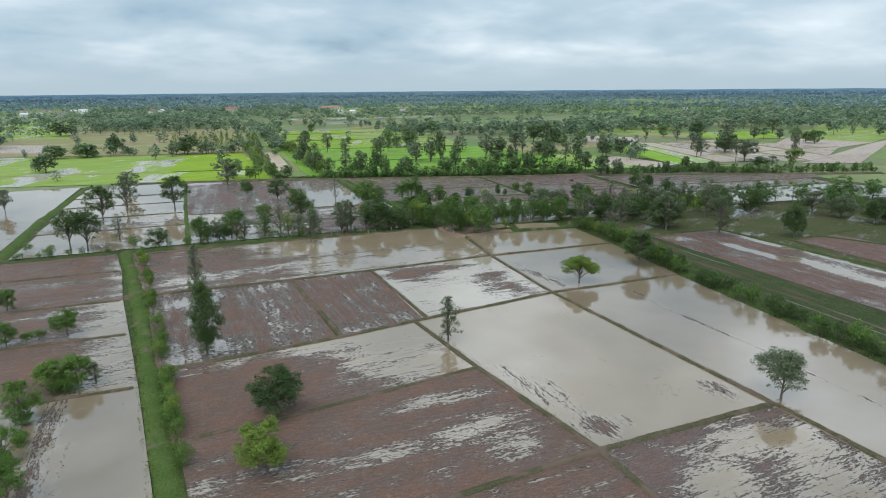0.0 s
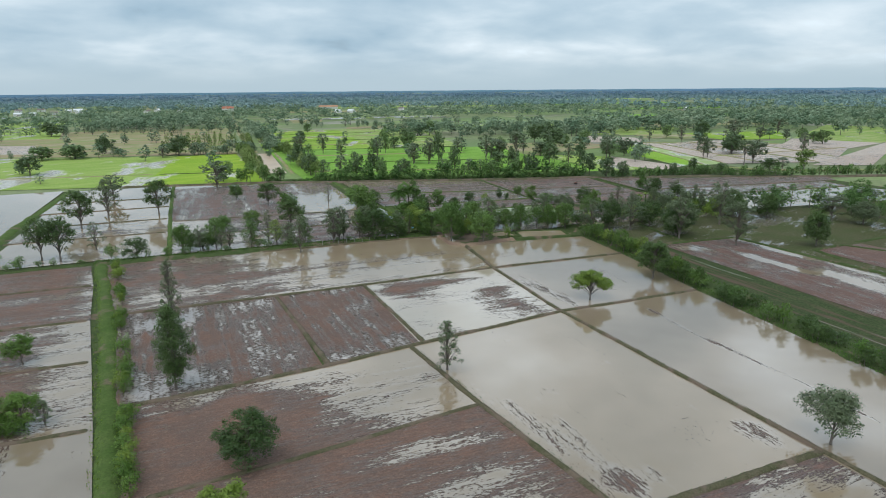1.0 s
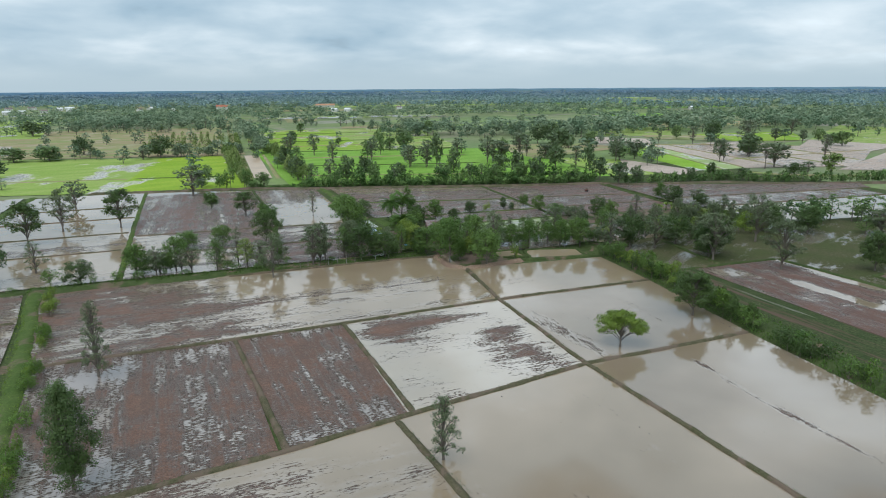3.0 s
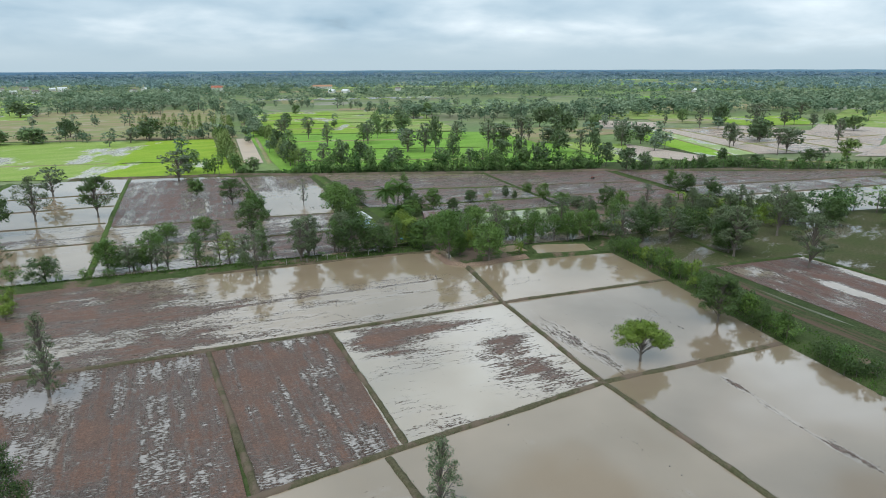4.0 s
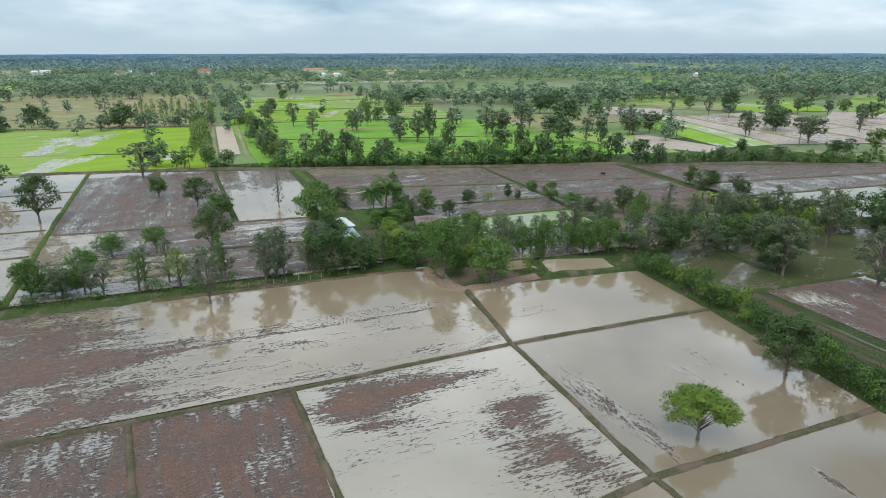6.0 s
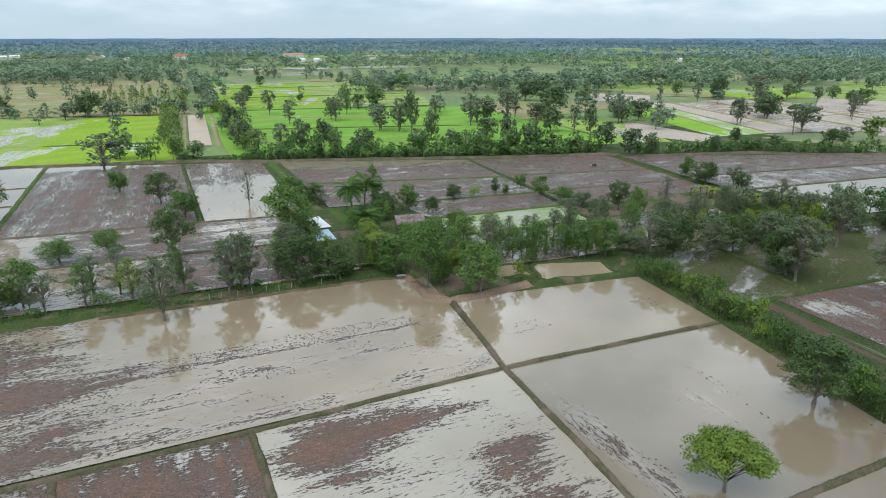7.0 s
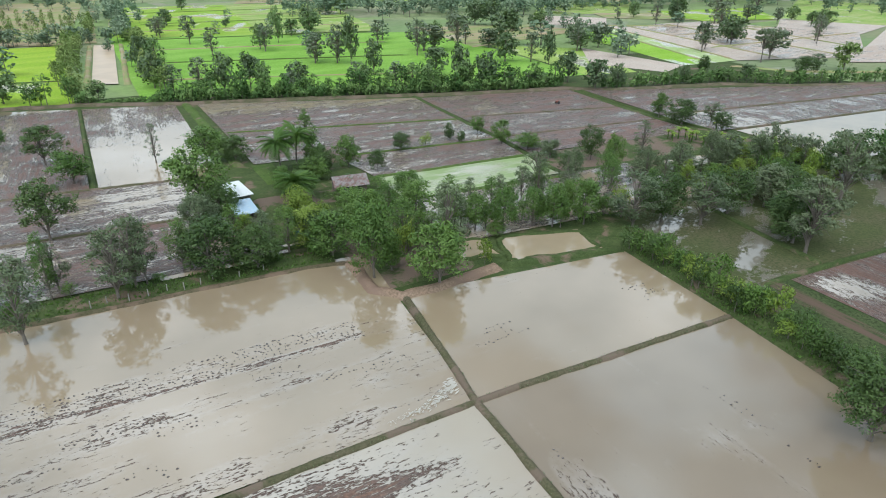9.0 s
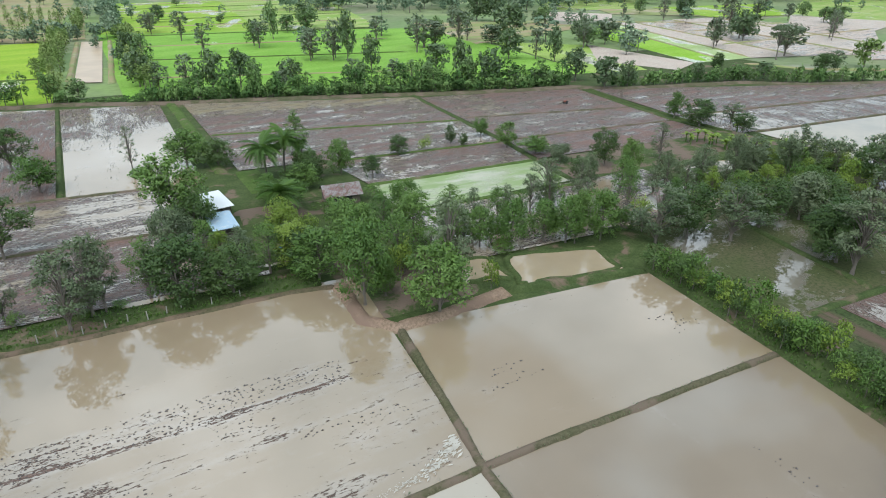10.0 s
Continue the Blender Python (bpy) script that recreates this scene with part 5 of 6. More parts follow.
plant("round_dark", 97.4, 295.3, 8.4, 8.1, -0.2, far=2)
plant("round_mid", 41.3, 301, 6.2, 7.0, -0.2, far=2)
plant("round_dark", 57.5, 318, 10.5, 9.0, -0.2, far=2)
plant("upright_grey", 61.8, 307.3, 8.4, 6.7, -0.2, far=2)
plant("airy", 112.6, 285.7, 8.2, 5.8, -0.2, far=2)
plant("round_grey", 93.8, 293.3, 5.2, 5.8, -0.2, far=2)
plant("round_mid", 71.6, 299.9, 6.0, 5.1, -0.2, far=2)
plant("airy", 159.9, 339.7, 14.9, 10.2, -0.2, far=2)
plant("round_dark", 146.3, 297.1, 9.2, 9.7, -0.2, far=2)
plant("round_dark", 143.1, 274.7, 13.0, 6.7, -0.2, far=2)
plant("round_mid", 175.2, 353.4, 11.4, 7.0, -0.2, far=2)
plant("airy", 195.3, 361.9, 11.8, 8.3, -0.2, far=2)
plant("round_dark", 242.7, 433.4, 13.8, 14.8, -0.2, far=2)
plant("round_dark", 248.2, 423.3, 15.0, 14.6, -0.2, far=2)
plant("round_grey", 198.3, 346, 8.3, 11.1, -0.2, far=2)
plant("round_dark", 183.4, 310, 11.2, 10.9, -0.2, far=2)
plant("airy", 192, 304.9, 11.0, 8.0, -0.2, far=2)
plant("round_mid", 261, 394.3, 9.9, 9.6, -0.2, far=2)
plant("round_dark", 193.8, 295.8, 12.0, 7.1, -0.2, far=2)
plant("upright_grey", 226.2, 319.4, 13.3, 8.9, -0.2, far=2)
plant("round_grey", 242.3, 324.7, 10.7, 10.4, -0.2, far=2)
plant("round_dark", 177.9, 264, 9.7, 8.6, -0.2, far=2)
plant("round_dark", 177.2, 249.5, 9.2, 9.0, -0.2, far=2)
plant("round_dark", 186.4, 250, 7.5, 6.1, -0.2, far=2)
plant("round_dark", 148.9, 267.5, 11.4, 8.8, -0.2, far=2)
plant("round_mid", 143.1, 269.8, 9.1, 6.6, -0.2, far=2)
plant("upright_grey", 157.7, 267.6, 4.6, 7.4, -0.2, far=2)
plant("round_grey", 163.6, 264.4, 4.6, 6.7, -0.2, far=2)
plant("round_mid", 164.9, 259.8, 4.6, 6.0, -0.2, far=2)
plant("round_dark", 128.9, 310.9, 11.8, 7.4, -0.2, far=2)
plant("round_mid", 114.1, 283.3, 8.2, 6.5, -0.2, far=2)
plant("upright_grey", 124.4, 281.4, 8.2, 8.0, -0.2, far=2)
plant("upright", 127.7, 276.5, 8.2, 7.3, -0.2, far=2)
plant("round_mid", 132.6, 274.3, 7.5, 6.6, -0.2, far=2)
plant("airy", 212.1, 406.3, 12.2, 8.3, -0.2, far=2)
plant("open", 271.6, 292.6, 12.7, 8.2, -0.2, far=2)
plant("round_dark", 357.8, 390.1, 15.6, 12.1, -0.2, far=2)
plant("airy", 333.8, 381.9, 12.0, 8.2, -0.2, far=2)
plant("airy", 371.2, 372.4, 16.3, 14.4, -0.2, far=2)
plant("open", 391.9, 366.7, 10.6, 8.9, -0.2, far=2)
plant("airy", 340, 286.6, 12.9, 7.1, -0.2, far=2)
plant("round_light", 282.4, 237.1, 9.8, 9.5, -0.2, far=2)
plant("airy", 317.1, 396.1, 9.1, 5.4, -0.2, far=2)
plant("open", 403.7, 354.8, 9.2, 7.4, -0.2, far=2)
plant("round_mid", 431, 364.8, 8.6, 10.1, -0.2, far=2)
plant("round_dark", 304.9, 305.3, 13.4, 14.2, -0.2, far=2)
plant("round_mid", 408.6, 336.5, 8.0, 10.8, -0.2, far=2)
plant("round_mid", 408.7, 329.3, 9.5, 13.8, -0.2, far=2)
plant("round_mid", 222.1, 241.6, 5.1, 5.0, -0.2, far=2)
plant("round_mid", 223.1, 238.6, 4.3, 4.1, -0.2, far=2)
plant("round_dark", 211.1, 245.8, 5.9, 4.9, -0.2, far=2)
plant("round_dark", 232.9, 239.1, 5.3, 6.8, -0.2, far=2)
plant("airy", 273, 241.2, 5.8, 6.5, -0.2, far=2)
plant("airy", 465.3, 417.1, 12.7, 15.9, -0.2, far=2)
plant("round_mid", 355.7, 423.4, 9.8, 9.5, -0.2, far=2)
bund(((42.6, 442), (44.4, 550), (56.5, 905), (74, 1200)), 3.0, 0.3, mat_stubble, "dirt track on a low bank", name="dirt_track", step=6, category="track")
bund(((-120, 372), (-66.3, 359.4), (-12, 350.1)), 1.2, 0.2, mat_stubble, "pale dry bund across young rice", step=4)
bund(((-12, 350.1), (33.2, 341.6)), 0.9, 0.2, mat_grass, step=4)
for k in range(9):
    bund(((58 + 2 * k, 330 + 38 * k), (150 + 9 * k, 300 + 42 * k)), 0.9, 0.2, mat_grass if k % 2 else mat_stubble, "thin bund across young rice", step=5)
# hedge on the levee
rng = random.Random(5)
def along(points, gap):
    """Places along a line, one for about every gap."""
    for (x0, y0), (x1, y1) in zip(points, points[1:]):
        n = max(1, int(math.hypot(x1 - x0, y1 - y0) / gap))
        for k in range(n):
            t = (k + rng.random()) / n
            yield x0 + (x1 - x0) * t, y0 + (y1 - y0) * t


for x, y in along(((92, 25), (97.3, 74.6), (100.4, 105.9), (105, 136.7), (106.7, 156.6)), 1.15):
    if y > 110 or noise.noise(Vector((3.0, y * 0.16, 1.0))) > -0.10:
        plant(rng.choice(("bush", "bush", "bush_dark", "bush_dark", "bush_fresh") if y < 112 else ("bush", "bush", "bush_dark", "bush_dark", "bush_fresh", "bush_light")), x + rng.uniform(-1.9, 1.2), y, rng.uniform(2.0, 4.6) if y > 106 else rng.uniform(1.8, 3.8), rng.uniform(2.4, 4.6), 0.3, far=1)
for x, y in along(((-1.4, 59.1), (-5, 98), (-8.4, 132.5), (-12.5, 169)), 1.35):
    if noise.noise(Vector((0, y * 0.12, 4.0))) > -0.02:
        plant(rng.choice(("bush_fresh", "bush_fresh", "bush_light")), x + rng.uniform(-0.2, 0.8), y, rng.uniform(1.4, 3.0), rng.uniform(1.9, 3.2), 0.15, far=1)
for x, y in along(((-70, 176), (-18, 177.9), (67.3, 176)), 3.2):
    if rng.random() < 0.75:
        plant("bush", x, y + rng.uniform(-1.0, 1.5), rng.uniform(0.8, 2.4), rng.uniform(1.5, 3.5), 0.1, far=1)
for x, y in along(((-1.5, 181), (65.2, 180)), 4.0):
    plant(rng.choice(("upright", "slim", "airy", "upright_light", "upright_grey")), x, y + rng.uniform(-2, 3), rng.uniform(4.5, 7.5) * (1.3 if 18 < x < 52 else 1.0), rng.uniform(3.4, 5.4), 0.05, far=1)
for x, y in along(((69.4, 163.9), (83.2, 171.8), (109, 167.5), (169.5, 159)), 2.6):
    plant(rng.choice(("bush", "bush_light", "upright", "round_mid", "upright_grey")), x + rng.uniform(-2, 2), y + rng.uniform(-1, 6), rng.uniform(1.8, 6), rng.uniform(2.8, 4.6), 0.0, far=1)
for x, y in along(((85.2, 175.7), (123.6, 179.2), (169.3, 172.7)), 2.2):
    plant(rng.choice(("upright", "slim", "upright_light", "upright_grey", "upright", "airy")), x, y + rng.uniform(-4, 4), rng.uniform(4, 8) * (1 if x < 132 else 0.6), rng.uniform(3, 5), 0.0, far=1)
for x, y in along(((122.5, 183.2), (138.2, 179), (173.2, 170.7)), 4.2):
    plant(rng.choice(("airy", "round_grey", "airy", "leafy_grey", "upright_grey", "round_mid")), x, y + rng.uniform(-3, 4), rng.uniform(5, 8.5), rng.uniform(4.5, 7), 0.0, far=1)
for kind, x, y, h, w in (("upright", 61.3, 178.5, 7, 5), ("round_mid", 72.3, 175.9, 8, 7), ("upright", 75.8, 170.9, 8, 6), ("round_mid", 81.2, 177.8, 7.5, 7), ("upright", 85.2, 174.2, 7, 5), ("round_dark", 65.3, 176, 6, 6),
                         ("upright", 79.1, 183.8, 6, 5), ("round_mid", 73.2, 183.9, 5.5, 6), ("bush_light", 69.1, 187.9, 3, 4), ("round_mid", 83.6, 186.7, 6, 6), ("upright", 88.1, 179.7, 7, 5), ("round_mid", 74.5, 206.2, 4.6, 5.5)):
    plant(kind, x, y, h, w, 0.1, far=1)
for kind, x, y, h, w in (("round_dark", 86.8, 206.6, 4, 4), ("round_mid", 76.8, 215.8, 6, 5), ("bush", 83, 196.2, 2.4, 4.5), ("bush", 75, 194.8, 2, 3), ("round_mid", 67, 201, 4, 4.5), ("upright", 54.2, 180.1, 8, 5), ("upright", 47.2, 179.2, 7.5, 5)):
    plant(kind, x, y, h, w, 0.1, far=1)
for x, y in along(((126.6, 170.3), (148, 175), (171.3, 170.7)), 1.7):
    plant(rng.choice(("bush", "bush_light", "upright", "upright_light")), x, y + rng.uniform(-4, 2), rng.uniform(2.2, 4.6), rng.uniform(2.8, 4.6), 0.0, far=1)
# far levee hedge
LEVEE = ((-23.9, 312), (35.7, 301), (62, 290), (84, 284), (117, 273), (148, 263), (171, 258))

# ---- distant woods ----
def far_woods(name, tone, spots, quads, size, label):
    """Many far trees in one mesh: each a trunk-borne heap of large leaf clumps."""
    g = np.random.default_rng(len(spots))
    blobs = []
    for k in range(6):
        n = 5
        a = g.uniform(0, 6.28, n)
        r = g.uniform(0.1, 0.32, n)
        cs = np.column_stack([r * np.cos(a), r * np.sin(a), g.uniform(0.36, 0.78, n)])
        blobs.append(leaf_quads(g, cs, g.uniform(0.15, 0.26, n), 0.85, quads, size, shell=0.4))
    allq, tones = [], []
    for k, (x, y, h, w) in enumerate(spots):
        a = g.uniform(0, 6.28)
        c, s = math.cos(a), math.sin(a)
        turn = np.array([[c, s, 0], [-s, c, 0], [0, 0, 1]])
        q = blobs[k % 6]
        allq.append(np.concatenate([(q[:, :4] * np.array([w, w, h])) @ turn + np.array([x, y, -0.3]), q[:, 4:] @ turn], 1))
        tones.append(np.full(len(q), g.random() ** 1.3))
    return tagged(new(name, quads_mesh(name, np.concatenate(allq), LEAF[tone], np.concatenate(tones))), label, "woods", kind="stuff")


STRIPS = [(330, 640, 150, 50), (520, 560, 170, 60), (640, 760, 220, 60), (220, 900, 240, 50), (520, 1010, 280, 60), (160, 1180, 320, 70), (820, 980, 260, 70),
          (-260, 1180, 200, 60), (480, 1350, 420, 80), (0, 1560, 420, 90), (900, 1320, 380, 90), (300, 1750, 600, 110), (1100, 1750, 500, 110)]


def open_field(x, y):
    """Where the distant fields lie that stay nearly bare of trees."""
    return (-130 < x < 45 and 305 < y < 690) or (55 < x < 235 and 290 < y < 480) or (72 < x < 165 and y < 690 and y > 290) or (225 < x < 500 and 235 < y < 470) or (190 < x < 300 and 330 < y < 450) or any(abs(x - cx) < wx / 2 and abs(y - cy) < wy / 2 for cx, cy, wx, wy in STRIPS)


def view_spot(g, y0, y1, power=1.0):
    """A place within the wide fan ahead of the camera."""
    d = y0 + (y1 - y0) * g.random() ** power
    a = radians(23 + g.uniform(-44, 44))
    return d * math.sin(a), d * math.cos(a)


HOUSES = [(-266, 1483, 20), (-256, 1248, 17), (-238, 1262, 14), (-210, 1276, 16), (-196, 1435, 22), (-208, 1406, 14), (-300, 1460, 16), (-180, 1330, 13), (-52, 1336, 15), (-65, 1265, 16), (-50, 1330, 14), (-12, 1240, 13), (-395, 2050, 26), (-330, 2080, 22), (68, 1218, 20), (263, 1310, 46), (257, 1085, 18), (236, 1092, 15), (365, 1150, 12), (769, 872, 9)]


def clear_of_houses(x, y):
    """False before and beside the far houses, which stand in the open."""
    return all(not (abs(x - hx * y / hy) < hw * 0.6 and hy - 210 < y < hy + 12) for hx, hy, hw in HOUSES)


def grove(name, spots, label, shapes=("round", "airy", "open", "slim"), leaves=210, leaf=0.135, tone="far"):
    """Many alike trees or shrubs in one mesh, with trunks and leaves."""
    stems, crowns = [], []
    for k, shape in enumerate(shapes):
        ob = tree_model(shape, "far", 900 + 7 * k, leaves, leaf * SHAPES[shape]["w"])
        size = np.array([SHAPES[shape]["w"]] * 2 + [SHAPES[shape]["h"]])
        for child in list(ob.children):
            me = child.data
            co = np.empty(3 * len(me.vertices))
            me.vertices.foreach_get("co", co)
            idx = np.empty(4 * len(me.polygons), np.int32)
            me.loops.foreach_get("vertex_index", idx)
            crown = child.name.startswith("crown")
            if not crown:
                idx = idx[:4 * 42]
            q = co.reshape(-1, 3)[idx].reshape(-1, 4, 3)
            mid = q.mean(1)
            soft = mid - np.array([0, 0, 0.5 * SHAPES[shape]["h"]]) if crown else np.cross(q[:, 1] - q[:, 0], q[:, 2] - q[:, 0])
            soft = soft / np.maximum(1e-6, np.linalg.norm(soft, axis=1))[:, None]
            if crown:
                flat = np.cross(q[:, 2] - q[:, 0], q[:, 3] - q[:, 1])
                soft = soft + np.array([0, 0, 0.55]) + 0.5 * flat / np.maximum(1e-6, np.linalg.norm(flat, axis=1))[:, None]
            (crowns if crown else stems).append(np.concatenate([q / size, soft[:, None]], 1))
            bpy.data.objects.remove(child)
        bpy.data.objects.remove(ob)
    g = np.random.default_rng(len(spots) + 3)
    parts, index, tones = [], [], []
    for x, y, h, w in spots:
        k = g.integers(len(shapes))
        a = g.uniform(0, 6.28)
        c, s = math.cos(a), math.sin(a)
        turn = np.array([[c, s, 0], [-s, c, 0], [0, 0, 1]])
        tint = g.random() ** 1.3
        for n, q in enumerate((crowns[k], stems[k])):
            parts.append(np.concatenate([(q[:, :4] * np.array([w, w, h])) @ turn + np.array([x, y, -0.25]), q[:, 4:] @ turn], 1))
            index.append(np.full(len(q), n, np.int32))
            tones.append(np.full(len(q), tint))
    me = quads_mesh(name, np.concatenate(parts), LEAF[tone], np.concatenate(tones))
    me.materials.append(mat_bark)
    me.polygons.foreach_set("material_index", np.concatenate(index))
    return tagged(new(name, me), label, "woods", kind="stuff")


for k, (cx, cy, wx, wy) in enumerate(STRIPS):
    crop((mat_rice_pale, mat_stubble, mat_rice, mat_rice_thin)[k % 4], (cx - wx / 2, cy - wy / 2), (cx + wx / 2, cy - wy / 2 - 0.1 * wx), (cx + wx / 2, cy + wy / 2 - 0.1 * wx), (cx - wx / 2, cy + wy / 2),
         label=("pale rice field between distant trees", "tan stubble between distant trees", "green rice between distant trees", "wet field between distant trees")[k % 4])
rng = random.Random(21)
spots = []
while len(spots) < 300:
    x, y = view_spot(rng, 330, 760)
    if y < 300 or (open_field(x, y) and rng.random() < 0.95) or (x > 180 and y < 300):
        continue
    h = rng.uniform(5, 12)
    spots.append((x, y, h, h * rng.uniform(0.7, 1.2)))
for line, gap in ((((-100, 458), (36, 442)), 9), (((8, 446), (52, 438)), 2.2), (((58, 450), (61, 700)), 4.0), (((-150, 690), (50, 660)), 7), (((-60, 560), (40, 545)), 14), (((165, 690), (245, 480)), 9), (((232, 300), (300, 440)), 11)):
    for x, y in along(line, gap):
        h = rng.uniform(5, 10)
        spots.append((x + rng.uniform(-4, 4), y + rng.uniform(-5, 5), h, h * rng.uniform(0.6, 1.0)))
grove("scattered_trees", spots, "scattered trees on far field edges")
grove("pasture_trees", [(x, y + rng.uniform(-5, 5), rng.uniform(5.5, 9), rng.uniform(5, 8)) for x, y in along(((171, 166), (257, 150)), 3.8)] + [(x + rng.uniform(-6, 6), y + rng.uniform(-4, 9), rng.uniform(4, 8), rng.uniform(4, 7.5)) for x, y in along(((186, 150), (262, 122)), 4.5)],
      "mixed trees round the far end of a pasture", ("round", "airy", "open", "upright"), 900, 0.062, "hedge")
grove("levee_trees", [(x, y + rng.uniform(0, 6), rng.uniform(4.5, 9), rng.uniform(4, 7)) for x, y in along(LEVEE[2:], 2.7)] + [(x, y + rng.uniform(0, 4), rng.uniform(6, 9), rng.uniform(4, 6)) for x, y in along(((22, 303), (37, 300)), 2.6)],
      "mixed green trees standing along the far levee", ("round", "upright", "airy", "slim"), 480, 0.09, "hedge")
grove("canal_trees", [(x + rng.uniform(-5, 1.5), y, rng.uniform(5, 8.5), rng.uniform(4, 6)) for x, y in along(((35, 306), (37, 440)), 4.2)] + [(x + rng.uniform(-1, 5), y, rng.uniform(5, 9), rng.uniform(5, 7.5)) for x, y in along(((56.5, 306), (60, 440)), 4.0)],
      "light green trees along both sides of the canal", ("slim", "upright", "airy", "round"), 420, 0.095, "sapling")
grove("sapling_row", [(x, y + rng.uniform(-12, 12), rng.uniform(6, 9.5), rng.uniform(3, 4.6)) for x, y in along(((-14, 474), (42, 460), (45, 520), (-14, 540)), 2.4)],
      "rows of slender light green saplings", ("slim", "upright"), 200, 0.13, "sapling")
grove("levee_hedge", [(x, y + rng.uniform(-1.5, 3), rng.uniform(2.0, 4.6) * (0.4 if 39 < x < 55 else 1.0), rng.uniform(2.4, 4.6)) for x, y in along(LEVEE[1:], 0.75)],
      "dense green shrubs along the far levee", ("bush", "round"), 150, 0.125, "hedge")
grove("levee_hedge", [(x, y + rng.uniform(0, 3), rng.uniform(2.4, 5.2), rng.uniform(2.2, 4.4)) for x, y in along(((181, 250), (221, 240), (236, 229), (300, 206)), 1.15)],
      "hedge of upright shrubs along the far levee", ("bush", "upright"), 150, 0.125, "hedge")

# each belt takes a tone with more painted haze
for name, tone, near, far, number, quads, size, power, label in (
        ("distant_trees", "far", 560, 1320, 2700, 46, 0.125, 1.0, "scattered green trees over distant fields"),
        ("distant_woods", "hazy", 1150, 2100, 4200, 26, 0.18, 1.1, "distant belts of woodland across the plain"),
        ("horizon_woods", "horizon", 1900, 3200, 4200, 14, 0.26, 1.0, "woods towards the horizon, haze painted into the leaves"),
        ("horizon_woods", "blue", 2900, 4700, 4200, 10, 0.30, 1.0, "woods along the horizon, blue haze painted into the leaves")):
    spots = []
    while len(spots) < number:
        x, y = view_spot(rng, near, far, power)
        f = noise.noise(Vector((x * 0.0022, y * 0.0050, 3.0))) + 0.7 * noise.noise(Vector((x * 0.006, y * 0.016, 8.0)))
        if open_field(x, y) or f < rng.uniform(-0.22, 0.22) or not clear_of_houses(x, y):
            continue
        h = rng.triangular(6, 19, 10) * (0.75 if near > 1800 else 1.0)
        spots.append((x, y, h, h * rng.uniform(0.9, 1.6) * (1.5 if near > 1800 else 1.0)))
    while name == "distant_trees" and len(spots) < number + 420:
        u, y = rng.random(), rng.uniform(715, 1330)
        x = -110 - 0.15 * (y - 715) + u * (170 + 0.22 * (y - 715))
        if noise.noise(Vector((x * 0.012, y * 0.007, 6.0))) > -0.12 and clear_of_houses(x, y) and abs(x - 50 - 0.02 * (y - 547)) > 7:
            h = rng.uniform(8, 15)
            spots.append((x, y, h, h * rng.uniform(1.0, 1.6)))
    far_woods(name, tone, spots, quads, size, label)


# ---- buildings ----
def box(bm, x0, y0, z0, x1, y1, z1):
    """Adds a block with its edges slightly rounded off."""
    m = Matrix.Translation(((x0 + x1) / 2, (y0 + y1) / 2, (z0 + z1) / 2)) @ Matrix.Diagonal((x1 - x0, y1 - y0, z1 - z0, 1))
    return bmesh.ops.create_cube(bm, size=1.0, matrix=m)["verts"]


def block(name, dims, material, parent, bevel=0.02, label=""):
    bm = bmesh.new()
    box(bm, *dims)
    bmesh.ops.bevel(bm, geom=bm.edges[:], offset=bevel, segments=1, affect="EDGES")
    return part(name, bm, material, parent, label)


def corrugated(width, run, fall, wave=0.20, depth=0.035, thick=0.02):
    """A ribbed roof sheet, width along x, run along y, falling by 'fall' towards -y."""
    n = int(width / wave) * 4
    verts, faces = [], []
    for k in range(n + 1):
        x = -width / 2 + width * k / n
        z = depth * math.sin(2 * math.pi * k / 4)
        for y, dz in ((-run / 2, -fall / 2), (run / 2, fall / 2)):
            verts += [(x, y, z + dz), (x, y, z + dz - thick)]
    for k in range(n):
        a, b = 4 * k, 4 * k + 4
        faces += [(a, b, b + 2, a + 2), (a + 1, a + 3, b + 3, b + 1), (a, a + 1, b + 1, b), (a + 2, b + 2, b + 3, a + 3)]
    return verts, faces


def shed(x, y, turn, w, d, h, roof_mat, wall_mat, label, wall_share=0.5):
    """A lean-to of posts with a ribbed roof, a raised floor and half-high walls."""
    thing = tagged(new("farm_shed"), label, "shed")
    for sx in (-1, 1):
        for sy in (-1, 1):
            block("post", (sx * (w / 2 - 0.2) - 0.06, sy * (d / 2 - 0.2) - 0.06, -0.1, sx * (w / 2 - 0.2) + 0.06, sy * (d / 2 - 0.2) + 0.06, h - 0.18 + sy * 0.22), mat_wood, thing)
    v, f = corrugated(w + 0.5, d + 0.7, 0.62)
    r = part("roof", mesh_of("roof", v, f, roof_mat), None, thing)
    r.location = (0, 0, h)
    block("floor", (-w / 2 + 0.1, -d / 2 + 0.1, 0.42, w / 2 - 0.1, d / 2 - 0.1, 0.52), mat_wood, thing)
    block("back_wall", (-w / 2 + 0.28, d / 2 - 0.24, 0.525, w / 2 - 0.28, d / 2 - 0.18, h - 0.05), wall_mat, thing)
    for sx in (-1, 1):
        block("side_wall", (sx * (w / 2 - 0.2) - 0.03, -d / 2 + 0.3, 0.525, sx * (w / 2 - 0.2) + 0.03, d / 2 - 0.3, 0.5 + (h - 0.7) * wall_share), wall_mat, thing)
    block("rail", (-w / 2 + 0.28, -d / 2 + 0.16, 1.0, w / 2 - 0.28, -d / 2 + 0.23, 1.08), mat_wood, thing)
    thing.matrix_basis = pose(x, y, 0.08, 0, 0, turn)
    return thing


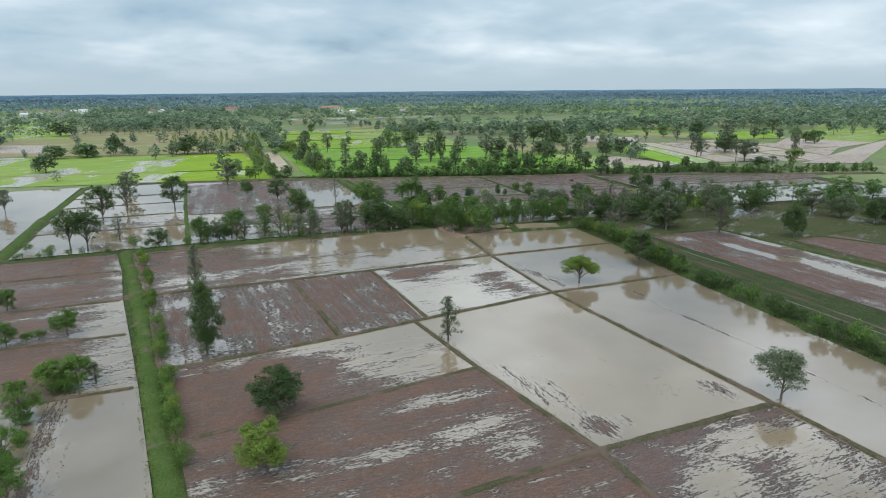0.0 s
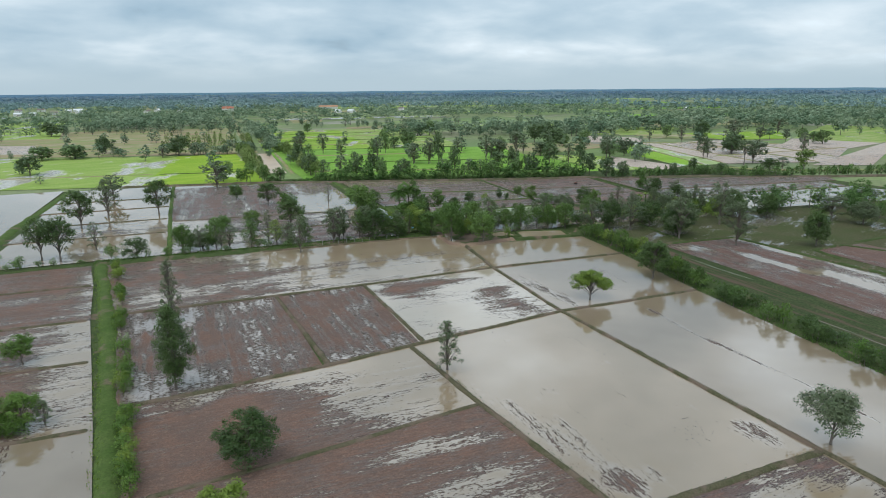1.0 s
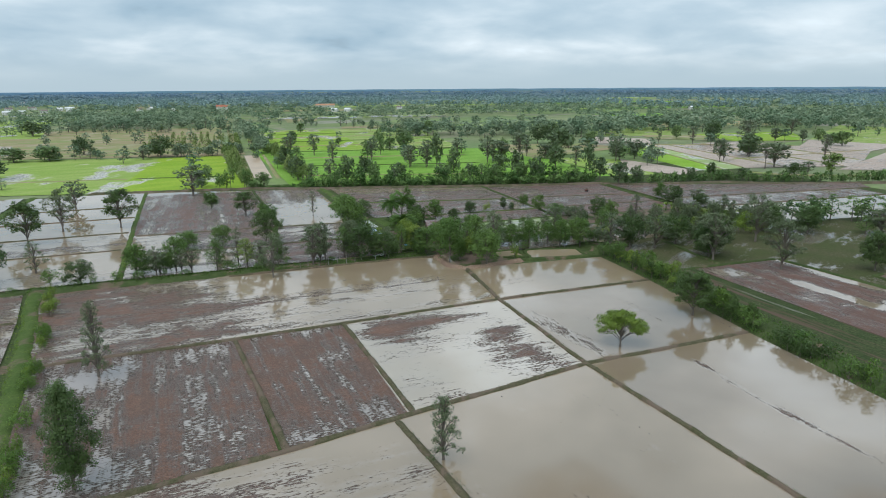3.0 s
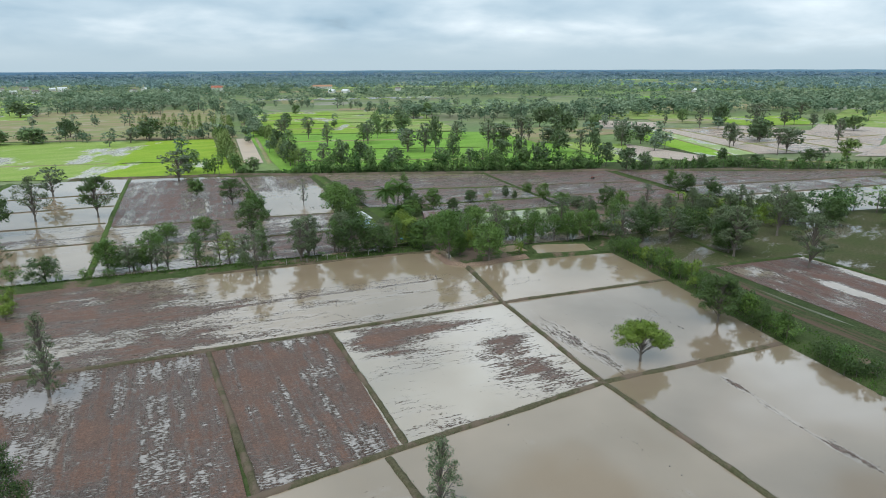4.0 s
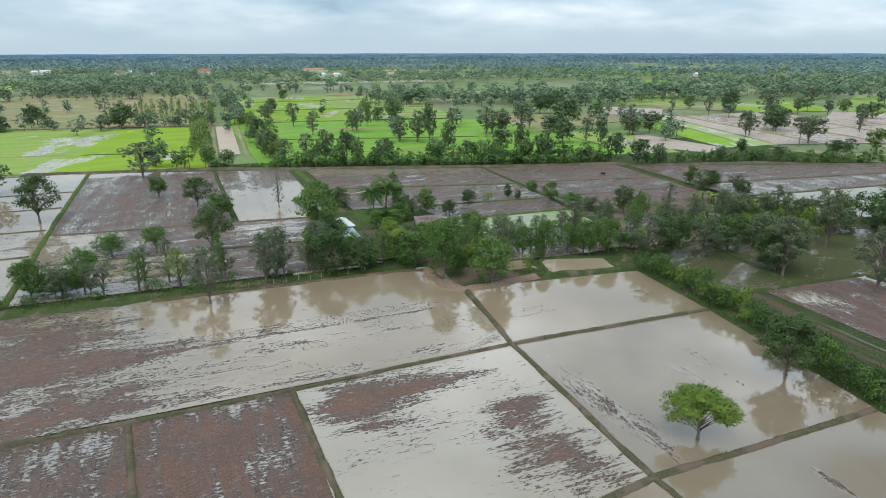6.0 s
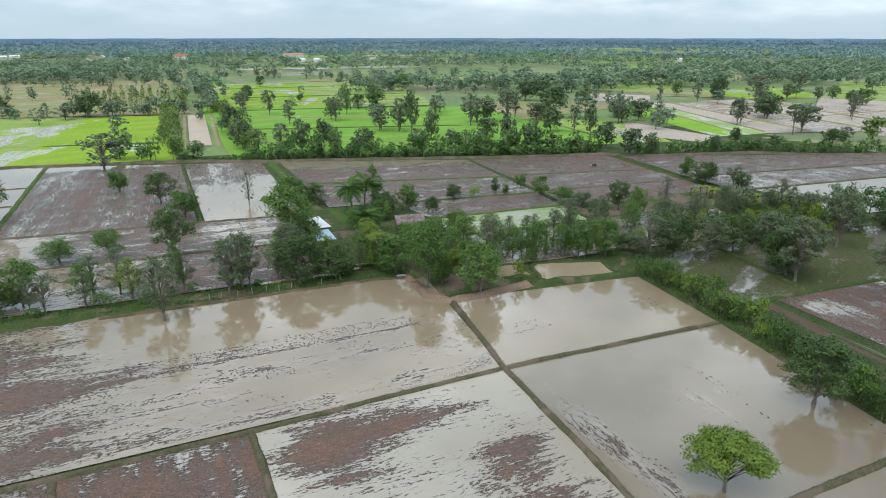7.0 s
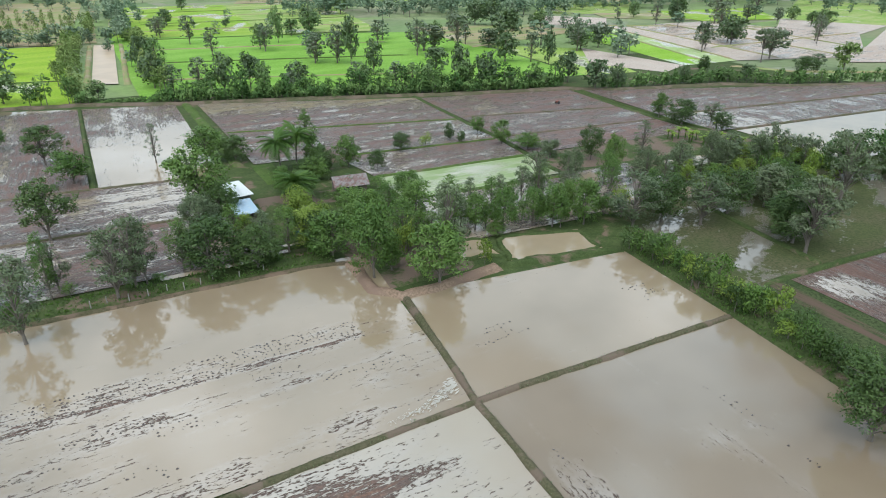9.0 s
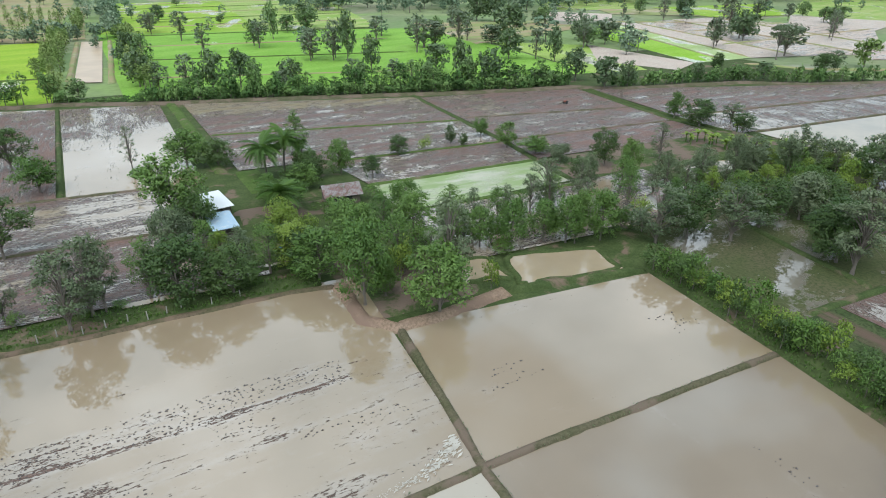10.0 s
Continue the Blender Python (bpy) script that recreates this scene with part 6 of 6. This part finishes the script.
def house(x, y, turn, w, d, h, roof_mat, wall_mat, label, z=0.0, name="house", windows=2):
    """A gabled house with door and windows."""
    thing = tagged(new(name), label, "house")
    rise, eave = d * 0.28, 0.45
    bm = bmesh.new()
    box(bm, -w / 2, -d / 2, -0.2, w / 2, d / 2, h)
    for sx in (-1, 1):
        a, b, c = (bm.verts.new((sx * w / 2 - sx * 0.003, yy, zz)) for yy, zz in ((-d / 2, h), (d / 2, h), (0, h + rise - 0.05)))
        bm.faces.new((a, b, c))
    part("wall", bm, wall_mat, thing)
    slope = math.hypot(d / 2 + eave, rise * (1 + 2 * eave / d))
    for sy in (-1, 1):
        v, f = corrugated(w + 2 * eave, slope, 0.0, max(0.25, w / 26))
        r = part("roof_slope", mesh_of("roof_slope", v, f, roof_mat), None, thing)
        ang = math.atan2(rise, d / 2)
        r.matrix_basis = Matrix.Translation((0, sy * (d / 4 + eave / 2), h + rise / 2 - eave * math.tan(ang) / 2 + 0.04)) @ Matrix.Rotation(-sy * ang, 4, "X")
    block("door", (-0.45, -d / 2 - 0.05, 0, 0.45, -d / 2 - 0.003, min(2.0, h - 0.2)), mat_wood, thing)
    for k in range(windows):
        cx = (k + 0.5) / windows * (w - 1.5) - (w - 1.5) / 2
        if abs(cx) < 0.9:
            cx += 1.4
        block("window", (cx - 0.45, -d / 2 - 0.04, 0.95, cx + 0.45, -d / 2 - 0.003, min(1.9, h - 0.25)), mat_dark, thing)
    thing.matrix_basis = pose(x, y, z, 0, 0, turn)
    return thing


shed(58.2, 192.9, 4, 3.2, 4.6, 2.3, mat_blue_sheet, mat_wood, "open farm shed with a bluish ribbed metal roof")
shed(58.7, 200.6, 10, 3.1, 5.6, 2.7, mat_white_sheet, mat_plaster, "farm shed with a white metal roof and pale walls", 0.9)
house(77.8, 198.2, -6, 5.4, 4.0, 1.9, mat_rust_sheet, mat_wood, "low timber house under a rusty corrugated roof", name="farmhouse")
house(121.6, 172.6, 8, 2.9, 2.2, 1.9, mat_rust_sheet, mat_plaster, "small white-walled field hut among trees", name="field_hut", windows=1)
for k, (hx, hy, hw) in enumerate(HOUSES):
    if hw == 46:
        house(hx, hy, -14, 36, 10, 4.2, mat_tile_orange, mat_plaster, "long distant building with an orange tiled roof", -0.3, windows=9)
    elif hx == 68:
        house(hx, hy, -6, hw, 12, 7, mat_tile_red, mat_plaster, "distant hall with a steep red roof", -0.3, windows=4)
    else:
        house(hx, hy, -20 + 9 * k, hw * 0.7, 7, 3.6, mat_white_sheet if k % 3 else mat_rust_sheet, mat_plaster, "distant village house with a pale metal roof", -0.3, windows=3)

# ---- small things ----
def stake(x, y, h, lean, mat=mat_post, name="fence_post", label="short pale wooden fence post"):
    bm = bmesh.new()
    bmesh.ops.create_cone(bm, segments=7, radius1=0.075, radius2=0.06, depth=h + 0.2, cap_ends=True, matrix=Matrix.Translation((0, 0, h / 2 - 0.1)))
    me = bpy.data.meshes.new(name)
    bm.to_mesh(me)
    bm.free()
    me.materials.append(mat)
    ob = tagged(new(name, me), label, "post", "fence posts")
    ob.matrix_basis = pose(x, y, 0, lean, lean * 0.6, 0)
    return ob


for k, x in enumerate((35.8, 37.6, 40.0, 42.2, 44.4, 46.4, 48.4, 50.0, 53.2, 56.5)):
    stake(x, 173.4 + 0.25 * math.sin(k * 2.1), 1.15, 4 * math.sin(k * 3.3))
for k in range(13):
    stake(176.9 - 0.3 * k, 221 - 1.75 * k, 1.2, 4 * math.sin(k * 2.3))
for k in range(10):
    stake(127.6 - 0.62 * k, 236 - 3.4 * k, 1.15, 4 * math.sin(k * 1.9))
stake(172.1, 236.5, 2.5, 1.5, mat_wood, "gate_post", "tall weathered wooden post beside a bund")
stake(122.2, 165.3, 4.2, 5, mat_post, "dead_trunk", "pale bare tree stump in wet pasture")

bund(((67.9, 171.3), (67.3, 162), (70.2, 159), (75.2, 158.9), (85.4, 160.4)), 1.5, 0.55, mat_clay, "bare red clay bank beside trees", name="clay_bank", category="bank")
bund(((85.4, 160.4), (92.3, 159.5), (100.2, 157.8), (104.2, 156.2)), 1.2, 0.4, mat_levee, "grassy bank beside a small pond", name="pond_bank", category="bank")


def tiller(x, y, turn):
    """A walking tractor, standing in for an unidentified low brown shape."""
    thing = tagged(new("power_tiller"), "small worn power tiller in place of an unclear brown shape", "tiller")
    block("engine", (-0.5, -0.25, 0.45, 0.45, 0.25, 0.95), mat_machine, thing, 0.06)
    for sy in (-1, 1):
        bm = bmesh.new()
        bmesh.ops.create_cone(bm, segments=18, radius1=0.42, radius2=0.42, depth=0.16, cap_ends=True, matrix=Matrix.Translation((0.1, sy * 0.45, 0.40)) @ Matrix.Rotation(radians(90), 4, "X"))
        part("wheel", bm, mat_dark, thing)
        verts, faces = [], []
        tube(verts, faces, [Vector((-0.45, sy * 0.15, 0.8)), Vector((-1.2, sy * 0.28, 0.98)), Vector((-1.9, sy * 0.34, 1.02))], [0.035, 0.03, 0.03], 6)
        part("handlebar", mesh_of("handlebar", verts, faces, mat_dark), None, thing)
    thing.matrix_basis = pose(x, y, 0.05, 0, 0, turn)


tiller(154.4, 238.6, 15)

# water jar and tarpaulin in the farmyard
tarp = sheet("tarpaulin", ((63.8, 183.2), (65.8, 183), (65.9, 184.6), (64, 184.8)), mat_blue, 0.25, z=0.45, label="crumpled blue plastic sheet beside a pond", category="tarpaulin", kind="thing")
for v in tarp.data.vertices:
    v.co.z += 0.22 * noise.noise(v.co * 1.6) - 0.25


# banana plants
def banana_leaf(length, seed):
    g = random.Random(seed)
    verts, faces = [], []
    n = 8
    for k in range(n + 1):
        t = k / n
        half = 0.28 * math.sin(math.pi * min(1, 0.08 + t * 0.95)) + 0.015
        p = Vector((length * t * 0.8, 0, length * (0.75 * t - 0.85 * t * t)))
        for s, dz in ((-1, 0.05), (0, 0), (1, 0.05)):
            verts.append((p.x, s * half * g.uniform(0.9, 1.1), p.z + dz))
    for k in range(n):
        for j in range(2):
            a = 3 * k + j
            faces.append((a, a + 1, a + 4, a + 3))
    return mesh_of("leaf", verts, faces, LEAF["light"])


leaves = [banana_leaf(2.0, k) for k in range(3)]
first = tagged(new("banana_plant"), "banana plant with broad pale green leaves", "banana plant", "banana row")
verts, faces = [], []
tube(verts, faces, [Vector((0, 0, -0.1)), Vector((0.03, 0, 0.8)), Vector((0, 0.05, 1.6))], [0.16, 0.13, 0.08], 8)
part("stem", mesh_of("stem", verts, faces, LEAF["mid"], True), None, first)
for k in range(9):
    ob = part("leaf", leaves[k % 3], None, first)
    ob.matrix_basis = Matrix.Translation((0, 0, 1.5)) @ Matrix.Rotation(k * 2.4, 4, "Z") @ Matrix.Rotation(radians(-38 + 7 * (k % 5)), 4, "Y")
first.matrix_basis = pose(171, 198, 0)
for x, y in along(((154, 198), (161, 187), (168.3, 176.7)), 0.8):
    copy_thing(first, pose(x + rng.uniform(-3, 3), y + rng.uniform(-1.2, 1.2), 0, 0, 0, rng.uniform(0, 360)) @ Matrix.Scale(rng.uniform(0.7, 1.15), 4))


# grass tufts
def tufts(name, spots, size, material, label):
    g = np.random.default_rng(len(spots))
    p = np.array(spots).repeat(3, 0)
    n = len(p)
    a = g.uniform(0, 6.28, n)
    s = size * g.uniform(0.5, 1.3, n)
    d = np.column_stack([np.cos(a), np.sin(a), 0 * a])
    tip = np.column_stack([g.normal(size=n) * 0.35, g.normal(size=n) * 0.35, np.ones(n)]) * s[:, None]
    q = np.stack([p - d * s[:, None] * 0.28, p + d * s[:, None] * 0.28, p + d * s[:, None] * 0.2 + tip, p - d * s[:, None] * 0.2 + tip * 0.9], 1)
    return tagged(new(name, quads_mesh(name, q, material)), label, "grass", kind="stuff")


def edge_spots(points, half, z, number):
    g = random.Random(number)
    spots = []
    total = sum(math.dist(a, b) for a, b in zip(points, points[1:]))
    for a, b in zip(points, points[1:]):
        share = math.dist(a, b)
        nx, ny = (b[1] - a[1]) / share, -(b[0] - a[0]) / share
        for _ in range(int(number * share / total)):
            t, o = g.random(), half * g.uniform(-1, 1)
            spots.append((a[0] + (b[0] - a[0]) * t + nx * o, a[1] + (b[1] - a[1]) * t + ny * o, z))
    return spots


tufts("path_grass", edge_spots(((0, 20), (-3.2, 61.2), (-7, 98), (-10.8, 134.6), (-15.9, 171.2)), 2.0, 0.14, 2200), 0.16, LEAF["light"], "grass tufts along the green path")
tufts("levee_grass", edge_spots(((94, 30), (98.7, 74.6), (102.3, 105.9), (106.3, 139.7), (108.1, 156.6)), 3.8, 0.3, 3500), 0.24, LEAF["mid"], "rough grass on the levee")
tufts("bank_grass", edge_spots(((-18, 176.8), (66.3, 174.4)), 1.8, 0.2, 2500), 0.25, LEAF["mid"], "rough grass under the tree row")
bund_grass = []
for line, number in ((((-8.8, 135), (37.2, 135.5), (67.8, 137.0), (102.8, 136.5)), 900), (((-4.9, 95.6), (22.4, 98.5), (37.2, 101.1), (66.8, 105.8), (98.8, 106.3)), 900),
                     (((0, 48.6), (42.4, 53.7), (69.7, 54.7)), 600), (((37.2, 135.5), (38.6, 101.5)), 300), (((36, 100.7), (42.4, 53.7)), 400), (((70.4, 158.9), (67.8, 137.0), (66.8, 105.8), (69.6, 54.7)), 900)):
    bund_grass += edge_spots(line, 0.45, 0.16, number)
tufts("bund_grass", bund_grass, 0.10, LEAF["grey"], "short grass tufts on the paddy bunds")

# wooded ground towards the horizon, haze mixed into its colour
m = Nodes("far_woodland_floor_haze")
sheet("far_ground", ((-4200, 1950), (-900, 1950), (-900, 4900), (-4200, 4900)), m.set(base_color=m.mix(m.noise(m.pos, 0.006, 5.0, 0.6), (0.098, 0.152, 0.170), (0.120, 0.180, 0.200)), roughness=1.0), 400, z=-0.3, label="wooded plain with a painted haze tint", category="ground")
sheet("far_ground", ((-900, 1950), (1500, 1700), (3200, 3600), (-900, 4900)), m.mat, 400, z=-0.3, label="wooded plain with a painted haze tint", category="ground")
sheet("far_ground", ((1500, 1700), (2600, 500), (4900, 900), (3200, 3600)), m.mat, 400, z=-0.3, label="wooded plain with a painted haze tint", category="ground")

# far rim of the plain, its blue haze put into the base colour
def rim():
    verts, faces = [], []
    n = 160
    for k in range(n + 1):
        a = radians(23 - 62 + 124 * k / n)
        p = Vector((math.sin(a), math.cos(a), 0)) * 4780
        verts += [(p.x, p.y, -5), (p.x, p.y, 15 + 2.5 * noise.noise(Vector((k * 0.35, 0, 0))) + 1.5 * noise.noise(Vector((k * 1.7, 4, 0))))]
    for k in range(n):
        faces.append((2 * k, 2 * k + 2, 2 * k + 3, 2 * k + 1))
    m = Nodes("distant_forest_haze_blue")
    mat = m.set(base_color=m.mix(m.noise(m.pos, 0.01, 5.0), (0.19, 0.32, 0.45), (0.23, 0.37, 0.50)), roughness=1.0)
    tagged(new("backdrop", mesh_of("backdrop", verts, faces, mat)), "line of distant forest on the horizon, painted haze blue", "backdrop", kind="structure")


rim()


# froth driven into a corner of the water
g = np.random.default_rng(3)
froth = []
for k in range(260):
    t = g.random() ** 1.3
    x, y = 67.3 - 8.5 * t, 138.1 + 2.6 * (1 - t) ** 3 + 0.25 * g.normal() * (1.6 - t) - 0.1 * t
    r, a = g.uniform(0.05, 0.22) * (1.15 - t), g.uniform(-0.5, 0.9)
    d, e = np.array([math.cos(a), math.sin(a), 0]) * r * 1.9, np.array([-math.sin(a), math.cos(a), 0]) * r * 0.5
    c = np.array([x, y, 0.055 + 0.0004 * k])
    froth.append([c - d, c - e, c + d, c + e])
tagged(new("froth", quads_mesh("froth", np.array(froth), mat_froth)), "pale froth floating beside a bund", "froth", kind="stuff")


# wet clods that stand out of the shallow water in plough rows
mat_clod = metal_sheet("wet_mud_clods", (0.085, 0.062, 0.050), (0.13, 0.09, 0.07), 0.38)


def clods(spots, label):
    g = random.Random(len(spots))
    verts, faces = [], []
    for x, y in spots:
        r, n = g.uniform(0.05, 0.145), len(verts)
        turn = g.uniform(0, 6.28)
        for k in range(5):
            a = turn + k * 1.257
            q = r * g.uniform(0.7, 1.35)
            verts.append((x + 1.3 * q * math.cos(a), y + q * math.sin(a), -0.02))
        verts.append((x + g.uniform(-0.3, 0.3) * r, y + g.uniform(-0.3, 0.3) * r, 0.05 + r * g.uniform(0.3, 0.7)))
        faces += [(n + k, n + (k + 1) % 5, n + 5) for k in range(5)]
    return tagged(new("mud_clods", mesh_of("mud_clods", verts, faces, mat_clod)), label, "clods", kind="stuff")


def rows(x0, y0, x1, y1, along_x, gap, step, share, scale, seed):
    """Places in broken plough rows within a stretch of field."""
    g = random.Random(seed)
    out = []
    n = int(((y1 - y0) if along_x else (x1 - x0)) / gap)
    length = (x1 - x0) if along_x else (y1 - y0)
    for k in range(n):
        for j in range(int(length / step)):
            u, v = step * j + g.uniform(-0.5, 0.5) * step, gap * (k + 0.5) + g.gauss(0, 0.13)
            x, y = (x0 + u, y0 + v + 0.03 * u) if along_x else (x0 + v, y0 + u)
            f = noise.noise(Vector((u * 0.09, v * 0.45, seed))) + 0.6 * noise.noise(Vector((u * 0.03, v * 0.16, seed + 9.0)))
            if f > scale and g.random() < share:
                out.append((x, y))
    return out


clods(rows(20, 151.2, 63, 156.0, True, 0.55, 0.42, 0.75, -0.25, 7), "dark clods in plough rows above brown water")
clods(rows(2, 137.6, 66, 150.5, True, 0.62, 0.42, 0.62, 0.26, 1), "dark clods in plough rows above brown water")
clods(rows(-18.5, 58, -14, 82, False, 0.75, 0.5, 0.6, 0.0, 2), "dark clods in plough rows above brown water")
clods(rows(43, 58, 66, 102, False, 0.8, 0.5, 0.5, 0.42, 3), "scattered dark clods in a flooded paddy")
clods(rows(70, 108, 98, 134, False, 0.8, 0.5, 0.5, 0.52, 4), "scattered dark clods in a flooded paddy")
clods(rows(71, 139, 101, 155, True, 0.8, 0.5, 0.5, 0.40, 5), "scattered dark clods in a flooded paddy")
clods(rows(81.5, 50, 82.5, 102, False, 0.5, 0.4, 0.75, -0.15, 6), "line of dark clods across a flooded paddy")
